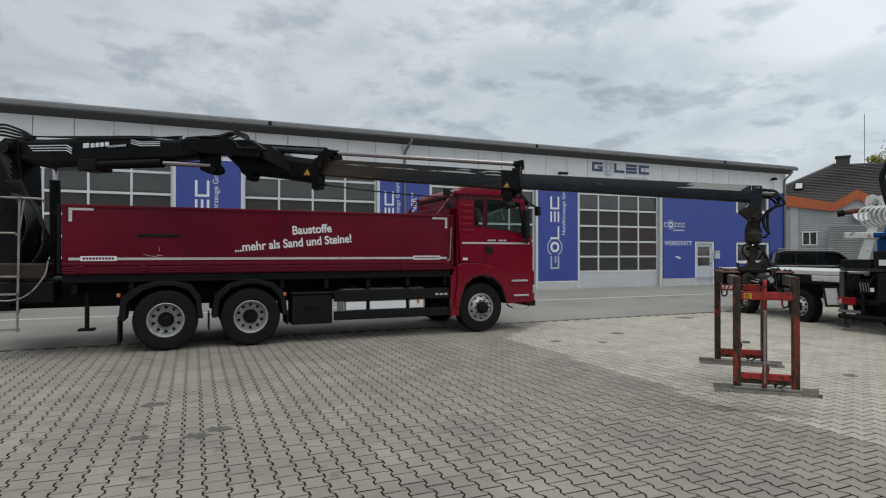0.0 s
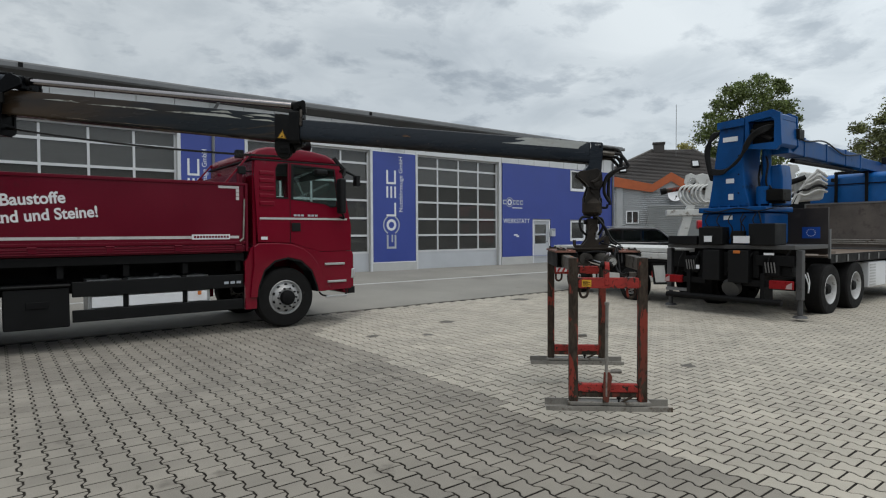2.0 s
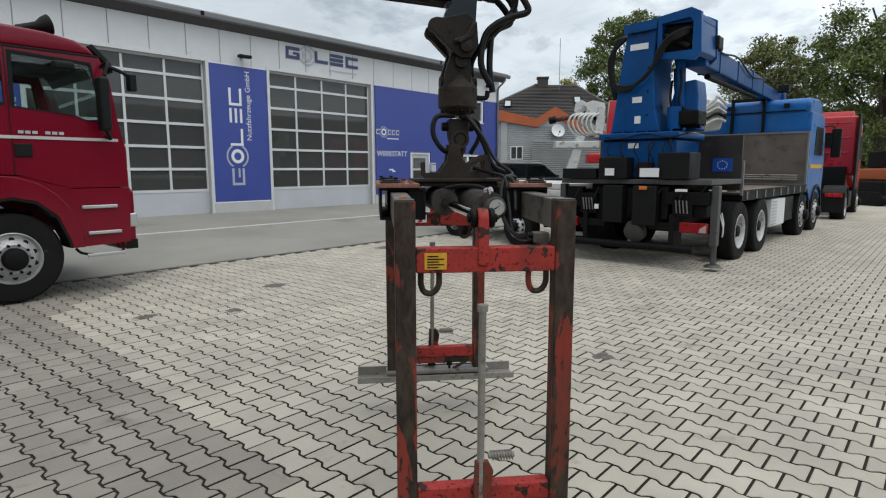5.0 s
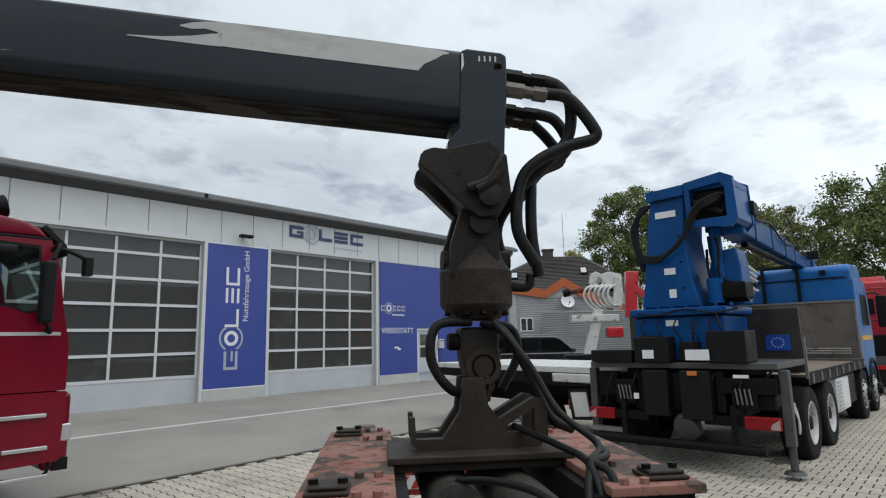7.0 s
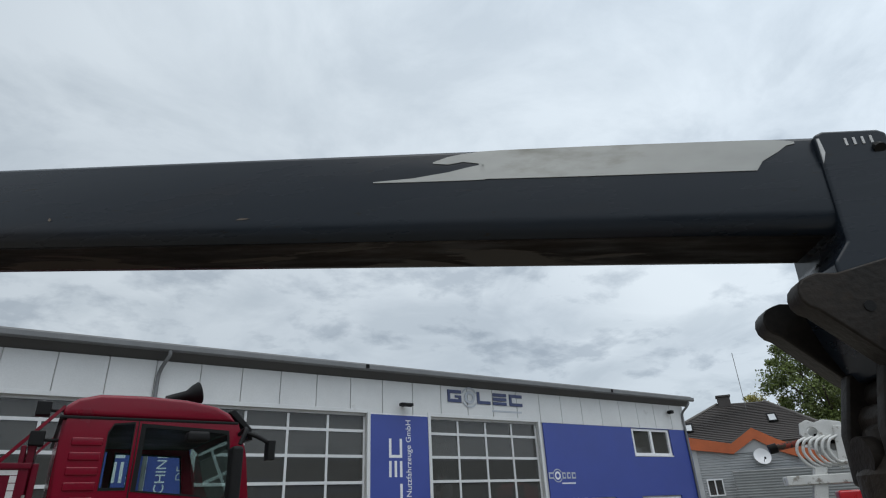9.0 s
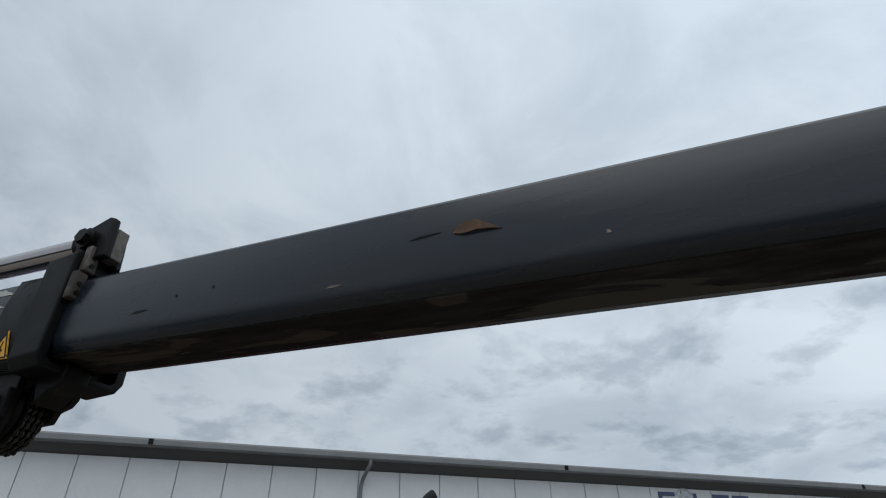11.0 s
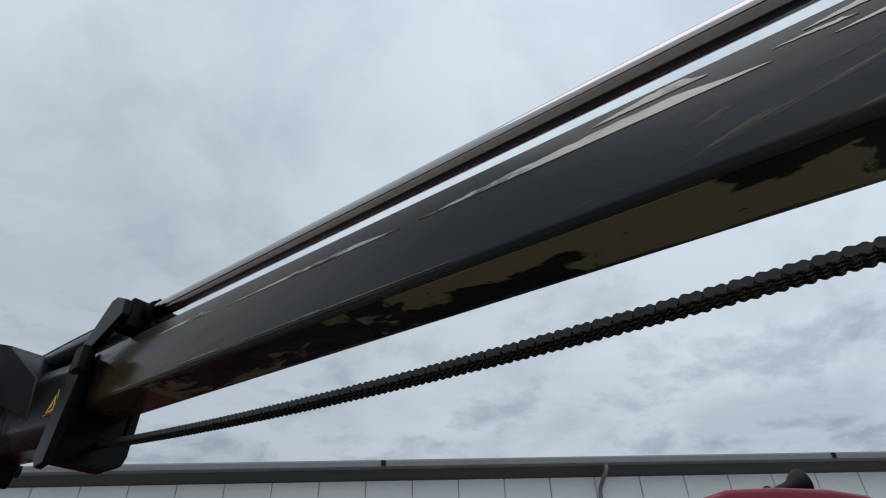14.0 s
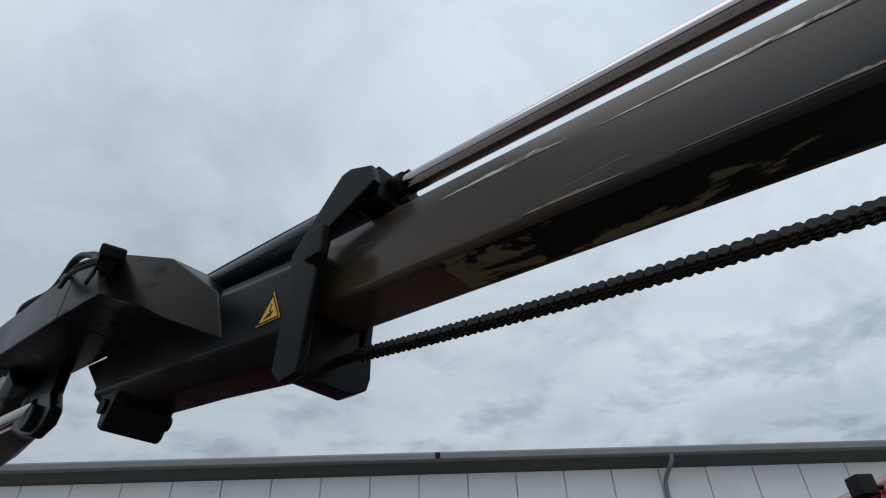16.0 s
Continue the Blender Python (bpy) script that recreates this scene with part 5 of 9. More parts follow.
# worn underside: olive primer where the black gloss has peeled away
UN3 = ((0.054, -0.1952), (-0.073, -0.1952))
skin("worn_underside", UN3, [(2.9 - 0.1 * i, 0.05 + 0.06 * abs(math.sin(3 * i)), 0.985) for i in range(27)] + [(0.13, 0.05, 0.95)], top3, PEEL3, beam3, label="brown worn underside")
UN2 = ((0.078, -0.2522), (-0.078, -0.2522))
skin("worn_underside", UN2, [(3.34 + 0.1 * i, 0.06 + 0.05 * abs(math.sin(2.1 * i)), 0.985) for i in range(12)], top2, PEEL2, beam2, label="olive primer under peeled black gloss")
skin("worn_underside", UN2, [(4.445 + 0.1 * i, 0.06 + 0.05 * abs(math.sin(2.1 * i)), 0.985) for i in range(11)], top2, PEEL2B, beam2)
skin("gloss_underside", UN2, [(2.95, 0.03, 0.97), (3.15, 0.03, 0.97), (3.335, 0.03, 0.97)], top2, BOOMBLACK, beam2)
ED2 = ((-0.0927, -0.231), (-0.0927, -0.17))
for s0, s1, h in ((4.1, 4.85, 0.1), (4.95, 5.2, 0.3), (4.5, 4.62, 0.3)):
    skin("bare_edge", ED2, [(s0 + (s1 - s0) * i / 12, 0.0, 0.02 + 0.45 * h * math.sin(math.pi * i / 12) * (0.7 + 0.3 * math.sin(9 * i))) for i in range(13)], top2, EDGEWEAR, beam2)

# collar at the joint of the two extensions
g = Geo()
zt = top2(3.0)
g.plate([(-0.116, zt - 0.235), (-0.1, zt - 0.262), (0.1, zt - 0.262), (0.116, zt - 0.235), (0.116, zt + 0.03), (0.105, zt + 0.042), (-0.105, zt + 0.042), (-0.116, zt + 0.03)],
        [[(-0.08, zt - 0.245), (0.08, zt - 0.245), (0.09, zt - 0.235), (0.09, zt - 0.07), (0.076, zt - 0.005), (-0.076, zt - 0.005), (-0.09, zt - 0.07), (-0.09, zt - 0.235)]], CR - 3.055, CR - 2.955, "x")
collar = part("boom_collar", g, BOOMDARK, crane, "dark boom collar", bevel=0.004)
collar.matrix_basis = pose(0.1, 0, -0.011)
for y0, y1 in ((-0.088, -0.066), (-0.03, -0.01)):
    g = Geo()
    back = 0.0 if y0 < -0.05 else 0.03
    g.prism([S(3.02, zt + 0.03), S(3.02, zt + 0.11), S(3.0, zt + 0.13), S(2.925 + back, zt + 0.15 - back), S(2.905 + back, zt + 0.14 - back), S(2.895 + back, zt + 0.02)], y0, y1)
    part("lug_plate", g, BOOMDARK, collar, bevel=0.006)
g = Geo()
g.box(CR - 2.945, CR - 2.906, -0.0655, -0.0305, zt + 0.03, zt + 0.12)
part("lug_bridge", g, ARMSTEEL, collar, bevel=0.004)
g = Geo()
g.cyl((CR - 2.97, -0.118, zt + 0.085), (CR - 2.97, 0.0, zt + 0.085), 0.021, n=6)
rp = part("rod_pin", g, STEEL, collar)
g = Geo()
g.cyl((CR - 2.97, -0.104, zt + 0.085), (CR - 2.97, -0.0885, zt + 0.085), 0.03, n=14)
part("washer", g, STEEL, rp)
for y0, z0, h in ((-0.112, zt - 0.1, 0.075), (-0.1, zt - 0.02, 0.075)):
    g = Geo()
    g.box(CR - 2.9545, CR - 2.932, y0, y0 + 0.032, z0, z0 + h)
    ph = part("slide_pad_holder", g, ARMSTEEL, collar, bevel=0.005)
    for dz in (0.018, 0.042):
        g = Geo()
        g.cyl((CR - 2.9325, y0 + 0.016, z0 + dz), (CR - 2.929, y0 + 0.016, z0 + dz), 0.006, n=8)
        part("screw", g, STEEL, ph)
# chain sheave below the collar
near_cheek = [S(3.215, 2.56), S(3.213, 2.467), S(3.185, 2.42), S(3.15, 2.39), S(3.11, 2.385), S(3.085, 2.4), S(3.07, 2.43), S(3.06, 2.56)]
far_cheek = [S(3.215, 2.56), S(3.215, 2.47), S(3.16, 2.432), S(3.107, 2.442), S(3.045, 2.441), S(3.035, 2.466), S(3.0, 2.474), S(2.985, 2.49), S(2.98, 2.56)]
for prof, y0 in ((near_cheek, -0.066), (far_cheek, 0.022)):
    g = Geo()
    g.prism(prof, y0, y0 + 0.018)
    part("sheave_cheek", g, STEEL, collar, bevel=0.004)
g = Geo()
g.lathe([(0.03, -0.035), (0.062, -0.035), (0.072, -0.02), (0.056, -0.012), (0.056, 0.012), (0.072, 0.02), (0.062, 0.035), (0.03, 0.035)], (CR - 3.14, -0.012, 2.462), (0, 1, 0), 28, closed=True)
part("chain_sheave", g, STEEL, collar)
g = Geo()
g.box(CR - 3.165, CR - 3.06, -0.082, -0.0665, 2.43, 2.5)
ap = part("axle_plate", g, BOOMDARK, collar, bevel=0.004)
for dx in (-3.136, -3.09):
    g = Geo()
    g.lathe([(0.006, 0.0), (0.014, 0.0), (0.015, 0.012), (0.008, 0.013), (0.006, 0.004)], (CR + dx, -0.082, 2.47), (0, -1, 0), 12)
    part("bolt", g, STEEL, ap)
g = Geo()
g.prism([S(3.05, 2.546), S(3.02, 2.46), S(2.985, 2.487), S(2.96, 2.49), S(2.948, 2.505), S(2.945, 2.546)], -0.045, 0.022)
part("sheave_housing", g, STEEL, collar, bevel=0.006)
g = Geo()
sl = [(p[0] * 1.045, p[1] * 1.01 + 0.001) for p in SEC2]
g.sweep(sl, [(CR - 3.2, 0, top2(3.2) + 0.004, 1), (CR - 3.045, 0, top2(3.045) + 0.004, 1)])
part("end_sleeve", g, BOOMDARK, collar, "welded end sleeve", bevel=0.003)


def warning_triangle(s, z, size, tilt):
    w = new("warning_triangle")
    w.parent, w.matrix_basis = crane, pose(CR - s, -0.1 if s < 4 else -0.1445, z, 0, tilt, 0)
    tagged(w, "yellow hand-crush warning triangle")
    h = size
    g = Geo()
    g.prism([(-h * 0.58, 0), (h * 0.58, 0), (0, h)], -0.0015, 0.001)
    part("yellow_face", g, YELLOW, w, smooth=0)
    g = Geo()
    g.plate([(-h * 0.53, h * 0.03), (h * 0.53, h * 0.03), (0, h * 0.94)], [[(-h * 0.47, h * 0.07), (h * 0.47, h * 0.07), (0, h * 0.86)]], -0.003, -0.0016)
    part("black_border", g, CHASSIS, w, smooth=0)
    g = Geo()
    g.prism([(-h * 0.25, h * 0.14), (h * 0.1, h * 0.2), (h * 0.16, h * 0.34), (h * 0.02, h * 0.3), (-h * 0.1, h * 0.24)], -0.003, -0.0016)
    g.prism([(-h * 0.02, h * 0.34), (h * 0.05, h * 0.34), (h * 0.02, h * 0.62)], -0.003, -0.0016)
    part("pictogram", g, CHASSIS, w, smooth=0)


warning_triangle(3.03, 2.556, 0.076, 5)
warning_triangle(6.03, 2.84, 0.1, 5)

# double roller chain below
c0, c1 = Vector((CR - 3.12, 0.0, 2.398)), Vector((CR - 5.78, 0.0, 2.702))
pitch = 0.019
n = int((c1 - c0).length / pitch)
g = Geo()
dv = (c1 - c0) / n
ang = math.atan2(dv.z, dv.x)
link_profile = arc(0, 0, 0.0092, 90, 270, 5) + arc(pitch, 0, 0.0092, -90, 90, 5)
link_profile[6:6] = [(pitch * 0.5, -0.006)]
link_profile.append((pitch * 0.5, 0.006))
spots = [(c0 + dv * i - Vector((0, 0, 0.035 * 4 * max(0, i / n) * (1 - i / n))), -ang) for i in range(-3, n)]
for k in range(11):
    a = radians(-105 + 13 * k)
    spots.append((Vector((CR - 3.045 + 0.078 * math.cos(a), 0.0, 2.455 + 0.078 * math.sin(a))), -a - math.pi / 2))
for i, (p, turn) in enumerate(spots):
    m = Matrix.Translation(p) @ Matrix.Rotation(turn, 4, "Y")
    gl = Geo(m)
    off = 0.0 if i % 2 else 0.004
    for yc in (-0.018, -0.0055, 0.0055, 0.018):
        yy = yc + (off if yc > 0 else -off)
        gl.prism(link_profile, yy - 0.0018, yy + 0.0018)
    gl.cyl((0, -0.024, 0), (0, 0.024, 0), 0.004, n=6)
    o = len(g.v)
    g.v += gl.v
    g.f += [[o + k for k in f] for f in gl.f]
part("roller_chain", g, CHAINM, crane, "oiled double roller chain", smooth=0)
g = Geo()
g.cyl(tuple(c1), (CR - 5.9, 0.0, 2.716), 0.014, n=10)
part("chain_end", g, STEEL, crane)

# extension cylinder above the boom


def rod_z(s):
    return 2.561 + 0.1073 * s


g = Geo()
g.cyl((CR - 5.65, -0.05, rod_z(5.65)), (CR - 2.92, -0.05, rod_z(2.92)), 0.031, n=24)
part("cylinder_rod", g, CHROME, crane, "chromed extension rod", smooth=60)
g = Geo()
g.cyl((CR - 2.94, -0.05, rod_z(2.94)), (CR - 2.85, -0.05, rod_z(2.85)), 0.04, n=14)
part("rod_eye", g, STEEL, crane)
g = Geo()
g.cyl((CR - 6.8, -0.05, rod_z(6.8)), (CR - 5.66, -0.05, rod_z(5.66)), 0.05, n=20)
part("cylinder_barrel", g, BOOM, crane, "dark cylinder barrel")
g = Geo()
g.tube([(CR - 7.2, -0.05, 3.4), (CR - 6.5, -0.06, rod_z(6.5) + 0.06), (CR - 5.75, -0.05, rod_z(5.75) + 0.065)], 0.013, 8)
part("hydraulic_pipe", g, CHASSIS, crane)

# flange at the end of the jib housing
fixed = set(crane.children)
g = Geo()
flange = [S(6.14, 2.74), S(6.125, 3.115), S(5.93, 3.313), S(5.89, 3.315), S(5.80, 3.27), S(5.785, 3.20), S(5.98, 3.125), S(6.015, 2.885), S(6.03, 2.705), S(6.10, 2.70)]
g.prism(flange, -0.168, -0.139)
part("flange_plate", g, BOOMBLACK, crane, "dark flange plate", bevel=0.005)
g = Geo()
g.prism([S(6.15, 2.79), S(6.13, 3.115), S(5.93, 3.313), S(5.89, 3.315), S(5.80, 3.27), S(5.785, 3.20), S(6.06, 3.125), S(6.09, 2.79)], 0.1, 0.128)
part("flange_plate", g, BOOMBLACK, crane, bevel=0.005)
g = Geo()
g.plate([(-0.1385, 2.73), (0.06, 2.73), (0.118, 2.762), (0.13, 2.8), (0.13, 3.14), (-0.1385, 3.14)], [[(-0.096, 2.845), (0.096, 2.845), (0.096, 3.10), (-0.096, 3.10)]], CR - 6.14, CR - 6.08, "x")
part("flange_bulkhead", g, BOOMBLACK, crane, bevel=0.005)
g = Geo()
g.box(CR - 5.89, CR - 5.80, -0.1385, 0.0995, 3.17, 3.29)
part("flange_bridge", g, BOOMBLACK, crane, bevel=0.005)
for y0 in (-0.2, 0.13):
    g = Geo()
    g.box(CR - 6.02, CR - 5.95, y0, y0 + 0.03, 3.02, 3.12)
    part("slide_pad_holder", g, STEEL, crane, bevel=0.005)
for dy, dz in ((-0.06, 0.05), (0.06, 0.05), (-0.06, -0.05), (0.06, -0.05)):
    g = Geo()
    g.cyl((CR - 5.78, dy, 3.235 + dz), (CR - 5.75, dy, 3.235 + dz), 0.012, n=6)
    part("bolt", g, STEEL, crane)
g = Geo()
g.cyl((CR - 5.84, -0.05, rod_z(5.65) + 0.095), (CR - 5.77, -0.05, rod_z(5.58) + 0.095), 0.043, n=16)
part("rod_gland", g, STEEL, crane)

for ob in set(crane.children) - fixed:
    ob.matrix_basis = pose(0.2, 0, -0.095)
fixed = set(crane.children)
# jib housing and knuckle
SECJ = octo(0.36, 0.09, 0.142, 0.08, 0.3, 0.07)
g = Geo()
g.sweep(SECJ, [(CR - 7.35, 0, 3.33, 1.0), (CR - 6.7, 0, 3.24, 1.0), (CR - 6.02, 0, 3.125, 1.0)])
part("jib_housing", g, BOOMBLACK, crane, "dark jib housing", bevel=0.012)
for ob in set(crane.children) - fixed:
    ob.matrix_basis = pose(0.127, 0, -0.05)
# welded knuckle housing, flaring out from the jib to the main boom's head
flare = [((6.275, 0.145, 2.878), (6.37, 0.145, 3.095)), ((6.5, 0.25, 3.0), (6.57, 0.25, 3.285)), ((6.53, 0.33, 3.03), (6.71, 0.335, 3.325)), ((6.68, 0.41, 3.1), (6.85, 0.42, 3.36)), ((7.02, 0.42, 3.135), (7.02, 0.42, 3.38))]
g = Geo()
vs = []
for lo, hi in flare:
    vs += [(CR - lo[0], -lo[1], lo[2]), (CR - hi[0], -hi[1], hi[2]), (CR - hi[0], min(hi[1], 0.2), hi[2]), (CR - lo[0], min(lo[1], 0.2), lo[2])]
fs = [(0, 1, 2, 3), (16, 19, 18, 17)]
for k in range(4):
    fs += [(4 * k + i, 4 * k + 4 + i, 4 * k + 4 + (i + 1) % 4, 4 * k + (i + 1) % 4) for i in range(4)]
g.add(vs, fs)
part("knuckle_housing", g, BOOMBLACK, crane, "dark welded knuckle housing", bevel=0.005)
g = Geo()
g.prism([S(7.022, 3.136), S(7.022, 3.375), S(7.3, 3.40), S(7.9, 3.455), S(8.1, 3.45), S(8.1, 3.30), S(7.66, 3.21)], -0.42, -0.13)
part("boom_head", g, BOOMBLACK, crane, "dark head of the main boom", bevel=0.008)
g = Geo()
g.prism([S(7.47, 3.2), S(7.11, 2.90), S(7.12, 2.825), S(7.08, 2.80), S(7.05, 2.81), S(6.99, 2.95), S(6.9, 3.12)], -0.13, 0.11)
part("knuckle_bracket", g, BOOMBLACK, crane, bevel=0.015)
for s_, z_, r_, w_ in ((7.32, 3.28, 0.065, 0.125), (7.1, 2.9, 0.03, 0.14)):
    g = Geo()
    g.cyl((CR - s_, -w_, z_), (CR - s_, w_, z_), r_, n=18)
    part("knuckle_pin", g, STEEL, crane)
# valve box on the housing's flank, with its shade plate, screws and cable
vb = new("valve_box")
vb.parent, vb.matrix_basis = crane, Matrix.Translation((CR - 6.68, -0.395, 3.255)) @ Matrix.Rotation(radians(-14.9), 4, "Z") @ Matrix.Rotation(radians(30), 4, "Y")
tagged(vb, "small black valve box with a cable")
g = Geo()
g.box(-0.17, 0.17, -0.06, 0.02, -0.005, 0.035)
part("valve_body", g, BOOMDARK, vb, bevel=0.008)
for k in range(4):
    g = Geo()
    g.box(-0.06 + 0.05 * k, -0.03 + 0.05 * k, -0.055, 0.0, -0.055, -0.006)
    part("valve_spool", g, STEEL, vb, bevel=0.004)
g = Geo()
g.tube([(0.1, -0.05, -0.05), (0.12, -0.06, -0.1), (0.08, -0.06, -0.11), (0.07, -0.05, -0.06)], 0.006, 6)
part("cable", g, HOSE, vb)
for k in range(7):
    g = Geo()
    y = -0.41 + 0.035 * k
    g.tube([(CR - 6.86 - 0.03 * k, y + 0.02, 3.335), (CR - 7.0, y, 3.43 + 0.02 * (k % 3)), (CR - 7.16 - 0.02 * (k % 2), y - 0.02 * (k % 2), 3.485 + 0.02 * (k % 3)), (CR - 7.4, y + 0.02, 3.45 + 0.03 * (k % 2)), (CR - 7.7, y, 3.47), (CR - 8.1, y + 0.1, 3.49 + 0.01 * k)], 0.012, 7)
    part("knuckle_hose", g, HOSE, crane)
for k in range(2):
    g = Geo()
    g.tube([(CR - 6.62, -0.42, 3.22), (CR - 6.8, -0.47, 3.23 + 0.02 * k), (CR - 6.98, -0.46, 3.27 - 0.03 * k), (CR - 7.08, -0.435, 3.35), (CR - 7.2, -0.4, 3.43)], 0.009, 7)
    part("knuckle_cable", g, HOSE, crane)
fixed = set(crane.children)
# links of the knuckle
for y0, y1 in ((-0.205, -0.15),):
    g = Geo()
    g.prism([S(8.12, 3.3), S(8.12, 3.02), S(7.98, 2.96), S(7.8, 2.91), S(7.68, 2.935), S(7.66, 3.0), S(7.74, 3.1), S(7.74, 3.32)], y0, y1)
    part("knuckle_link", g, BOOMBLACK, crane, bevel=0.015)
g = Geo()
g.cyl((CR - 7.84, -0.235, 3.0), (CR - 7.84, -0.14, 3.0), 0.06, n=18)
part("link_pin", g, STEEL, crane, bevel=0.01)
# main boom with jib cylinder
g = Geo()
g.sweep(octo(1.0, 0.36, 0.44, 0.12, 0.82, 0.3), [(CR - 12.2, 0, 3.76, 0.40), (CR - 11.4, 0, 3.70, 0.50), (CR - 10.3, 0, 3.655, 0.47), (CR - 9.3, 0, 3.60, 0.40), (CR - 8.7, -0.05, 3.53, 0.34), (CR - 8.05, -0.2, 3.47, 0.27)])
main = part("main_boom", g, BOOMBLACK, crane, "dark main boom", bevel=0.012)
g = Geo()
g.cyl((CR - 10.4, -0.17, 3.2), (CR - 8.85, -0.19, 3.16), 0.075, n=18)
part("jib_cylinder", g, BOOMBLACK, crane)
g = Geo()
g.cyl((CR - 8.85, -0.19, 3.16), (CR - 7.9, -0.18, 3.08), 0.04, n=18)
part("jib_cylinder_rod", g, CHROME, crane, "chromed rod", smooth=60)
g = Geo()
g.box(CR - 10.6, CR - 10.2, -0.25, 0.1, 3.1, 3.3)
part("cylinder_bracket", g, STEEL, crane, bevel=0.02)
# white stripes and plain name bars along the main boom
g = Geo()
yb = -0.242
for k in range(3):
    z = 3.60 - 0.045 * k
    m = Geo()
    g.prism([S(11.75 - 0.05 * k, z), S(11.75 - 0.05 * k, z - 0.012), S(10.86, z - 0.05), S(10.75, z - 0.11), S(10.735, z - 0.10), S(10.85, z - 0.038)], yb + 0.0, yb + 0.012)
part("stripe", g, WHITE, main, "thin white stripes", smooth=0)
g = Geo()
for k in range(4):
    a = 10.33 - k * 0.105
    g.box(CR - a, CR - a + 0.07, -0.228, -0.214, 3.49, 3.56)
g.box(CR - 10.5, CR - 10.38, -0.228, -0.214, 3.49, 3.57)
part("name_bars", g, WHITE, main, smooth=0)
g = Geo()
for k in range(7):
    a = 9.98 - k * 0.058
    g.box(CR - a, CR - a + 0.035, -0.215, -0.198, 3.47, 3.505)
part("model_bars", g, SILVER, main, smooth=0)
g = Geo()
for k in range(3):
    z = 3.55 - 0.03 * k
    g.prism([S(9.5, z + 0.03), S(9.5, z + 0.02), S(9.3, z - 0.03), S(8.9, z - 0.05), S(8.9, z - 0.04), S(9.28, z - 0.02)], -0.20 + 0.0, -0.186)
part("stripe", g, WHITE, main, smooth=0)
# pipes along the main boom
for k in range(3):
    g = Geo()
    g.tube([(CR - 11.9, -0.12 - 0.03 * k, 3.79), (CR - 10.5, -0.14 - 0.03 * k, 3.70 - 0.02 * k), (CR - 9.3, -0.13 - 0.02 * k, 3.63 - 0.02 * k), (CR - 8.5, -0.15, 3.52 + 0.03 * k)], 0.012, 6)
    part("hydraulic_pipe", g, CHASSIS, crane)
# column, slewing base, lift cylinder
g = Geo()
g.prism([S(12.55, 1.3), S(12.0, 1.3), S(11.95, 2.2), S(11.98, 3.0), S(12.08, 3.75), S(12.45, 3.8), S(12.55, 3.4)], -0.2, 0.2)
part("column", g, BOOMBLACK, crane, "dark crane column", bevel=0.04)
g = Geo()
g.cyl((CR - 12.2, 0, 1.0), (CR - 12.2, 0, 1.38), 0.42, n=28)
part("slewing_base", g, STEEL, crane)
g = Geo()
g.cyl((CR - 11.4, 0, 1.45), (CR - 11.42, 0, 3.0), 0.085, n=20)
part("lift_cylinder", g, BOOMBLACK, crane)
g = Geo()
g.cyl((CR - 11.42, 0, 2.99), (CR - 11.43, 0, 3.26), 0.05, n=20)
part("lift_cylinder_rod", g, CHROME, crane, "chromed rod", smooth=60)
g = Geo()
g.cyl((CR - 12.25, -0.32, 3.6), (CR - 12.25, 0.32, 3.6), 0.12, n=20)
part("column_pin", g, STEEL, crane)
g = Geo()
g.box(CR - 11.6, CR - 11.3, -0.1, 0.1, 1.3, 1.6)
part("lift_cylinder_foot", g, STEEL, crane, bevel=0.01)
for k in range(7):
    g = Geo()
    a = -0.35 + 0.04 * k
    g.tube([(CR - 12.05, a, 1.3 + 0.05 * k), (CR - 11.7, a - 0.1, 1.7), (CR - 11.55, a - 0.05, 2.15 + 0.05 * k), (CR - 11.75, a, 2.5), (CR - 12.0, a, 2.75)], 0.02, 7)
    part("column_hose", g, HOSE, crane)
for k in range(4):
    g = Geo()
    g.tube([(CR - 12.1, -0.28, 3.3 - 0.1 * k), (CR - 12.5, -0.3, 3.7), (CR - 12.4, -0.28, 4.0 - 0.06 * k), (CR - 12.0, -0.2, 3.9 - 0.05 * k), (CR - 11.7, -0.15, 3.74)], 0.022, 7)
    part("column_hose", g, HOSE, crane)
g = Geo()
g.box(CR - 12.8, CR - 11.5, -0.5, 0.5, 0.95, 1.2)
part("mounting_frame", g, STEEL, crane, bevel=0.03)
for ob in set(crane.children) - fixed:
    ob.matrix_basis = pose(0.2, 0, -0.02)
# boom tip: end plate, jaw, hoses
g = Geo()
g.prism([S(0.105, 2.54), S(0.09, 2.546), S(0.0, 2.538), S(-0.014, 2.53), S(-0.014, 2.44), S(-0.004, 2.34), S(0.0, 2.27), S(0.02, 2.17), S(0.05, 2.125), S(0.1, 2.12), S(0.13, 2.19), S(0.145, 2.25), S(0.145, 2.295), S(0.115, 2.33)], -0.099, 0.099)
tip = part("boom_tip", g, BOOM, crane, "dark boom tip plate", bevel=0.006)
tip.matrix_basis = pose(0, 0, -0.063)
g = Geo()
for y0 in (-0.103, 0.053):
    g = Geo()
    g.prism([S(0.150, 2.275), S(0.18, 2.278)] + [(CR - 0.187 - a, z) for a, z in arc(0.0, 2.245, 0.03, 80, -75, 6)] + [S(0.11, 2.13), S(0.07, 2.10), S(0.02, 2.105), S(-0.012, 2.16), S(-0.004, 2.26), S(0.04, 2.30)], y0, y0 + 0.05)
    part("hook_jaw", g, JAWSTEEL, tip, "dark steel jaw plate", bevel=0.004)
g = Geo()
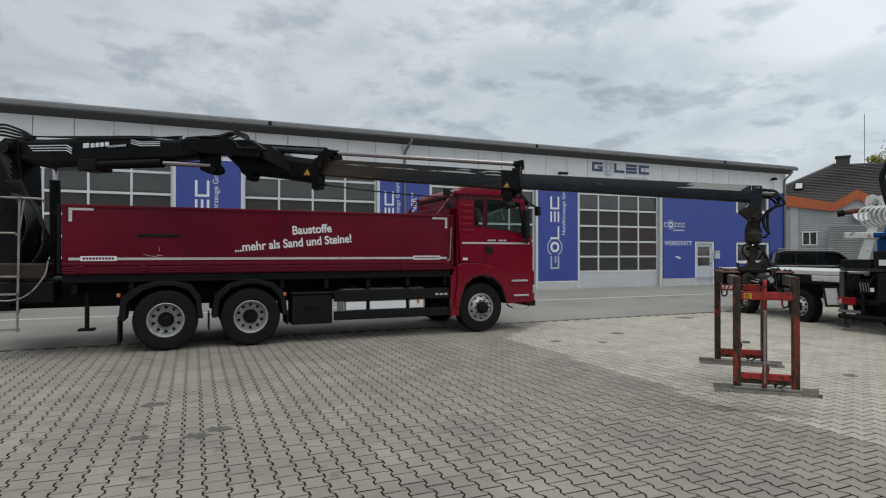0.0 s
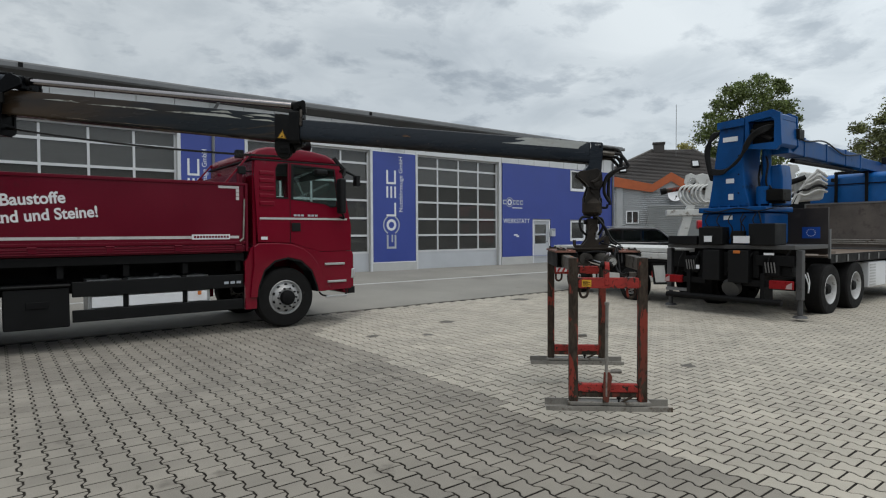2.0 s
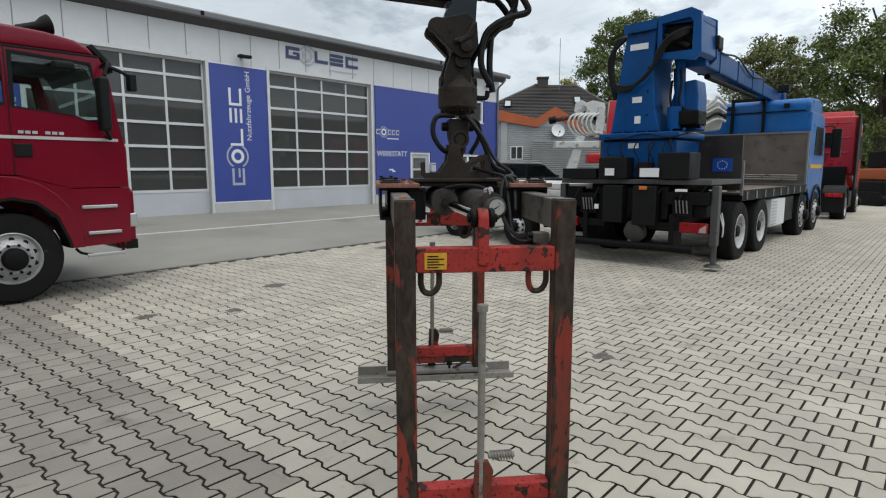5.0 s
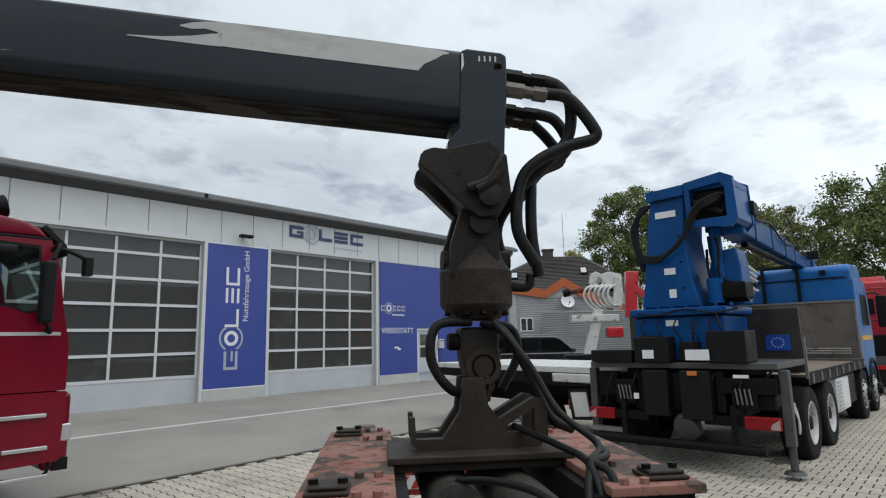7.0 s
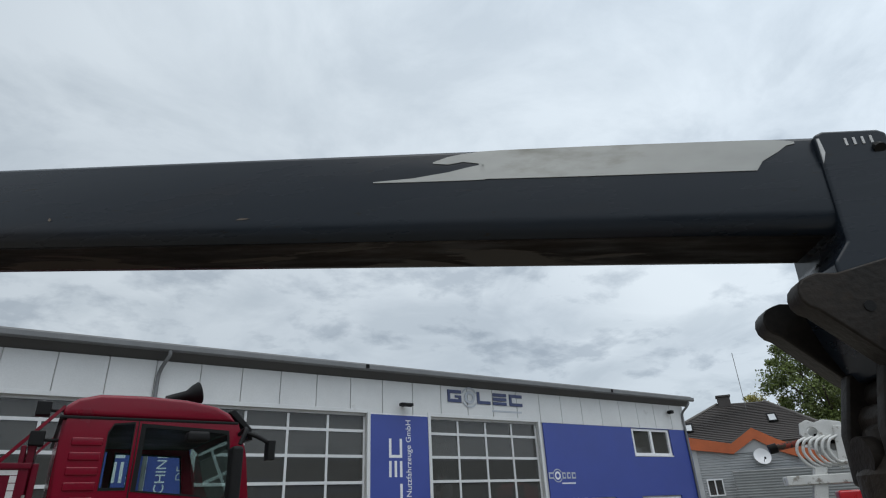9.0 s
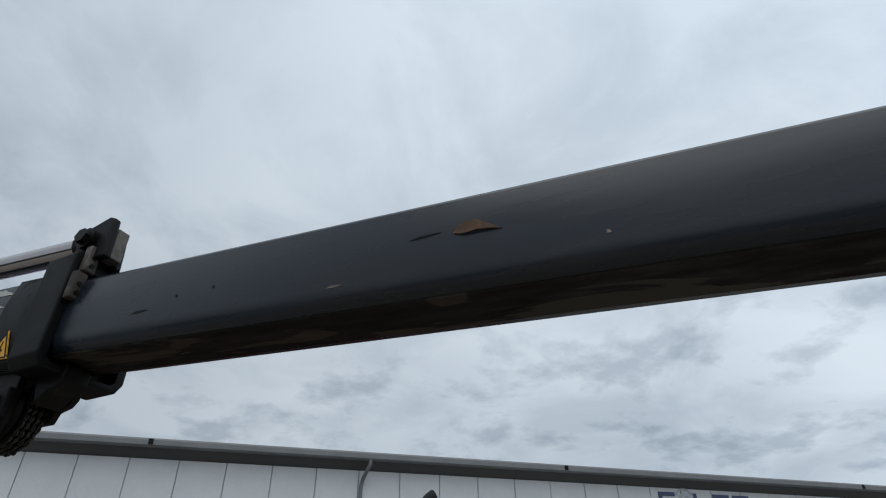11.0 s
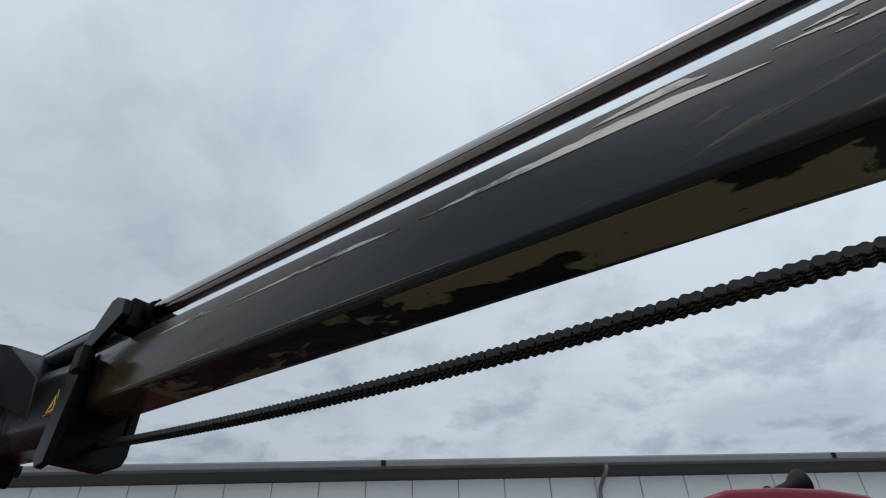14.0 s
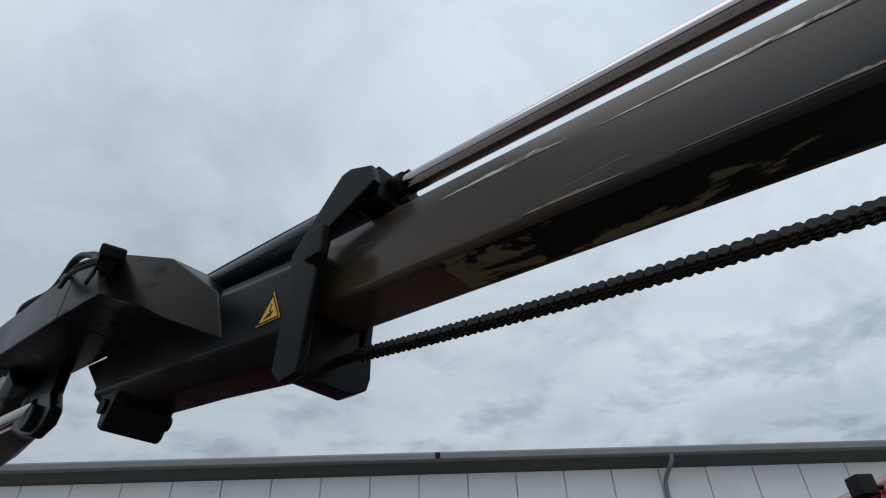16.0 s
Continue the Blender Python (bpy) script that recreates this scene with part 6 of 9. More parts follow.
g.tube([(CR - 0.1, -0.116, 2.17), (CR - 0.05, -0.122, 2.19), (CR - 0.02, -0.122, 2.235), (CR - 0.012, -0.118, 2.25), (CR - 0.03, -0.122, 2.20), (CR - 0.08, -0.122, 2.165)], 0.012, 8)
part("safety_latch", g, JAWSTEEL, tip, smooth=60)
g = Geo()
g.lathe([(0.004, 0.0), (0.02, 0.0), (0.03, 0.01), (0.03, 0.02), (0.004, 0.024)], (CR - 0.045, -0.103, 2.155), (0, -1, 0), 12)
part("pin_head", g, JAWSTEEL, tip)
g = Geo()
g.cyl((CR - 0.01, -0.1035, 2.495), (CR - 0.01, -0.097, 2.502), 0.010, n=10)
part("tip_hole", g, BLACKP, tip)
g = Geo()
g.cyl((CR - 0.12, -0.1045, 2.215), (CR - 0.12, -0.098, 2.215), 0.009, n=10)
part("tip_hole", g, BLACKP, tip)
MARK = surf("chalk_mark", (0.6, 0.6, 0.6), 0.8)
g = Geo()
for k in range(4):
    g.box(CR - 0.06 + k * 0.014, CR - 0.056 + k * 0.014, -0.1005, -0.098, 2.51, 2.525)
g.prism([S(0.104, 2.53), S(0.1, 2.53), S(0.098, 2.50), S(0.106, 2.48), S(0.104, 2.52)], -0.1005, -0.098)
part("scratch_marks", g, MARK, tip, "pale scratch marks", smooth=0)
for k, (z, y) in enumerate(((2.49, -0.063), (2.445, -0.081), (2.43, 0.018), (2.42, 0.063))):
    g = Geo()
    g.cyl((CR + 0.01, y, z), (CR + 0.06, y, z - 0.006), 0.02, n=6)
    g.cyl((CR + 0.06, y, z - 0.006), (CR + 0.085, y, z - 0.01), 0.016, n=10)
    g.cyl((CR + 0.085, y, z - 0.01), (CR + 0.12, y, z - 0.014), 0.019, n=6)
    part("hose_coupling", g, ARMSTEEL if k % 2 else STEEL, tip, "hose coupling")
PATHS = [
    [(0.14, -0.07, 2.516), (0.19, -0.07, 2.50), (0.225, -0.07, 2.45), (0.215, -0.06, 2.38), (0.14, -0.05, 2.31), (0.05, -0.03, 2.22), (0.0, 0.03, 2.10), (0.02, 0.06, 2.0)],
    [(0.14, -0.09, 2.471), (0.21, -0.1, 2.455), (0.275, -0.11, 2.40), (0.28, -0.11, 2.365), (0.2, -0.1, 2.345), (0.11, -0.09, 2.29), (0.045, -0.08, 2.2), (0.03, -0.08, 2.08), (0.075, -0.07, 1.99)],
    [(0.14, 0.02, 2.456), (0.21, 0.03, 2.44), (0.25, 0.03, 2.39), (0.2, 0.03, 2.34), (0.12, 0.0, 2.28), (0.085, -0.02, 2.18), (0.08, -0.03, 2.06), (0.095, -0.03, 1.96)],
    [(0.14, 0.07, 2.446), (0.2, 0.08, 2.42), (0.24, 0.08, 2.36), (0.16, 0.07, 2.30), (0.07, 0.06, 2.22), (0.0, 0.06, 2.14), (-0.03, 0.06, 2.05)],
]
for pth in PATHS:
    g = Geo()
    g.tube([(CR + (a * 0.845 if a > 0.1 else a), b * 0.9, c - (0.055 if 2.3 < c < 2.44 else 0.035 if c > 2.2 else 0.0)) for a, b, c in pth], 0.0155, 10)
    part("tip_hose", g, HOSE, tip, "black hydraulic hose", smooth=60)

# a dry leaf stuck to the side of the boom
LEAFDRY = surf("dry_brown_leaf", (0.16, 0.095, 0.06), 0.7, var=0.35, scale=40, dirt=(0.03, 0.02, 0.015), amount=0.35, dirt_scale=60)
g = Geo()
lf = [(0.0, 0.0), (0.012, 0.009), (0.03, 0.011), (0.05, 0.006), (0.07, -0.004), (0.088, -0.016), (0.07, -0.012), (0.045, -0.008), (0.02, -0.008)]
n = len(lf)
vs = [(CR - 1.868 + a, -0.0935 - 0.012 * math.sin(math.pi * a / 0.088) * (1 if z > 0 else 0.4), 2.562 + z) for a, z in lf] + [(CR - 1.868 + a, -0.0925 - 0.010 * math.sin(math.pi * a / 0.088) * (1 if z > 0 else 0.4), 2.562 + z) for a, z in lf]
g.add(vs, [list(range(n)), list(range(2 * n - 1, n - 1, -1))] + [(i, (i + 1) % n, n + (i + 1) % n, n + i) for i in range(n)])
solo("dry_leaf", g, LEAFDRY, "curled dry brown leaf stuck to the boom", "leaf", m=pose(-5.729, 14.589, 0, 0, 0, -41.12))
# small dark paint chips and scuffs along the outer extension
for s0, z0, w, h, mt in ((1.95, 0.035, 0.06, 0.004, STEEL), (1.83, 0.036, 0.006, 0.005, STEEL), (2.62, 0.085, 0.05, 0.005, STEEL), (2.5, 0.06, 0.008, 0.006, STEEL), (2.4, 0.055, 0.006, 0.006, STEEL), (2.12, 0.105, 0.035, 0.004, EDGEWEAR), (1.2, 0.1, 0.03, 0.003, EDGEWEAR), (1.62, 0.09, 0.008, 0.006, EDGEWEAR)):
    g = Geo()
    z = top3(s0) - z0 - 0.05
    g.prism([(CR - s0, z), (CR - s0 + w * 0.5, z - h * 0.4), (CR - s0 + w, z - h * 0.1), (CR - s0 + w * 0.8, z + h * 0.5), (CR - s0 + w * 0.3, z + h)], -0.0929, -0.0915)
    part("paint_chip", g, mt, beam3, smooth=0)

GREASY = surf("greasy_cast_steel", (0.027, 0.021, 0.0165), 0.55, var=0.35, scale=9, fine=70, bump=0.25, dirt=(0.045, 0.032, 0.022), amount=0.32, dirt_scale=11, spec=0.2)
# ---- rotator and stone clamp hanging from the boom tip ----
RX, RY = 3.431, 6.528
rot = thing("hydraulic_rotator", pose(3.485, 6.544, 1.61, 0, 0, -38) @ Matrix.Scale(0.875, 4), "dark greasy hydraulic rotator hanging from the boom tip", "rotator")
for y0 in (-0.075, 0.045):
    g = Geo()
    g.prism([(-0.05, 0.53), (0.05, 0.53), (0.06, 0.45), (0.056, 0.37), (0.04, 0.355), (0.02, 0.4), (-0.02, 0.4), (-0.05, 0.31), (-0.09, 0.33), (-0.085, 0.42)], y0, y0 + 0.03)
    part("suspension_link", g, JAWSTEEL, rot, bevel=0.006)
g = Geo()
g.cyl((0, -0.1, 0.48), (0, 0.1, 0.48), 0.035, n=16)
g.cyl((-0.1, 0, 0.375), (0.1, 0, 0.375), 0.035, n=16)
part("cross_pin", g, JAWSTEEL, rot)
g = Geo()
g.prism([(-0.052, 0.33), (0.052, 0.33), (0.06, 0.445), (0.045, 0.467), (-0.045, 0.467), (-0.06, 0.445)], -0.05, 0.05)
part("neck_block", g, GREASY, rot, bevel=0.006)
g = Geo()
g.lathe([(0.06, 0.43), (0.074, 0.42), (0.079, 0.39), (0.102, 0.352), (0.106, 0.345), (0.106, 0.249), (0.103, 0.243), (0.068, 0.208), (0.05, 0.204), (0.001, 0.204)], (0, 0, 0), (0, 0, 1), 32)
part("motor_body", g, GREASY, rot, "round dark motor body", smooth=18)
g = Geo()
for i in range(12):
    a = 2 * math.pi * i / 12
    g = Geo()
    g.cyl((0.088 * math.cos(a), 0.088 * math.sin(a), 0.218), (0.082 * math.cos(a), 0.082 * math.sin(a), 0.237), 0.010, n=6)
    part("bolt", g, STEEL, rot)
g = Geo()
g.prism([(-0.058, 0.185), (0.058, 0.185), (0.055, 0.1), (0.05, 0.075), (0.044, 0.06), (0.036, 0.0), (-0.036, 0.0), (-0.044, 0.06), (-0.05, 0.075), (-0.055, 0.1)], -0.042, 0.042)
shaft = part("lower_shaft", g, RUSTSTEEL, rot, "tapered rusty shaft", bevel=0.012)
g = Geo()
g.lathe([(0.001, 0.0), (0.022, 0.0), (0.025, 0.006), (0.025, 0.17), (0.022, 0.176), (0.001, 0.176)], (-0.088, 0, 0.145), (1, 0, 0), 16)
part("cross_pin", g, STEEL, shaft)
g = Geo()
g.tube([(-0.012, -0.05, -0.02), (-0.016, -0.056, 0.03), (0.0, -0.058, 0.05), (0.016, -0.056, 0.03), (0.012, -0.05, -0.02)], 0.008, 8)
part("shackle", g, RUSTSTEEL, shaft, smooth=60)
g = Geo()
g.cyl((0, -0.065, 0.075), (0, 0.065, 0.075), 0.028, n=16)
g.lathe([(0.035, -0.07), (0.05, -0.07), (0.05, -0.055), (0.035, -0.055)], (0.0, 0, 0.075), (0, 1, 0), 16, closed=True)
part("lower_pin", g, RUSTSTEEL, rot)
for pts in ([(0.1, -0.02, 0.3), (0.15, -0.03, 0.3), (0.16, -0.03, 0.335)], [(-0.03, -0.05, 0.2), (-0.13, -0.07, 0.19), (-0.15, -0.08, 0.1), (-0.1, -0.08, 0.02), (-0.03, -0.06, 0.0)],
            [(0.0, -0.05, 0.2), (0.06, -0.07, 0.17), (0.12, -0.09, 0.06), (0.17, -0.1, -0.06), (0.24, -0.09, -0.1)],
            [(0.03, 0.05, 0.2), (0.12, 0.06, 0.18), (0.14, 0.07, 0.1), (0.09, 0.08, 0.0)]):
    g = Geo()
    g.tube(pts, 0.0135, 10)
    part("rotator_hose", g, HOSE, rot, "black hose", smooth=60)

clamp = thing("stone_clamp", pose(RX, RY, 0.042, 0, 0, -42.07) @ Matrix.Scale(0.936, 4), "worn red steel stone clamp hanging from the crane", "clamp")
FY, BY = -0.88, 0.87
PX = 0.2925
# saddle on which the rotator sits
for y0 in (-0.07, 0.04):
    g = Geo()
    g.plate([(-0.026, 1.72), (0.026, 1.72), (0.034, 1.655), (0.06, 1.62), (0.15, 1.67), (0.172, 1.665), (0.182, 1.63), (0.182, 1.575), (0.16, 1.551), (-0.14, 1.551), (-0.158, 1.57), (-0.16, 1.63), (-0.148, 1.63), (-0.145, 1.578), (-0.08, 1.578), (-0.036, 1.64)],
            [[(0.075, 1.588), (0.15, 1.585), (0.15, 1.645), (0.08, 1.605)]], y0, y0 + 0.03)
    part("saddle_cheek", g, RUSTSTEEL, clamp, "dark steel saddle cheek", smooth=0)
# top frame: cross plate with end plates
g = Geo()
g.box(-0.2, 0.2, -0.12, 0.26, 1.513, 1.534)
part("centre_plate", g, RUSTSTEEL, clamp, "dark centre plate", bevel=0.003)
g = Geo()
g.box(-0.215, 0.225, -0.14, 0.12, 1.5345, 1.5508)
part("saddle_base", g, RUSTSTEEL, clamp, bevel=0.003)
for x0, x1 in ((-0.39, -0.201), (0.201, 0.39)):
    g = Geo()
    g.box(x0, x1, -0.42, 0.42, 1.515, 1.534)
    part("top_plate", g, PLATERED, clamp, "scuffed pale red top plate", bevel=0.003)
    for yy in (-0.35, 0.35):
        xx = (x0 + x1) / 2 - (0.035 if x0 < 0 else -0.035)
        g = Geo()
        g.box(xx - 0.042, xx + 0.042, yy - 0.042, yy + 0.042, 1.535, 1.543)
        g.box(xx - 0.035, xx + 0.038, yy - 0.03, yy + 0.033, 1.5435, 1.551)
        cb = part("clamp_block", g, RUSTSTEEL, clamp, bevel=0.003)
        for dx in (-0.028, 0.028):
            g = Geo()
            g.cyl((xx + dx, yy, 1.551), (xx + dx, yy, 1.56), 0.010, n=6)
            part("bolt", g, STEEL, cb)
    for yy in (-0.40, -0.24, 0.24, 0.4):
        for xx in (-0.235, -0.275):
            g = Geo()
            xb = xx if x0 < 0 else -xx
            g.cyl((xb, yy, 1.534), (xb, yy, 1.545), 0.010, n=6)
            part("bolt", g, PLATERED, clamp)
# black sliding tubes under the plates, open at both ends
for sg_ in (-1, 1):
    xa, xb = sorted((sg_ * 0.375, sg_ * 0.175))
    g = Geo()
    g.plate(rect(xa, xb, 1.375, 1.514), [rect(xa + 0.01, xb - 0.01, 1.385, 1.504)], -0.40, 0.40)
    tube_ = part("outer_tube", g, CHASSIS, clamp, "black sliding tube")
    for ya, yb in ((-0.395, -0.38), (0.38, 0.395)):
        g = Geo()
        fa, fb_ = sorted((sg_ * 0.1855, sg_ * 0.25))
        g.box(fa, fb_, ya, yb, 1.3855, 1.5035)
        part("tube_stop", g, CHASSIS, tube_)
# cylinders side by side
g = Geo()
g.cyl((-0.075, 0.48, 1.44), (-0.065, -0.2, 1.44), 0.064, n=28)
part("clamp_cylinder", g, DUSTY, clamp, "dark hydraulic cylinder", smooth=40)
g = Geo()
g.cyl((0.105, -0.455, 1.432), (0.075, 0.2, 1.44), 0.066, n=28)
part("clamp_cylinder", g, DUSTY, clamp, "dark hydraulic cylinder", smooth=40)
g = Geo()
g.cyl((-0.065, -0.19, 1.44), (-0.012, -0.83, 1.425), 0.021, n=18)
part("cylinder_rod", g, CHROME, clamp, "chromed rod", smooth=60)
g = Geo()
g.cyl((0.075, 0.19, 1.44), (0.02, 0.82, 1.425), 0.021, n=18)
part("cylinder_rod", g, CHROME, clamp, "chromed rod", smooth=60)
# gauge
ga = new("pressure_gauge")
ga.parent, ga.matrix_basis = clamp, pose(0.116, -0.49, 1.43)
tagged(ga, "round pressure gauge with white dial")
g = Geo()
g.lathe([(0.001, 0.03), (0.04, 0.03), (0.046, 0.02), (0.046, -0.03), (0.03, -0.04), (0.001, -0.04)], (0, 0, 0), (0.1, -1, 0.15), 28)
part("gauge_case", g, DUSTY, ga, smooth=40)
g = Geo()
g.lathe([(0.001, 0.034), (0.034, 0.034), (0.034, 0.031), (0.001, 0.031)], (0, 0, 0), (0.1, -1, 0.15), 28)
part("dial", g, surf("gauge_dial", (0.3, 0.3, 0.28), 0.4, dirt=(0.16, 0.15, 0.13), amount=0.3, dirt_scale=40), ga, "white dial")
g = Geo(pose(0.0, -0.036, 0.004, 8, 0, 0))
g.prism([(-0.014, -0.008), (-0.01, -0.012), (0.022, 0.016)], -0.001, 0.001)
part("needle", g, CHASSIS, ga, smooth=0)


def side_frame(Y, out):
    w = 0.0368
    for xx in (-PX, PX):
        g = Geo()
        g.box(xx - w, xx + w, Y - w, Y + w, 0.25, 1.485)
        part("post", g, POSTRED, clamp, "worn rusty-red square post", bevel=0.005)
        g = Geo()
        a, b = sorted((Y - out * (w + 0.002), out * 0.2))
        g.prism([(a, 1.375), (b, 1.388), (b, 1.50), (a, 1.487)] if out < 0 else [(a, 1.388), (b, 1.375), (b, 1.487), (a, 1.50)], xx - 0.036, xx + 0.036, "x")
        part("slide_arm", g, ARMSTEEL, clamp, "grey worn sliding arm", bevel=0.006)
        g = Geo()
        g.box(xx - w + 0.004, xx + w - 0.004, Y - w + 0.004, Y + w - 0.004, 1.4852, 1.4895)
        part("post_cap", g, ARMSTEEL, clamp, smooth=0)
    g = Geo()
    g.box(-PX + w + 0.001, PX - w - 0.001, Y - 0.033, Y + 0.033, 1.226, 1.316)
    bar = part("cross_bar", g, REDPART, clamp, "scuffed bright red cross bar", bevel=0.005)
    for xx in (-0.012,):
        g = Geo()
        g.prism([(Y - 0.042, 1.25), (Y + 0.034, 1.25), (Y + 0.038, 1.425), (Y + 0.025, 1.448), (Y + 0.0, 1.458), (Y - 0.026, 1.45), (Y - 0.04, 1.425)], xx - 0.02, xx + 0.02, "x")
        part("rod_lug", g, REDPART, bar, bevel=0.006)
    for xx in (-0.056, 0.010):
        g = Geo()
        g.lathe([(0.004, 0.0), (0.032, 0.0), (0.037, 0.005), (0.037, 0.017), (0.032, 0.022), (0.004, 0.022)], (xx, Y, 1.42), (1, 0, 0), 20)
        part("fork_plate", g, STEEL, bar)
    g = Geo()
    g.cyl((-0.066, Y, 1.42), (0.042, Y, 1.42), 0.016, n=14)
    part("rod_pin", g, STEEL, bar)
    for xx in (-0.2, 0.2):
        g = Geo()
        pts = [(xx - 0.035, Y, 1.24), (xx - 0.035, Y, 1.18), (xx - 0.02, Y, 1.15), (xx + 0.01, Y, 1.15), (xx + 0.03, Y, 1.18), (xx + 0.03, Y, 1.24)]
        g.tube(pts, 0.011, 8)
        part("lifting_eye", g, POSTRED, bar)
    g = Geo()
    g.box(-PX + w + 0.001, PX - w - 0.001, Y - 0.03, Y + 0.03, 0.33, 0.40)
    lb = part("lower_bar", g, REDPART, clamp, "scuffed red lower bar", bevel=0.006)
    g = Geo()
    g.box(-PX + w + 0.001, PX - w - 0.001, Y - 0.022, Y + 0.02, 0.285, 0.329)
    part("bar_flange", g, POSTRED, lb, bevel=0.004)
    g = Geo()
    g.cyl((-0.02, Y + out * 0.045, 0.30), (-0.015, Y + out * 0.045, 1.085), 0.014, n=12)
    rod = part("guide_rod", g, RAWSTEEL, clamp, "grey steel rod", smooth=60)
    g = Geo()
    g.cyl((-0.015, Y + out * 0.045, 1.0851), (-0.015, Y + out * 0.045, 1.11), 0.02, n=10)
    part("rod_head", g, RAWSTEEL, rod)
    g = Geo()
    g.prism([(-0.05, 0.25), (0.0, 0.25), (0.03, 0.47), (0.01, 0.51), (-0.04, 0.51), (-0.045, 0.4)], Y + out * 0.045 - 0.012, Y + out * 0.045 + 0.012)
    part("rod_guide", g, POSTRED, lb, bevel=0.004)
    g = Geo()
    g.cyl((0.02, Y, 0.505), (0.12, Y, 0.505), 0.012, n=10)
    sp = part("spring_pin", g, RAWSTEEL, lb)
    coil = [(0.03 + 0.0012 * k, Y + 0.018 * math.cos(k * 0.7), 0.505 + 0.018 * math.sin(k * 0.7)) for k in range(72)]
    g = Geo()
    g.tube(coil, 0.003, 5, 1)
    part("coil", g, RAWSTEEL, sp, smooth=60)
    # gripping rail, a flat channel
    g = Geo()
    g.prism([(Y - 0.075, 0.18), (Y + 0.075, 0.18), (Y + 0.075, 0.25), (Y + 0.065, 0.25), (Y + 0.065, 0.191), (Y - 0.065, 0.191), (Y - 0.065, 0.22), (Y - 0.075, 0.22)], -0.53, 0.53, "x")
    rl = part("gripping_rail", g, RAWSTEEL, clamp, "grey worn gripping rail", bevel=0.002)
    g = Geo()
    g.box(-0.34, 0.36, Y - 0.045, Y + 0.045, 0.22, 0.249)
    part("rail_shoe", g, RAWSTEEL, rl, bevel=0.004)
    g = Geo()
    g.lathe([(0.001, 0.0), (0.008, 0.0), (0.008, 0.025), (0.02, 0.027), (0.02, 0.045), (0.001, 0.046)], (0.09, Y - 0.03, 0.249), (0, 0, 1), 10)
    part("lock_knob", g, STEEL, rl)
    g = Geo()
    g.prism([(0.11, 0.255), (0.13, 0.25), (0.23, 0.305), (0.22, 0.315)], Y - 0.045, Y - 0.025)
    part("lock_lever", g, POSTRED, rl)
    return bar


fb = side_frame(FY, -1)
side_frame(BY, 1)
g = Geo()
g.box(-0.225, -0.145, FY - 0.0365, FY - 0.034, 1.24, 1.30)
sg = part("warning_plate", g, YELLOW, fb, "worn yellow warning plate", smooth=0)
g = Geo()
for k in range(5):
    g.box(-0.215, -0.175 + 0.02 * (k % 2), FY - 0.038, FY - 0.0366, 1.246 + k * 0.01, 1.25 + k * 0.01)
part("text_bars", g, CHASSIS, sg, smooth=0)
for pts in ([(0.10, -0.05, 1.60), (0.17, -0.2, 1.575), (0.2, -0.30, 1.557), (0.17, -0.38, 1.52), (0.15, -0.46, 1.43), (0.15, -0.58, 1.36), (0.165, -0.70, 1.335), (0.18, -0.79, 1.347)],
            [(0.3, -0.1, 1.55), (0.26, -0.25, 1.56), (0.2, -0.32, 1.557), (0.195, -0.37, 1.525), (0.19, -0.45, 1.42), (0.175, -0.57, 1.34), (0.175, -0.70, 1.322), (0.185, -0.79, 1.332)],
            [(0.2, -0.31, 1.56), (0.225, -0.36, 1.545), (0.222, -0.42, 1.48), (0.215, -0.46, 1.42)],
            [(-0.06, -0.18, 1.505), (0.0, -0.26, 1.52), (0.06, -0.34, 1.52), (0.09, -0.40, 1.51), (0.1, -0.43, 1.495)],
            [(0.06, -0.03, 1.86), (0.14, -0.05, 1.76), (0.2, -0.1, 1.64), (0.26, -0.2, 1.575), (0.2, -0.31, 1.56)]):
    g = Geo()
    g.tube(pts, 0.0085, 9)
    part("clamp_hose", g, HOSE, clamp, "black hose", smooth=60)
g = Geo()
g.tube([(0.09, -0.42, 1.50), (0.105, -0.44, 1.505), (0.105, -0.445, 1.485)], 0.015, 8)
part("hose_elbow", g, CHROME, clamp, "bright hose elbow")
g = Geo()
g.box(0.195, 0.2545, FY + 0.045, FY + 0.09, 1.32, 1.36)
vb = part("valve_block", g, ARMSTEEL, clamp, bevel=0.005)
g = Geo()
g.cyl((0.178, FY + 0.068, 1.348), (0.195, FY + 0.068, 1.348), 0.011, n=6)
part("valve_nut", g, STEEL, vb)
g = Geo()
g.cyl((0.178, FY + 0.068, 1.329), (0.195, FY + 0.068, 1.329), 0.011, n=6)
part("valve_nut", g, STEEL, vb)
g = Geo(pose(0, 0, 0))
g.prism([(-PX - 0.015, -0.78), (-PX + 0.012, -0.785), (-PX + 0.016, -0.768), (-PX - 0.012, -0.762)], 1.489, 1.4935, "z")
part("paint_mark", g, AMBER, clamp, "orange paint mark", smooth=0)
STRIPE_R = surf("red_warning_tape", (0.5, 0.03, 0.03), 0.5)
g = Geo()
g.box(-0.235, -0.06, BY - 0.0365, BY - 0.034, 1.25, 1.30)
wt = part("warning_tape", g, WHITE, clamp, "red and white striped tape", smooth=0)
for k in range(3):
    a = -0.23 + k * 0.055
    g = Geo()
    g.prism([(a, 1.252), (a + 0.025, 1.252), (a + 0.05, 1.298), (a + 0.025, 1.298)], BY - 0.0375, BY - 0.0366)
    part("red_stripe", g, STRIPE_R, wt, smooth=0)

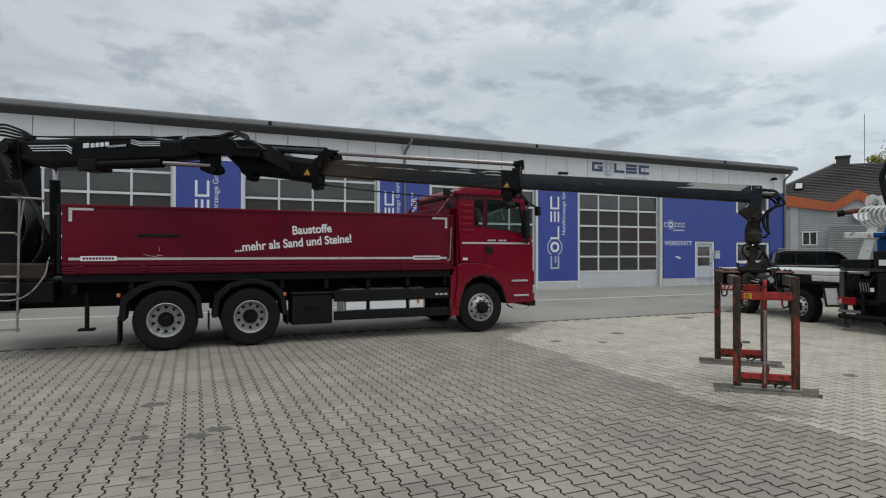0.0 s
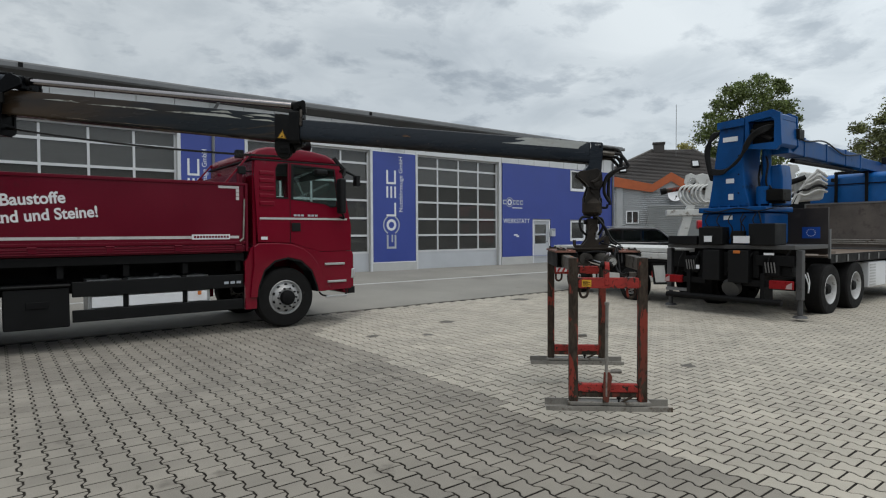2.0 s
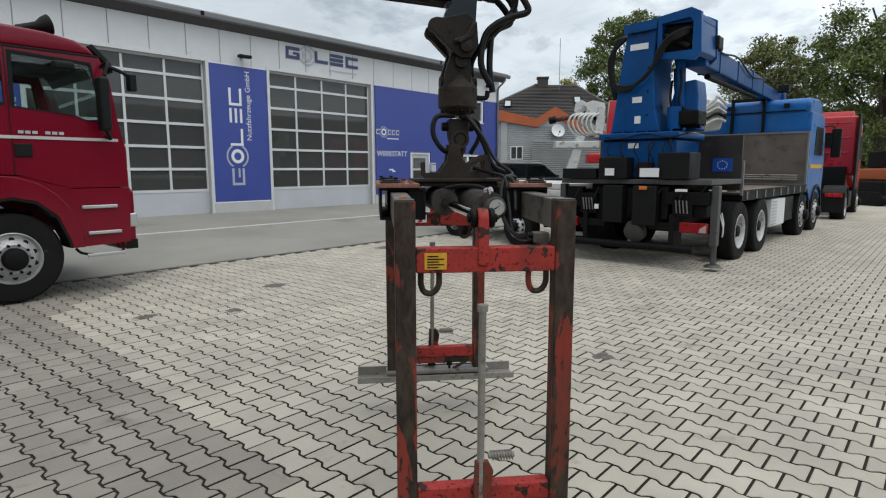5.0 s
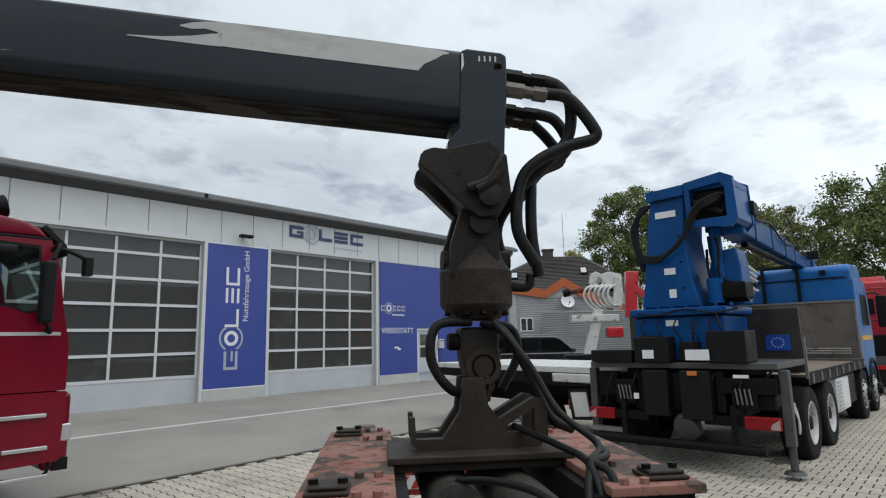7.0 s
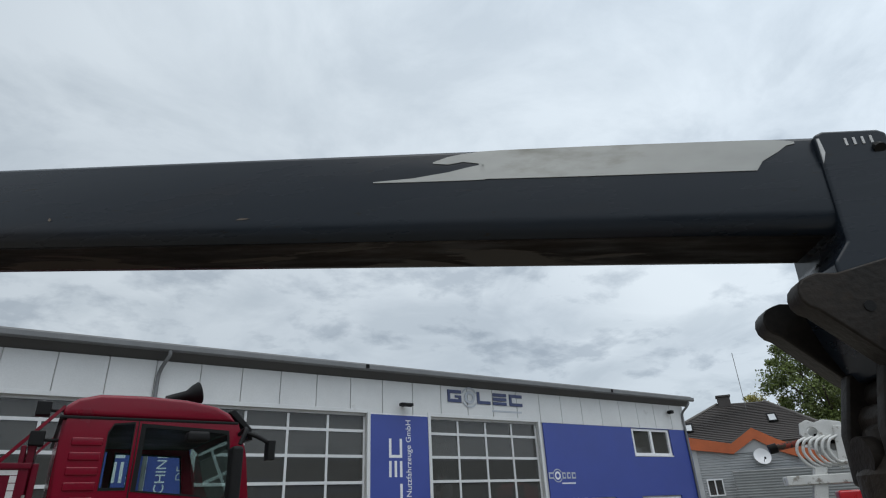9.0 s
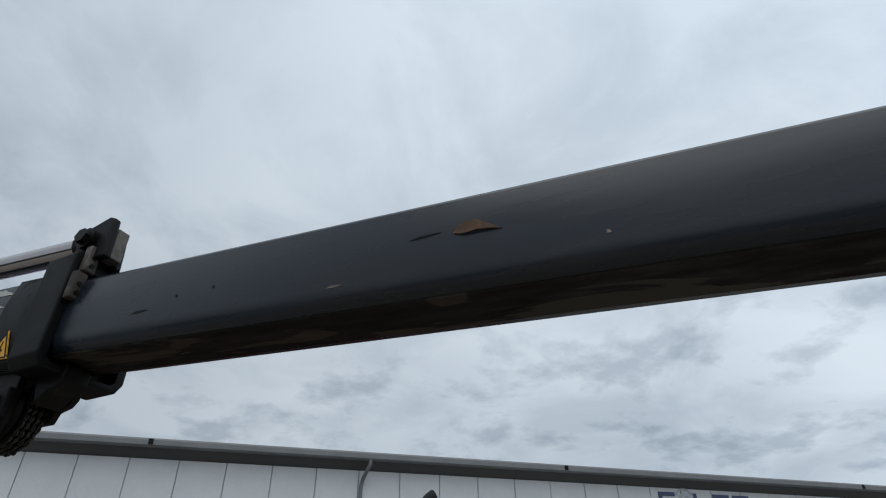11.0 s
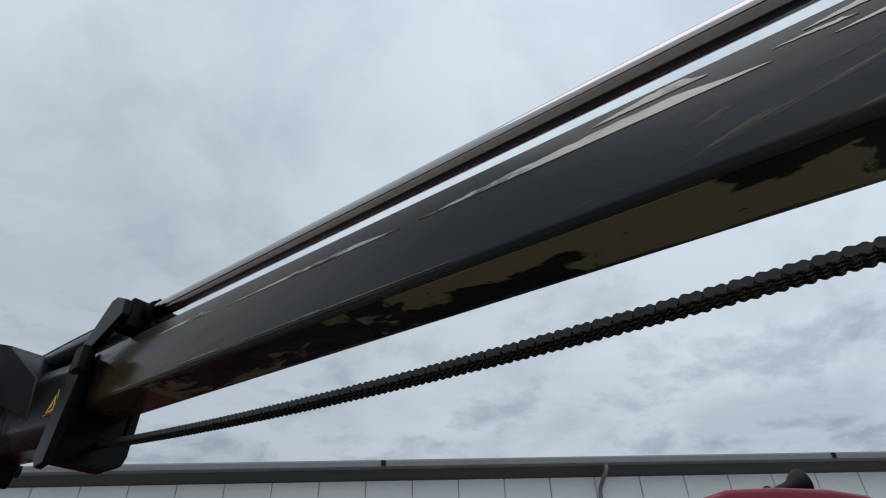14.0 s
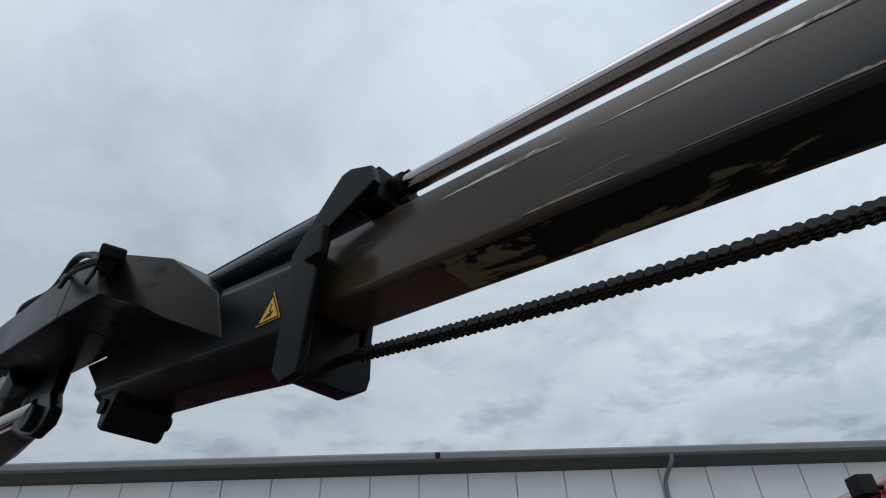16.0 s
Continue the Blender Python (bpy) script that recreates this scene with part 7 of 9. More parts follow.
# ---- blue crane lorry parked with its tail to the yard ----
BLUEP = surf("blue_crane_paint", (0.002, 0.062, 0.22), 0.34, var=0.2, scale=2, bump=0.02, coat=0.05, dirt=(0.012, 0.03, 0.08), amount=0.24, dirt_scale=2.2, dirt_rough=0.6, spec=0.16)
# a brighter blue than the crane's, for the cab and its roof
CABBLUE = surf("bright_blue_cab_paint", (0.008, 0.115, 0.37), 0.36, var=0.15, scale=2, bump=0.01, coat=0.1, dirt=(0.02, 0.075, 0.2), amount=0.25, dirt_scale=2, spec=0.3)
PLY = surf("brown_phenolic_board", (0.03, 0.0235, 0.021), 0.5, var=0.3, scale=3, dirt=(0.055, 0.045, 0.039), amount=0.3, dirt_scale=2.5)
PLYLIGHT = surf("grey_worn_board", (0.115, 0.097, 0.086), 0.6, var=0.25, scale=2, dirt=(0.085, 0.07, 0.062), amount=0.4, dirt_scale=3)
WOODDECK = surf("worn_timber_deck", (0.17, 0.13, 0.10), 0.7, var=0.2, scale=4, stretch=(0.3, 3, 1))
GREYM = surf("galvanised_grey", (0.19, 0.19, 0.19), 0.5, metal=0.3, var=0.15, scale=5)
DECKGREY = surf("dark_chequer_steel", (0.075, 0.075, 0.075), 0.5, metal=0.2, var=0.2, scale=5)
LEGGREY = surf("dark_grey_leg_paint", (0.06, 0.06, 0.062), 0.5, var=0.2, scale=5, dirt=(0.02, 0.02, 0.02), amount=0.3)
WHITERIM = surf("white_rim_paint", (0.5, 0.5, 0.5), 0.45, var=0.12, scale=8, dirt=(0.25, 0.24, 0.22), amount=0.3, dirt_scale=9)
TAILRED = surf("dark_red_lamp_lens", (0.24, 0.004, 0.007), 0.3, var=0.15, scale=12, spec=0.3)
TAILPALE = surf("pale_lamp_lens", (0.42, 0.3, 0.3), 0.4, var=0.15, scale=12)
EUBLUE = surf("blue_plate", (0.01, 0.07, 0.36), 0.4)

bt = thing("blue_crane_lorry", pose(10.386, 8.684, -0.03, 0, 0, -0.76) @ Matrix.Scale(0.976, 4), "blue four-axle flatbed lorry with a folded blue loader crane", "lorry")
g = Geo()
g.box(0.1, 9.0, -0.45, -0.36, 0.75, 1.05)
g.box(0.1, 9.0, 0.36, 0.45, 0.75, 1.05)
for xx in (0.3, 1.2, 2.5, 4.2, 6.0, 7.6):
    g.box(xx, xx + 0.15, -0.355, 0.355, 0.78, 1.02)
for xx in (1.78, 3.16, 6.91, 8.49):
    g.cyl((xx, -1.0, 0.52), (xx, 1.0, 0.52), 0.09)
part("chassis", g, CHASSIS, bt, bevel=0.01)
for xx in (1.78, 3.16):
    wheel(bt, xx, -1.27, 0.53, 0.34, deep=True, rim=WHITERIM)
    wheel(bt, xx, 1.27, 0.53, 0.34, out=1, deep=False, rim=WHITERIM)
for xx in (6.91, 8.49):
    wheel(bt, xx, -1.25, 0.53, 0.32)
    wheel(bt, xx, 1.25, 0.53, 0.32, out=1)
# load deck with timber planks, steel edge
g = Geo()
g.box(1.7, 7.1, -1.27, 1.27, 1.06, 1.16)
part("deck_frame", g, CHASSIS, bt, bevel=0.01)
for i in range(14):
    g = Geo()
    y0 = -1.22 + i * 0.175
    g.box(1.72, 7.08, y0, y0 + 0.168, 1.165, 1.20)
    part("deck_plank", g, WOODDECK, bt, smooth=0)
for yy in (-1.285, 1.255):
    g = Geo()
    g.box(1.7, 7.12, yy, yy + 0.03, 1.05, 1.235)
    part("deck_edge", g, CHASSIS, bt, bevel=0.006)
for i in range(9):
    g = Geo()
    xx = 1.95 + i * 0.62
    g.box(xx, xx + 0.07, -1.30, -1.287, 1.07, 1.21)
    part("stake_pocket", g, GREYM, bt)
g = Geo()
g.box(7.06, 7.12, -1.24, 1.24, 1.21, 2.46)
part("headboard", g, PLYLIGHT, bt, "grey worn headboard")
g = Geo()
g.plate(rect(-1.27, 1.27, 1.21, 2.5), [rect(-1.23, 1.23, 1.25, 2.46)], 7.04, 7.13, "x")
part("headboard_frame", g, GREYM, bt, smooth=0)
for k in range(3):
    g = Geo()
    g.cyl((6.9, -1.1, 1.35 + 0.05 * k), (6.95, 1.1, 1.37 + 0.05 * k), 0.02, n=8)
    part("lashing_bar", g, RAWSTEEL, bt)
g = Geo()
g.box(1.6, 1.66, -1.27, -0.45, 1.24, 2.18)
bh = part("bulkhead", g, PLY, bt, "dark brown bulkhead board", bevel=0.004)
g = Geo()
g.box(1.61, 1.655, -1.31, -1.275, 1.15, 1.75)
part("bulkhead_post", g, GREYM, bt)
g = Geo()
g.box(1.588, 1.598, -1.13, -0.80, 1.56, 1.79)
eu = part("plate_sign", g, EUBLUE, bh, "blue plate with a ring of dots", smooth=0)
g = Geo()
for i in range(12):
    a = 2 * math.pi * i / 12
    yy, zz = -0.965 + 0.08 * math.cos(a), 1.675 + 0.07 * math.sin(a)
    g.cyl((1.582, yy, zz), (1.587, yy, zz), 0.009, n=6)
part("dots", g, WHITE, eu)
g = Geo()
g.box(1.3, 1.36, 0.3, 1.2, 1.24, 2.15)
part("bulkhead", g, PLY, bt, bevel=0.004)
g = Geo()
g.box(2.0, 2.5, -1.1, -0.95, 1.2, 1.28)
part("timber_block", g, WOODDECK, bt, bevel=0.006)
# side tanks, mudguards
g = Geo()
g.box(4.05, 5.2, -1.24, -0.62, 0.42, 1.0)
st = part("side_tank", g, WHITE, bt, "ribbed white side panel", bevel=0.03)
for k in range(8):
    g = Geo()
    g.box(4.08, 4.45, -1.25, -1.242, 0.46 + k * 0.065, 0.495 + k * 0.065)
    part("tank_rib", g, TANK, st)
g = Geo()
g.box(5.25, 6.2, -1.2, -0.6, 0.45, 1.0)
part("battery_box", g, BLACKP, bt, bevel=0.02)
for cx in (6.91, 8.49):
    g = Geo()
    ou = arc(cx, 0.55, 0.66, 0, 180, 12)
    g.prism(ou + [(cx + 0.6 * math.cos(radians(180 - a)), 0.55 + 0.6 * math.sin(radians(180 - a))) for a in range(0, 181, 15)], -1.28, -0.7)
    part("mudguard", g, BLACKP, bt, bevel=0.0)
# cab from behind
bc = new("cab")
bc.parent = bt
tagged(bc, "blue cab with high roof seen from behind")
g = Geo()
g.prism([(7.32, 0.8), (9.2, 0.8), (9.32, 1.6), (9.2, 2.6), (8.9, 3.0), (7.32, 3.0)], -1.24, 1.24)
part("cab_body", g, CABBLUE, bc, bevel=0.05, seg=3)
g = Geo()
g.prism([(7.3, 2.95), (8.85, 2.95), (8.7, 3.28), (8.4, 3.36), (7.45, 3.32), (7.3, 3.22)], -1.2, 1.2)
part("roof_deflector", g, CABBLUE, bc, bevel=0.07, seg=3)
g = Geo()
g.box(7.29, 7.33, -1.1, 1.1, 3.0, 3.03)
part("roof_seam", g, CHASSIS, bc)
g = Geo()
g.plate([(0.56, 2.0), (0.56, 3.37), (-0.24, 3.37), (-0.24, 2.0)], [rect(-0.17, 0.49, 2.1, 3.29)], 7.17, 7.24, "x")
part("rear_frame", g, CHASSIS, bc, "dark frame behind the cab", bevel=0.01)
for yy in (-0.75, 0.55):
    g = Geo()
    g.box(7.24, 7.32, yy, yy + 0.12, 3.1, 3.2)
    part("work_lamp", g, BLACKP, bc)
g = Geo()
g.box(7.5, 9.0, -1.252, -1.241, 1.62, 1.72)
part("stripe", g, YELLOW, bc)
g = Geo()
g.prism([(7.9, 1.95), (8.95, 1.95), (8.85, 2.65), (7.95, 2.65)], -1.25, -1.241)
part("side_window", g, CHASSIS, bc, "dark side window")
g = Geo()
g.box(9.05, 9.2, -1.62, -1.4, 1.9, 2.65)
part("wing_mirror", g, BLACKP, bc, bevel=0.03)
g = Geo()
g.tube([(9.0, -1.24, 2.7), (9.1, -1.4, 2.72), (9.12, -1.5, 2.6)], 0.02, 8)
part("mirror_arm", g, BLACKP, bc)
# rear crane carrier: deck, boxes, lamps, bumper, stabiliser legs
g = Geo()
g.box(0.0, 1.55, -1.3, 1.27, 1.36, 1.44)
part("crane_deck", g, DECKGREY, bt, "grey crane platform", bevel=0.008)
g = Geo()
g.box(0.25, 1.5, -0.8, 0.8, 0.72, 1.355)
g.box(0.3, 0.75, -1.15, 1.15, 0.85, 1.25)
part("subframe", g, CHASSIS, bt, bevel=0.015)
g = Geo()
g.cyl((-0.05, -1.1, 0.36), (-0.05, 1.25, 0.36), 0.06, n=14)
part("underrun_bar", g, CHASSIS, bt)
for yy in (-0.75, 0.75):
    g = Geo()
    g.box(-0.06, 0.3, yy - 0.04, yy + 0.04, 0.32, 0.9)
    part("underrun_bracket", g, CHASSIS, bt)
for y0, y1 in ((-1.29, -0.87), (0.9, 1.3)):
    g = Geo()
    g.box(-0.06, 0.02, y0, y1, 0.62, 0.78)
    tl = part("tail_lamp", g, TAILRED, bt, "red tail lamp", bevel=0.015)
    g = Geo()
    a, b = (y0 + 0.01, y0 + 0.1) if y0 < 0 else (y1 - 0.11, y1 - 0.01)
    g.prism([(a, 0.635), (b + 0.02, 0.635), (b, 0.70), (a, 0.76)], -0.066, -0.0605, "x")
    part("lamp_reflector", g, TAILPALE, tl, smooth=0)
    g = Geo()
    a, b = (y1 + 0.005, y1 + 0.5) if y0 < 0 else (y0 - 0.5, y0 - 0.005)
    g.box(-0.03, 0.03, a, b, 0.64, 0.76)
    part("lamp_bar", g, CHASSIS, bt)
g = Geo()
g.box(-0.03, 0.1, 0.75, 1.3, 0.44, 0.5)
part("plate_bar", g, GREYM, bt)
for y0, y1, z0, z1 in ((0.05, 0.4, 0.72, 1.34), (-0.52, -0.12, 0.70, 1.34)):
    g = Geo()
    g.box(-0.14, 0.2, y0, y1, z0, z1)
    part("valve_cover", g, BLACKP, bt, "dark valve cover", bevel=0.02)
for y0 in (-0.98, 0.62):
    g = Geo()
    for k in range(4):
        g.cyl((-0.04, y0 + 0.055 * k, 0.92), (-0.08, y0 + 0.055 * k + 0.01, 1.12), 0.012, n=6)
    part("control_levers", g, GREYM, bt)
    g = Geo()
    g.box(-0.02, 0.2, y0 - 0.06, y0 + 0.25, 0.85, 1.2)
    part("control_valve", g, CHASSIS, bt, bevel=0.02)
g = Geo()
g.lathe([(0.001, 0), (0.16, 0.0), (0.19, 0.06), (0.17, 0.16), (0.001, 0.16)], (0.12, -0.12, 0.62), (-0.9, 0, -0.4), 20)
part("exhaust_bowl", g, DECKGREY, bt)
g = Geo()
g.box(-0.17, -0.1405, -0.37, -0.24, 1.275, 1.335)
part("amber_lamp", g, AMBER, bt, "amber lamp", bevel=0.01)
for y0, y1, z0, z1, mt in ((0.2, 0.36, 1.50, 1.62, WHITE), (-0.55, -0.24, 1.48, 1.62, WHITE), (-1.0, -0.82, 1.26, 1.30, WHITE), (0.46, 0.53, 0.94, 1.02, WHITE)):
    g = Geo()
    g.box(-0.16, -0.145, y0, y1, z0, z1)
    part("small_plate", g, mt, bt, "small white plate", smooth=0)
# stabiliser legs
for yy in (-1.33, 1.3):
    g = Geo()
    g.box(0.1, 0.24, yy - 0.055, yy + 0.055, 0.42, 1.35)
    lg = part("stabiliser_leg", g, LEGGREY, bt, "grey stabiliser leg", bevel=0.012)
    g = Geo()
    g.cyl((0.18, yy, 0.1), (0.18, yy, 0.5), 0.045, n=14)
    g.cyl((0.18, yy, 0.09), (0.18, yy, 0.13), 0.13, 0.1, n=18)
    part("foot", g, LEGGREY, lg)
g = Geo()
g.box(-0.02, 0.5, -1.27, -0.6, 1.05, 1.25)
g.prism([(-1.26, 1.355), (-1.22, 1.355), (-1.0, 1.06), (-1.06, 1.06)], -0.02, 0.0, "x")
part("stabiliser_beam", g, CHASSIS, bt, bevel=0.01)
g = Geo()
g.box(-0.1, 0.4, -0.99, -0.5, 1.445, 1.86)
part("tool_box", g, BLACKP, bt, "black tool box", bevel=0.015)
g = Geo()
g.box(-0.12, 0.25, 0.0, 0.5, 1.445, 1.80)
part("control_box", g, BLACKP, bt, bevel=0.015)
g = Geo()
g.box(-0.1, 0.5, 0.55, 1.2, 1.445, 1.62)
part("hose_tray", g, BLACKP, bt, bevel=0.01)
g = Geo()
g.tube([(0.3, -1.36, 0.9), (0.35, -1.4, 0.7), (0.4, -1.38, 0.55), (0.5, -1.36, 0.75), (0.45, -1.34, 0.92)], 0.012, 6)
part("air_hose", g, WHITE, bt, "pale looped air hose")
# blue crane: base, slewing flange, column, arm, folded boom
bcr = new("folded_crane")
bcr.parent, bcr.matrix_basis = bt, Matrix.Translation((0, 0, 0.143)) @ Matrix.Diagonal((1, 1, 0.935, 1))
tagged(bcr, "folded blue loader crane")
g = Geo()
g.box(0.15, 1.25, -0.68, 0.6, 1.395, 2.08)
part("crane_base", g, BLUEP, bcr, bevel=0.05)
g = Geo()
g.box(0.08, 1.3, -0.74, 0.62, 2.085, 2.2)
part("slew_flange", g, BLUEP, bcr, bevel=0.02)
for k in range(4):
    g = Geo()
    yy = -0.65 + k * 0.34
    g.cyl((0.1, yy, 1.56), (0.1, yy, 1.68), 0.05, n=10)
    part("base_bolt", g, CHASSIS, bcr)
g = Geo()
g.prism([(-0.40, 2.205), (0.46, 2.205), (0.40, 2.6), (0.33, 3.2), (0.25, 3.75), (0.22, 4.05), (-0.30, 4.08), (-0.24, 3.3), (-0.3, 2.6)], 0.18, 0.95, "x")
part("column", g, BLUEP, bcr, "blue crane column", bevel=0.03)
g = Geo()
g.plate([(-0.31, 4.08), (0.24, 4.05), (0.24, 3.9), (-0.3, 3.92)], [], 0.1, 0.17, "x")
part("column_cap", g, BLUEP, bcr)
g = Geo()
g.plate([(-0.31, 4.10), (-0.82, 4.17), (-0.97, 4.08), (-1.0, 3.45), (-0.9, 3.34), (-0.32, 3.42)], [[(-0.38, 3.98), (-0.80, 4.02), (-0.86, 3.95), (-0.86, 3.5), (-0.40, 3.5)]], 0.12, 0.2, "x")
part("head_plate", g, BLUEP, bcr, "blue crane head plate", smooth=0)
g = Geo()
g.plate([(-0.31, 4.10), (-0.82, 4.17), (-0.97, 4.08), (-1.0, 3.45), (-0.9, 3.34), (-0.32, 3.42)], [], 0.85, 0.9, "x")
g.prism([(-0.32, 4.06), (-0.82, 4.13), (-0.96, 4.05), (-0.96, 3.95), (-0.32, 3.98)], 0.205, 0.845, "x")
g.prism([(-0.90, 3.95), (-0.96, 3.95), (-0.985, 3.46), (-0.92, 3.40)], 0.205, 0.845, "x")
part("head_shell", g, BLUEP, bcr, bevel=0.01)
g = Geo()
g.box(0.25, 0.8, -0.85, -0.4, 3.5, 3.95)
g.cyl((0.2, -0.8, 3.55), (0.2, -0.4, 3.8), 0.06, n=10)
part("head_mechanism", g, STEEL, bcr, bevel=0.03)
for k in range(5):
    g = Geo()
    b = 0.026 * k
    g.tube([(0.22 + b, -0.9, 3.86 + b * 0.4), (0.12, -0.7, 3.84 - b), (0.05 + b * 0.4, -0.5, 3.72 - b * 0.8), (0.03 + b * 0.3, -0.36, 3.5 - b), (0.04, -0.3 + b, 3.28 - b), (0.05, -0.12 + b, 3.08 - b * 0.6), (0.08, 0.12, 3.0 - b * 0.7), (0.14, 0.36, 3.05 - b)], 0.024, 8)
    part("crane_hose", g, HOSE, bcr, smooth=60)
for k in range(4):
    g = Geo()
    g.tube([(0.2, 0.24, 3.85), (0.2, 0.40 + 0.02 * k, 3.8 - 0.05 * k), (0.22, 0.48 + 0.02 * k, 3.4), (0.22, 0.42, 3.0 - 0.05 * k), (0.25, 0.38, 2.9)], 0.033, 7)
    part("side_hose", g, HOSE, bcr)
g = Geo()
g.prism([(-0.86, 2.22), (-0.42, 2.22), (-0.42, 2.7), (-0.5, 3.05), (-0.82, 3.08), (-0.86, 2.8)], 0.5, 0.95, "x")
part("lower_arm", g, BLUEP, bcr, bevel=0.04)
g = Geo()
g.cyl((0.5, -0.6, 2.4), (0.52, -0.55, 3.4), 0.08, n=16)
part("lift_cylinder", g, BLUEP, bcr)
g = Geo()
g.box(0.3, 0.7, -0.95, -0.5, 2.3, 2.55)
part("cylinder_block", g, STEEL, bcr, bevel=0.03)
# boom folded forward over the cab
bd = Vector((8.9, 0.75, 0.1)).normalized()
b0 = Vector((0.6, -0.75, 3.5))
BM = Matrix.Translation(b0) @ bd.to_track_quat("X", "Z").to_matrix().to_4x4()
g = Geo(BM)
g.box(0.0, 5.4, -0.17, 0.17, -0.2, 0.2)
part("boom", g, BLUEP, bcr, "blue folded boom", bevel=0.03)
g = Geo(BM)
g.box(5.4, 8.5, -0.13, 0.13, -0.16, 0.15)
part("boom_extension", g, BLUEP, bcr, bevel=0.02)
g = Geo(BM)
g.box(8.45, 8.9, -0.2, 0.2, -0.18, 0.2)
part("boom_end", g, BLUEP, bcr, bevel=0.06)
g = Geo(BM)
g.cyl((0.6, -0.05, -0.3), (5.0, -0.05, -0.25), 0.05, n=14)
part("boom_cylinder", g, STEEL, bcr)
for a in ((0.2, 0.5, -0.3, -0.18, 0.1, 0.32), (7.6, 7.9, -0.4, -0.14, 0.1, 0.3)):
    g = Geo(BM)
    g.box(*a)
    part("boom_lamp", g, BLACKP, bcr, bevel=0.02)
for k, a in enumerate((0.9, 2.4, 3.9, 5.2)):
    g = Geo(BM)
    g.box(a, a + 0.08, -0.185, 0.185, -0.21, 0.212)
    part("boom_band", g, BLUEP, bcr, bevel=0.008)
g = Geo(BM)
g.tube([(0.1, -0.18, 0.25), (0.8, -0.22, 0.12), (2.2, -0.2, 0.24), (3.6, -0.21, 0.05), (5.3, -0.2, 0.2)], 0.018, 7)
part("boom_hose", g, HOSE, bcr)
for y0, z0, w, h in ((0.0, 3.62, 0.30, 0.1), (0.0, 2.72, 0.16, 0.1), (-0.02, 2.36, 0.1, 0.13), (0.02, 1.93, 0.18, 0.09)):
    g = Geo()
    g.box(0.166 if z0 > 2.1 else 0.14, 0.178 if z0 > 2.1 else 0.149, y0 - w / 2, y0 + w / 2, z0, z0 + h)
    part("small_plate", g, WHITE, bcr, "small white plate", smooth=0)
# flange bolts and hoses round the slewing base
for k in range(7):
    g = Geo()
    yy = -0.8 + k * 0.2
    g.cyl((0.13, yy, 2.2), (0.13, yy, 2.245), 0.022, n=6)
    part("flange_bolt", g, BLUEP, bcr)
for pts in ([(0.05, -0.9, 2.15), (0.02, -0.6, 2.1), (0.06, -0.2, 2.17), (0.05, 0.2, 2.1), (0.08, 0.5, 2.14)], [(0.1, -0.6, 2.1), (0.05, -0.66, 1.9), (0.1, -0.7, 1.6)],
            [(0.1, -0.35, 2.0), (0.04, -0.3, 1.85), (0.08, -0.28, 1.68)]):
    g = Geo()
    g.tube(pts, 0.013, 6)
    part("base_hose", g, HOSE, bcr)
# dark clutter of the tail: brackets, cables, boxes
for y0, y1, z0, z1, dx in ((-0.1, 0.04, 0.8, 1.3, 0.02), (0.42, 0.6, 0.75, 1.3, 0.05), (-0.66, -0.54, 0.8, 1.33, 0.0), (0.9, 1.2, 0.95, 1.3, 0.1), (-1.22, -1.0, 0.85, 1.04, 0.06)):
    g = Geo()
    g.box(dx, 0.24, y0, y1, z0, z1)
    part("tail_bracket", g, CHASSIS, bt, bevel=0.012)
for k in range(6):
    g = Geo()
    yy = -0.9 + 0.36 * k
    g.tube([(0.0, yy, 1.3), (-0.06, yy + 0.05, 1.12), (-0.02, yy + 0.12, 0.9), (0.05, yy + 0.2, 0.8)], 0.014, 6)
    part("tail_hose", g, HOSE, bt)
for y0, y1, z0, z1, x0 in ((-0.32, -0.08, 1.46, 1.72, 0.06), (0.18, 0.46, 1.5, 1.82, 0.0)):
    g = Geo()
    g.box(x0, 0.2, y0, y1, z0, z1)
    part("valve_box", g, BLACKP, bt, bevel=0.015)
for k in range(5):
    g = Geo()
    yy = -0.55 + 0.24 * k
    g.tube([(0.1, yy, 2.06), (0.04, yy + 0.03, 1.9), (0.07, yy - 0.04, 1.72), (0.05, yy + 0.02, 1.5)], 0.011, 6)
    part("foot_hose", g, HOSE, bcr)
for z in (2.5, 2.9, 3.3):
    g = Geo()
    g.cyl((0.172, -0.17, z), (0.18, -0.17, z), 0.018, n=8)
    part("grease_plug", g, CHASSIS, bcr)
for pts in ([(0.5, -0.5, 3.4), (0.42, -0.62, 3.1), (0.4, -0.6, 2.7), (0.5, -0.7, 2.4)], [(0.55, -0.45, 3.3), (0.5, -0.5, 2.9), (0.46, -0.66, 2.6), (0.5, -0.8, 2.35)], [(0.6, -0.4, 3.1), (0.4, -0.46, 2.8), (0.42, -0.5, 2.45)]):
    g = Geo()
    g.tube(pts, 0.02, 7)
    part("column_hose", g, HOSE, bcr, smooth=60)
g = Geo()
g.prism([(-0.95, 2.25), (-0.45, 2.25), (-0.5, 2.6), (-0.9, 2.55)], 0.42, 0.48, "x")
part("dark_bracket", g, STEEL, bcr, bevel=0.01)
g = Geo()
g.cyl((0.35, -0.55, 2.25), (0.35, -0.55, 2.62), 0.11, n=18)
part("slew_motor", g, BLUEP, bcr, smooth=40)

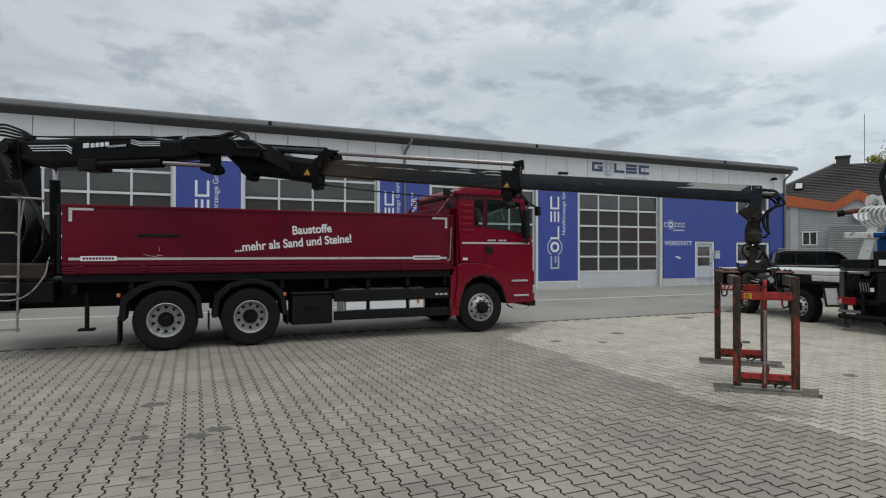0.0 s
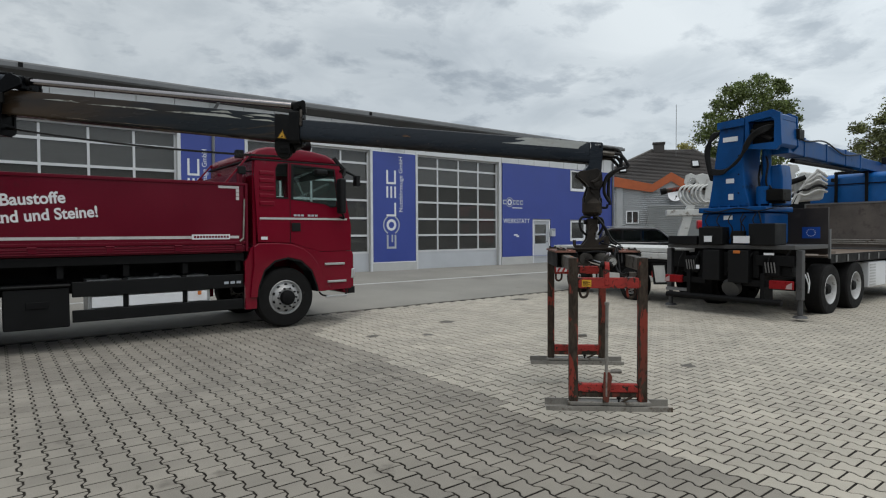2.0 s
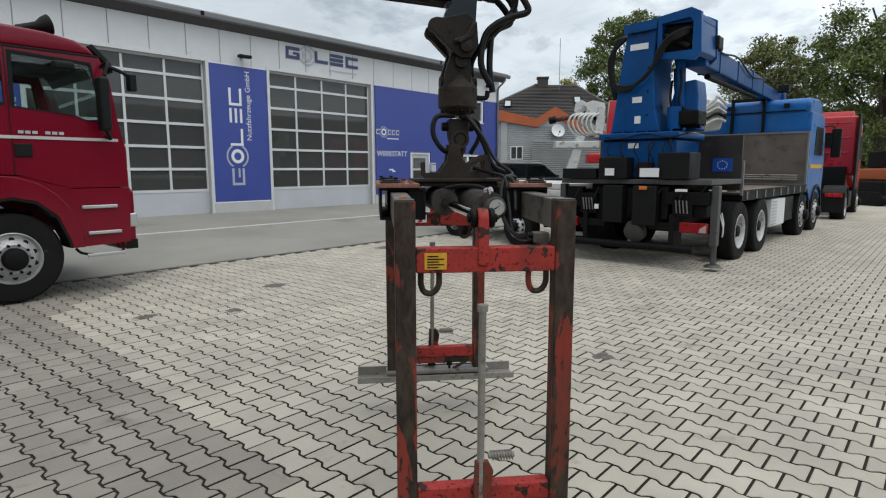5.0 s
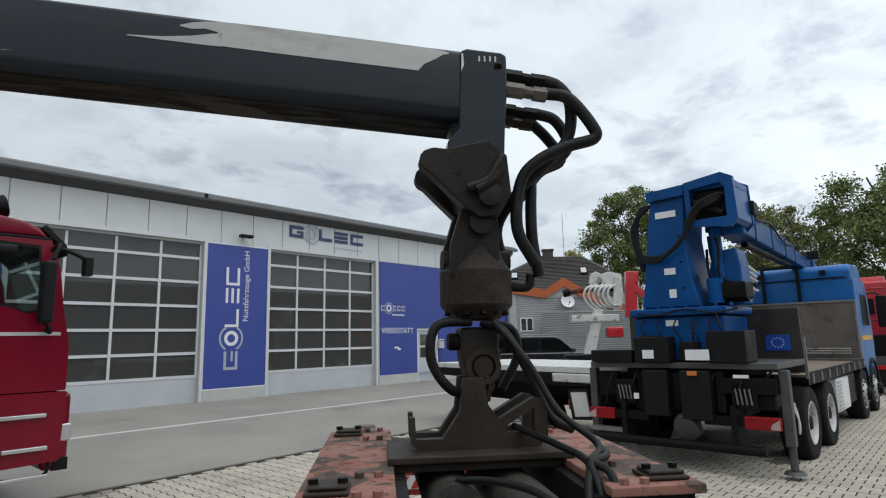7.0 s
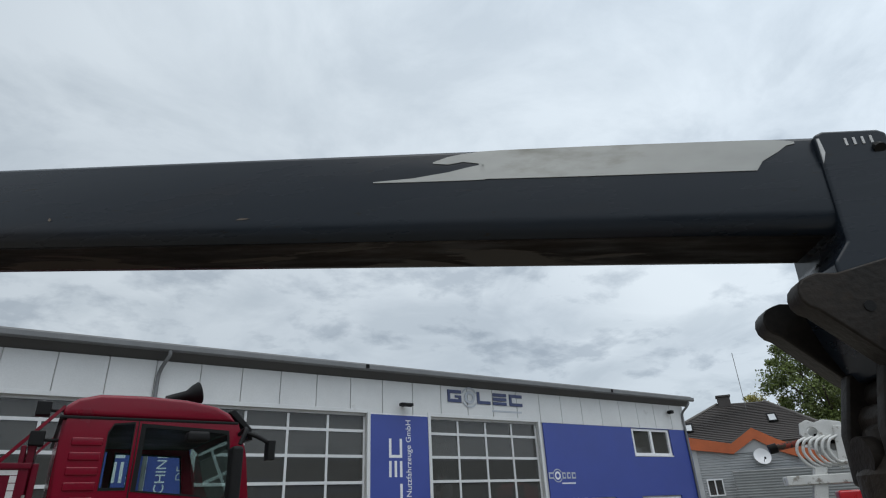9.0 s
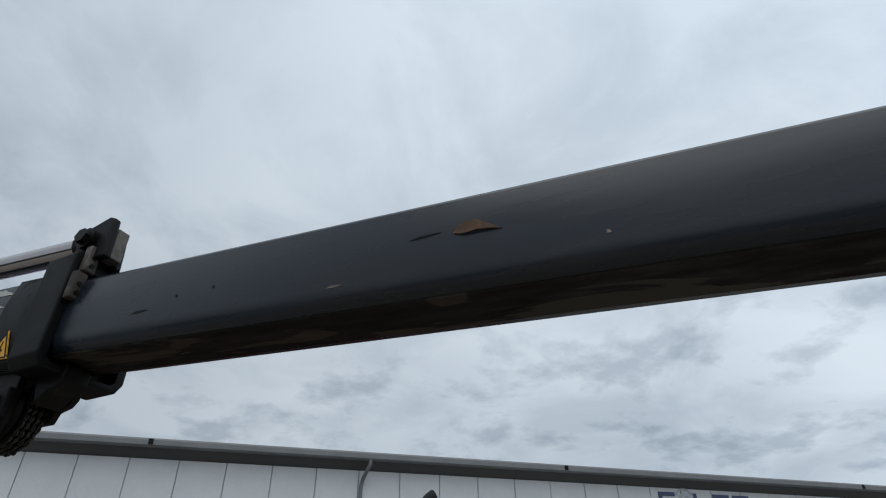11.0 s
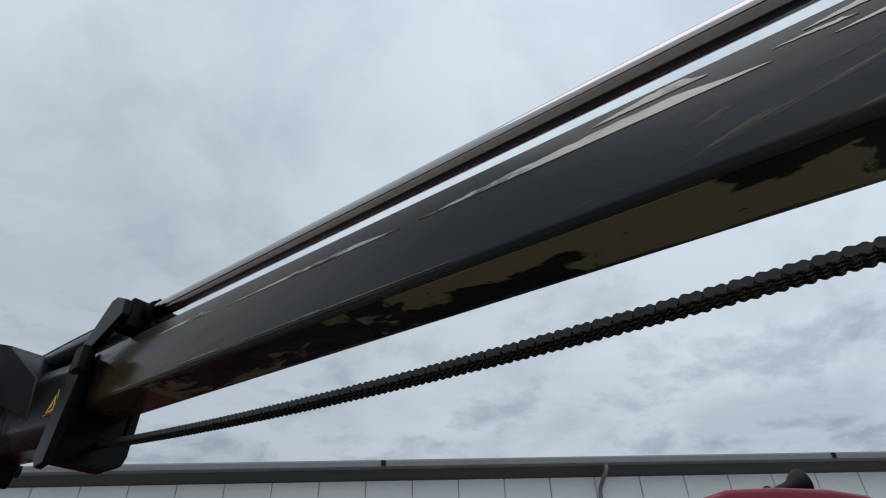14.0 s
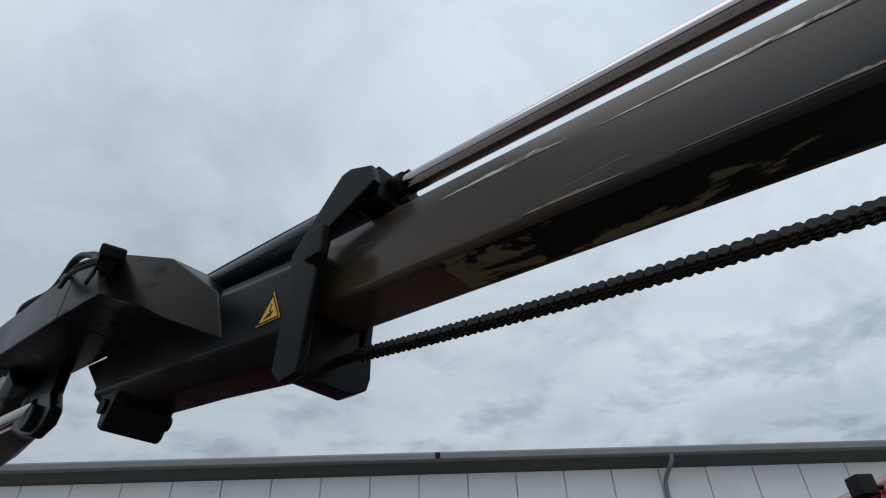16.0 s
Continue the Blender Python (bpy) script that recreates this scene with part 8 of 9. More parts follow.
# ---- flatbed with white crane, black off-roader, red tractor unit ----
CARBLACK = surf("black_car_paint", (0.012, 0.012, 0.014), 0.2, var=0.1, coat=0.7, bump=0.0)
WHITEP = surf("white_vehicle_paint", (0.58, 0.58, 0.56), 0.45, var=0.1, scale=3, dirt=(0.26, 0.24, 0.21), amount=0.34, dirt_scale=5)
REDTR = surf("bright_red_cab_paint", (0.48, 0.014, 0.02), 0.3, var=0.06, coat=0.5, bump=0.0)
ORANGE = surf("orange_machine_paint", (0.33, 0.075, 0.018), 0.45, var=0.12, scale=3, dirt=(0.1, 0.05, 0.03), amount=0.25)

fb_ = thing("white_flatbed_lorry", pose(10.84, 10.14, -0.03, 0, 0, 76.2), "low white flatbed lorry with dark chassis beside the blue lorry", "lorry")
g = Geo()
g.box(0.0, 4.4, -2.2, 0.02, 1.20, 1.30)
part("deck", g, WHITEP, fb_, "white deck", bevel=0.01)
g = Geo()
g.prism([(0.0, 1.02), (0.25, 0.98), (4.4, 1.05), (4.4, 1.195), (0.0, 1.195)], -2.2, 0.03)
part("deck_skirt", g, CHASSIS, fb_, bevel=0.01)
g = Geo()
g.box(-0.02, 0.85, -0.06, 0.05, 1.05, 1.19)
part("deck_corner", g, WHITEP, fb_, bevel=0.02)
g = Geo()
g.box(0.1, 4.3, -1.5, -0.5, 0.6, 1.0)
part("chassis", g, CHASSIS, fb_, bevel=0.02)
for xx in (1.25, 3.4):
    wheel(fb_, xx, 0.0, 0.42, 0.28, out=1)
    wheel(fb_, xx, -2.15, 0.42, 0.28, out=-1)
g = Geo()
g.box(0.05, 0.5, -0.02, 0.05, 0.62, 0.78)
part("tail_lamp", g, REDLENS, fb_, "red tail lamp", bevel=0.01)
g = Geo()
g.prism([(0.02, 0.55), (0.34, 0.52), (0.42, 0.9), (0.08, 0.92)], 0.06, 0.075)
part("mud_panel", g, WHITEP, fb_, "pale mud panel", smooth=0)
g = Geo()
g.plate([(-0.02, 0.5), (0.4, 0.47), (0.48, 0.95), (0.04, 0.97)], [[(0.02, 0.55), (0.34, 0.52), (0.42, 0.9), (0.08, 0.92)]], 0.055, 0.08)
part("panel_frame", g, BLACKP, fb_, smooth=0)

wc = thing("white_loader_crane", pose(17.52, 13.85, -0.03, 0, 0, -53.3), "folded white loader crane with bundled hoses", "crane")
g = Geo()
g.box(-0.6, 0.9, -0.5, 0.5, 0.0, 1.3)
part("carrier", g, CHASSIS, wc, bevel=0.05)
g = Geo()
g.prism([(-0.12, 1.3), (0.2, 1.3), (0.5, 2.55), (0.25, 2.6)], -0.45, -0.2)
part("pillar", g, WHITEP, wc, "white slanting pillar", bevel=0.02)
g = Geo()
g.box(-0.4, 0.9, -0.5, 0.1, 2.2, 2.4)
part("cross_beam", g, WHITEP, wc, bevel=0.02)
g = Geo()
g.plate([(0.15, 3.3), (0.2, 3.55), (0.36, 3.62), (0.5, 3.54), (0.7, 3.6), (1.05, 3.52), (1.08, 3.1), (1.0, 2.55), (0.8, 2.5), (0.62, 2.75), (0.42, 2.85), (0.3, 3.1)],
        [arc(0.42, 3.34, 0.11, 0, 330, 11), arc(0.8, 3.0, 0.13, 0, 330, 11)], -0.38, -0.28)
part("head_bracket", g, WHITEP, wc, "white boom head bracket with round holes", bevel=0.012)
g = Geo()
g.plate([(0.3, 3.3), (0.45, 3.5), (1.0, 3.45), (1.05, 2.7), (0.8, 2.6), (0.5, 2.9)], [], -0.22, 0.1)
part("folded_boom", g, WHITEP, wc, "white folded boom", bevel=0.03)
g = Geo()
g.prism([(0.75, 2.62), (1.0, 2.6), (1.06, 3.42), (0.86, 3.44)], -0.43, -0.385)
part("side_plate", g, WHITEP, wc, bevel=0.01)
g = Geo()
g.cyl((-0.4, -0.3, 3.05), (0.25, -0.3, 3.15), 0.075, n=12)
part("hook_end", g, POSTRED, wc, "rusty boom end")
g = Geo()
g.cyl((-0.58, -0.3, 3.02), (-0.4, -0.3, 3.05), 0.11, n=12)
part("hook_collar", g, STEEL, wc)
for k in range(6):
    g = Geo()
    a = 0.02 + 0.13 * k
    g.tube([(a + 0.22, -0.4, 3.22), (a + 0.02, -0.5, 3.12), (a - 0.05, -0.5, 2.9), (a + 0.08, -0.46, 2.66), (a + 0.3, -0.4, 2.5 + 0.03 * k)], 0.034, 7)
    part("hose", g, WHITEP, wc, "pale bundled hose", smooth=60)
for k in range(4):
    g = Geo()
    a = 0.45 + 0.15 * k
    g.box(a, a + 0.08, -0.3, -0.23, 2.95 + 0.05 * k, 3.3 + 0.04 * k)
    part("valve", g, CHASSIS, wc, bevel=0.02)
g = Geo()
g.prism([(1.12, 2.3), (1.4, 2.3), (1.55, 3.58), (1.2, 3.6)], -0.36, -0.12)
part("red_arm", g, REDTR, wc, "red crane arm", bevel=0.02)
g = Geo()
g.prism([(1.4, 3.0), (1.75, 2.74), (1.8, 2.84), (1.5, 3.16)], -0.4, -0.3)
part("red_link", g, REDTR, wc, bevel=0.01)
g = Geo()
g.box(0.55, 1.0, -0.5, -0.1, 1.75, 2.05)
part("red_tank", g, REDTR, wc, bevel=0.05)
# folded arm farther along the same crane
g = Geo()
g.plate([(2.9, 2.65), (3.1, 3.6), (3.3, 3.75), (3.5, 3.7), (3.45, 3.2), (3.3, 2.65)], [arc(3.27, 3.45, 0.09, 0, 330, 11)], -0.3, -0.1)
part("arm_plate", g, WHITEP, wc, bevel=0.02)
g = Geo()
g.prism([(3.4, 2.9), (3.5, 3.3), (4.2, 3.6), (4.6, 3.3), (4.4, 2.8)], -0.2, 0.1)
part("arm_body", g, WHITEP, wc, bevel=0.05)
for k in range(4):
    g = Geo()
    g.tube([(3.35, -0.35, 2.75 + 0.1 * k), (3.6, -0.4, 3.0 + 0.1 * k), (3.85, -0.38, 2.9 + 0.14 * k), (4.3, -0.3, 3.2 + 0.1 * k)], 0.04, 7)
    part("arm_hose", g, WHITEP if k % 2 else HOSE, wc, smooth=60)
g = Geo()
g.box(2.6, 4.4, -0.3, 0.3, 1.0, 2.64)
part("arm_carrier", g, CHASSIS, wc, bevel=0.03)

# its knuckle, folded in towards the blue cab
KN = pose(17.52, 13.85, -0.03, 0, 0, -53.3).inverted() @ pose(16.19, 9.55, -0.13, 0, 0, -57.2)
g = Geo(KN)
g.plate([(-0.6, 2.5), (-0.56, 3.45), (-0.42, 3.58), (-0.08, 3.55), (-0.02, 3.4), (-0.16, 3.32), (-0.24, 2.95), (-0.3, 2.5)], [arc(-0.36, 3.4, 0.07, 0, 330, 11)], -0.1, 0.1)
kn = part("knuckle_plate", g, WHITEP, wc, "white knuckle plate", bevel=0.015)
g = Geo(KN)
g.prism([(-0.1, 2.55), (0.55, 2.6), (0.62, 2.95), (0.45, 3.3), (0.05, 3.38), (-0.08, 3.1)], 0.0, 0.3)
part("knuckle_body", g, WHITEP, wc, bevel=0.06)
g = Geo(KN)
g.box(-0.25, 0.1, 0.31, 2.6, 2.9, 3.2)
part("link_arm", g, WHITEP, wc, bevel=0.03)
g = Geo(KN)
g.cyl((-0.3, -0.12, 3.05), (0.1, -0.12, 3.2), 0.07, n=12)
part("knuckle_pin", g, CHASSIS, wc)
for k in range(5):
    g = Geo(KN)
    g.tube([(-0.22 + 0.03 * k, -0.14, 2.5), (-0.1 + 0.05 * k, -0.17, 2.75 + 0.08 * k), (0.1 + 0.06 * k, -0.16, 2.72 + 0.15 * k), (0.4, -0.12, 2.85 + 0.13 * k), (0.62, -0.05, 2.8 + 0.1 * k)], 0.035, 7)
    part("knuckle_hose", g, HOSE if k == 1 else WHITEP, wc, smooth=60)


def offroader():
    v = thing("black_offroader", pose(24.44, 19.41, 0, 0, 0, -44.5), "black parked off-road car with dark windows", "car")
    g = Geo()
    body = [(-2.3, 0.45), (2.3, 0.45), (2.32, 0.8), (2.2, 1.05), (1.2, 1.14), (-2.25, 1.16), (-2.35, 0.8)]
    g.prism(body, -0.93, 0.93)
    part("body", g, CARBLACK, v, bevel=0.06, seg=3)
    g = Geo()
    top = [(1.05, 1.15), (0.35, 1.75), (0.1, 1.84), (-1.9, 1.86), (-2.2, 1.75), (-2.28, 1.17)]
    g.prism(top, -0.8, 0.8)
    part("cabin", g, CARBLACK, v, bevel=0.07, seg=3)
    for a in (-1, 1):
        for w in ([(0.9, 1.2), (0.3, 1.68), (-0.5, 1.72), (-0.5, 1.2)], [(-0.58, 1.2), (-0.58, 1.72), (-1.35, 1.72), (-1.35, 1.2)], [(-1.43, 1.2), (-1.43, 1.72), (-2.0, 1.7), (-2.12, 1.2)]):
            g = Geo()
            g.prism(w, a * 0.806 - 0.003, a * 0.806 + 0.003)
            part("side_window", g, CABGLASS, v, "dark side window", smooth=0)
    g = Geo()
    g.box(-1.9, 0.1, -0.72, -0.68, 1.9, 1.93)
    g.box(-1.9, 0.1, 0.68, 0.72, 1.9, 1.93)
    part("roof_rail", g, TANK, v)
    for xx in (-1.45, 1.45):
        wheel(v, xx, -0.9, 0.38, 0.25)
        wheel(v, xx, 0.9, 0.38, 0.25, out=1)
    g = Geo()
    g.box(0.75, 0.9, -1.12, -0.94, 1.15, 1.32)
    part("wing_mirror", g, CARBLACK, v, bevel=0.03)


offroader()

tr = thing("red_tractor_unit", pose(22.16, 8.43, -0.13, 0, 0, 1.7), "bright red tractor unit parked beyond the blue lorry", "lorry")
g = Geo()
g.box(0.0, 5.6, -0.45, -0.35, 0.75, 1.0)
g.box(0.0, 5.6, 0.35, 0.45, 0.75, 1.0)
g.box(0.1, 0.3, -0.34, 0.34, 0.76, 0.98)
part("chassis", g, CHASSIS, tr, bevel=0.01)
for yy, o in ((-1.24, -1), (1.24, 1)):
    wheel(tr, 0.9, yy, 0.51, 0.36, out=o, deep=True)
    wheel(tr, 4.6, yy, 0.51, 0.3, out=o)
for yy in (-1.26, 0.66):
    g = Geo()
    g.prism(arc(0.9, 0.52, 0.64, 0, 180, 12) + arc(0.9, 0.52, 0.59, 180, 0, 12), yy, yy + 0.6)
    part("mudguard", g, BLACKP, tr)
    g = Geo()
    g.box(0.2, 0.24, yy, yy + 0.6, 0.35, 0.95)
    part("mud_flap", g, RUBBER, tr)
    g = Geo()
    g.box(0.16, 0.195, yy + 0.05, yy + 0.5, 0.82, 0.93)
    part("tail_lamp", g, REDLENS, tr, "red tail lamp", bevel=0.01)
g = Geo()
g.prism([(0.5, 1.05), (1.6, 1.02), (1.6, 1.1), (0.5, 1.12)], -0.45, 0.45)
part("fifth_wheel", g, STEEL, tr, bevel=0.02)
g = Geo()
g.prism([(3.2, 1.45), (3.5, 1.3), (5.5, 0.6), (5.6, 1.6), (5.45, 2.4), (5.0, 3.3), (3.2, 3.45)], -1.2, 1.2)
part("cab_body", g, REDTR, tr, "red sleeper cab", bevel=0.08, seg=3)
for k in range(4):
    g = Geo()
    g.box(3.17, 3.195, -1.0, 1.0, 1.7 + 0.5 * k, 1.74 + 0.5 * k)
    part("pressed_rib", g, REDTR, tr, bevel=0.01)
for yy in (-1.3, 1.24):
    g = Geo()
    g.box(2.55, 3.3, yy, yy + 0.06, 1.0, 3.45)
    part("side_fairing", g, BLACKP, tr, "black side fairing", bevel=0.02)
g = Geo()
g.prism([(3.35, 3.42), (3.45, 3.62), (4.3, 3.4), (4.9, 3.28)], -1.05, 1.05)
part("roof_deflector", g, REDTR, tr, bevel=0.04)
g = Geo()
g.box(2.0, 3.1, -1.2, -0.6, 0.4, 0.95)
part("tank", g, BLACKP, tr, bevel=0.04)
g = Geo()
g.box(2.7, 3.15, -1.0, 1.0, 1.0, 1.75)
part("rear_bulk", g, CHASSIS, tr, bevel=0.03)
for k in range(3):
    g = Geo()
    g.tube([(3.15, -0.4 + 0.3 * k, 2.2), (2.7, -0.3 + 0.25 * k, 1.7), (2.2, -0.2 + 0.2 * k, 1.25), (1.9, -0.1 + 0.1 * k, 1.1)], 0.025, 7)
    part("coil_hose", g, HOSE, tr)
g = Geo()
g.box(3.12, 3.19, -0.7, 0.7, 2.4, 2.9)
part("rear_panel", g, CHASSIS, tr, "dark rear panel", bevel=0.01)
g = Geo()
g.prism([(4.2, 2.0), (5.3, 2.0), (5.1, 2.8), (4.2, 2.8)], -1.232, -1.224)
part("side_window", g, CHASSIS, tr)

om = thing("orange_digger", pose(32.66, 7.25, -0.15, 0, 0, 50), "orange compact machine parked behind the red tractor", "digger")
g = Geo()
g.box(-1.2, 1.2, -0.9, 0.9, 0.5, 1.2)
part("undercarriage", g, CHASSIS, om, bevel=0.1)
for yy in (-0.95, 0.6):
    g = Geo()
    g.prism([(-1.3, 0.45), (-1.05, 0.1), (1.05, 0.1), (1.3, 0.45), (1.05, 0.75), (-1.05, 0.75)], yy, yy + 0.35)
    part("crawler_track", g, RUBBER, om, bevel=0.06)
g = Geo()
g.prism([(-1.2, 1.2), (1.0, 1.2), (1.1, 1.55), (0.2, 1.7), (-0.8, 1.72), (-1.2, 1.6)], -0.6, 0.6)
part("superstructure", g, ORANGE, om, bevel=0.08)
g = Geo()
g.prism([(-1.0, 2.0), (-0.7, 2.0), (-1.5, 3.4), (-2.4, 2.6), (-2.5, 2.3), (-2.2, 2.4), (-1.5, 3.0)], -0.15, 0.15)
part("boom", g, ORANGE, om, bevel=0.03)
g = Geo()
g.prism([(-0.7, 1.725), (0.1, 1.725), (0.05, 2.4), (-0.65, 2.45)], -0.5, 0.5)
part("cab_window", g, CHASSIS, om, "dark glazed cab", bevel=0.05)

# ---- neighbouring building, house and trees ----
CORR = surf("grey_corrugated_sheet", (0.42, 0.43, 0.44), 0.45, metal=0.3, var=0.08, scale=0.8)
CORR2 = surf("dull_corrugated_sheet", (0.28, 0.29, 0.29), 0.5, metal=0.2, var=0.1, scale=0.8)
TILE = surf("dark_roof_tile", (0.055, 0.048, 0.045), 0.7, var=0.2, scale=1.5, fine=12, bump=0.4)
FASCIA = surf("orange_fascia_paint", (0.42, 0.10, 0.03), 0.5, var=0.12, scale=1.5)
BRICKW = surf("dim_rendered_wall", (0.3, 0.28, 0.26), 0.85, var=0.1)
nb_ = thing("corrugated_annex", pose(40.16, 31.02, 0.05, 0, 0, -53.3), "grey corrugated annex with an orange gabled fascia", "building")


def corrugated(x0, x1, z0, z1, y, pitch_=0.16, depth=0.05):
    g = Geo()
    prof = []
    z = z0
    k = 0
    while z < z1:
        prof.append((y - (depth if k % 2 else 0.0), z))
        prof.append((y - (depth if k % 2 else 0.0), min(z1, z + pitch_ * 0.32)))
        z += pitch_ * 0.5
        k += 1
    prof += [(y + 0.2, z1), (y + 0.2, z0)]
    g.prism(prof, x0, x1, "x")
    return g


part("corrugated_wall", corrugated(-9, 8.5, -0.2, 5.0, 0.0), CORR, nb_, "pale corrugated sheet wall", smooth=0)
part("corrugated_shed", corrugated(1.1, 9.0, -0.2, 3.65, -1.2), CORR2, nb_, "dull corrugated shed", smooth=0)
g = Geo()
g.plate([(-9, 5.0), (-9, 7.0), (-1.3, 6.05), (1.5, 5.4), (2.93, 6.3), (4.3, 5.45), (8.6, 3.6), (8.6, 2.9), (4.3, 4.7), (2.93, 5.6), (1.5, 4.75), (-1.3, 5.25)], [], -0.35, 0.1)
part("fascia", g, FASCIA, nb_, "orange gabled fascia", smooth=0)
g = Geo()
g.prism([(1.55, 4.8), (2.93, 5.6), (4.3, 4.75)], -0.1, 0.05)
part("gable_fill", g, CORR, nb_, smooth=0)
g = Geo()
g.plate(rect(-0.5, 0.5, 2.25, 3.3), [rect(-0.42, -0.04, 2.33, 3.22), rect(0.04, 0.42, 2.33, 3.22)], -0.13, -0.06)
an = part("window_frame", g, WHITE, nb_, smooth=0)
for a in (-0.42, 0.04):
    g = Geo()
    g.box(a, a + 0.38, -0.085, -0.08, 2.33, 3.22)
    part("pane", g, PANE, an, smooth=0)
g = Geo()
g.box(-1.25, -0.75, -0.1, 0.0, -0.2, 5.2)
part("corner_trim", g, CORR, nb_)
g = Geo()
g.prism([(-9, 7.0), (-1.3, 6.05), (1.5, 5.4), (2.93, 6.3), (4.3, 5.45), (8.6, 3.6), (8.6, 3.55), (4.3, 5.4), (2.93, 6.25), (1.5, 5.35), (-1.3, 6.0), (-9, 6.95)], 0.11, 7)
part("annex_roof", g, TILE, nb_, smooth=0)
ds = thing("satellite_dish", pose(42.31, 28.69, 4.49, 0, 0, -53.3), "white satellite dish on the annex wall", "dish")
g = Geo()
g.lathe([(0.001, 0.0), (0.3, 0.04), (0.52, 0.14), (0.53, 0.13), (0.3, 0.025), (0.001, -0.02)], (0, -0.55, 0), (0.2, -1, 0.35), 24)
part("bowl", g, WHITE, ds)
g = Geo()
g.cyl((0, -0.5, 0), (0, 0.35, -0.1), 0.04, n=8)
g.cyl((0, -0.55, -0.4), (0.1, -1.0, -0.1), 0.02, n=6)
g.box(0.06, 0.16, -1.05, -0.95, -0.16, -0.02)
part("arm", g, CHASSIS, ds)

hs = thing("tiled_house", pose(59.79, 40.73, 0.08, 0, 0, -56.2), "house with a steep dark tiled hip roof behind the annex", "house")
g = Geo()
g.box(-8.5, 8.5, -4, 7, -0.2, 6.9)
part("walls", g, BRICKW, hs, smooth=0)
g = Geo()
rv = [(-9.3, -4.8, 6.7), (9.0, -4.8, 6.7), (9.0, 7.8, 6.7), (-9.3, 7.8, 6.7), (-0.8, 1.2, 11.15), (3.6, 1.2, 11.0)]
g.add(rv, [(0, 1, 5, 4), (1, 2, 5), (2, 3, 4, 5), (3, 0, 4), (0, 3, 2, 1)])
part("roof", g, TILE, hs, "dark tiled hip roof", smooth=0)
rowz = 24
for k in range(rowz):
    u = k / rowz
    a = Vector(rv[0]).lerp(Vector(rv[4]), u)
    b = Vector(rv[1]).lerp(Vector(rv[5]), u)
    g = Geo()
    d = Vector((0, -0.05, 0.02))
    v2 = [a + d, b + d, b + Vector((0, 0.1, 0.09)), a + Vector((0, 0.1, 0.09)), a + Vector((0, 0, -0.03)), b + Vector((0, 0, -0.03))]
    g.add(v2, [(0, 1, 2, 3), (0, 4, 5, 1)])
    part("tile_course", g, TILE, hs, smooth=0)
for a, b in ((0, 4), (1, 5)):
    g = Geo()
    g.cyl(rv[a], rv[b], 0.14, n=8)
    part("hip_tiles", g, surf("grey_ridge_tile", (0.13, 0.12, 0.11), 0.7), hs)
g = Geo()
g.box(-0.7, 0.5, 0.7, 1.7, 10.2, 11.75)
g.box(-0.8, 0.6, 0.6, 1.8, 11.75, 11.95)
part("chimney", g, TILE, hs, "dark chimney", bevel=0.03)
for cx, u in ((-4.0, 0.42), (3.6, 0.5)):
    zc = 6.7 + u * 4.4
    yc = -4.8 + u * 6.0
    g = Geo(pose(cx, yc, zc + 0.12, 36, 0, 0))
    g.plate(rect(-0.42, 0.42, -0.75, 0.75), [rect(-0.3, 0.3, -0.6, 0.6)], 0.0, 0.1, "z")
    sk = part("roof_window_frame", g, CHASSIS, hs, smooth=0)
    g = Geo(pose(cx, yc, zc + 0.12, 36, 0, 0))
    g.box(-0.31, 0.31, -0.61, 0.61, 0.03, 0.05)
    part("roof_window_pane", g, TANK, sk, "sky-bright roof window", smooth=0)
ant = thing("radio_mast", pose(60.72, 39.29, 0.06), "thin radio mast behind the house", "mast")
g = Geo()
g.cyl((0, 0, 0), (0, 0, 10), 0.05, n=6)
g.cyl((0, 0, 10), (0, 0, 16.0), 0.03, n=6)
part("mast", g, GREYM, ant)


BARK = surf("rough_bark", (0.07, 0.055, 0.042), 0.9, var=0.3, scale=5, bump=0.6)


def leaf_mat(name, col):
    return surf(name, col, 0.55, var=0.35, scale=0.6, fine=8, bump=0.0, rand=0.45, island=True)


LEAF_A = leaf_mat("green_leaves", (0.115, 0.15, 0.036))
LEAF_B = leaf_mat("olive_leaves", (0.14, 0.155, 0.05))
LEAF_C = leaf_mat("yellowing_leaves", (0.32, 0.29, 0.085))


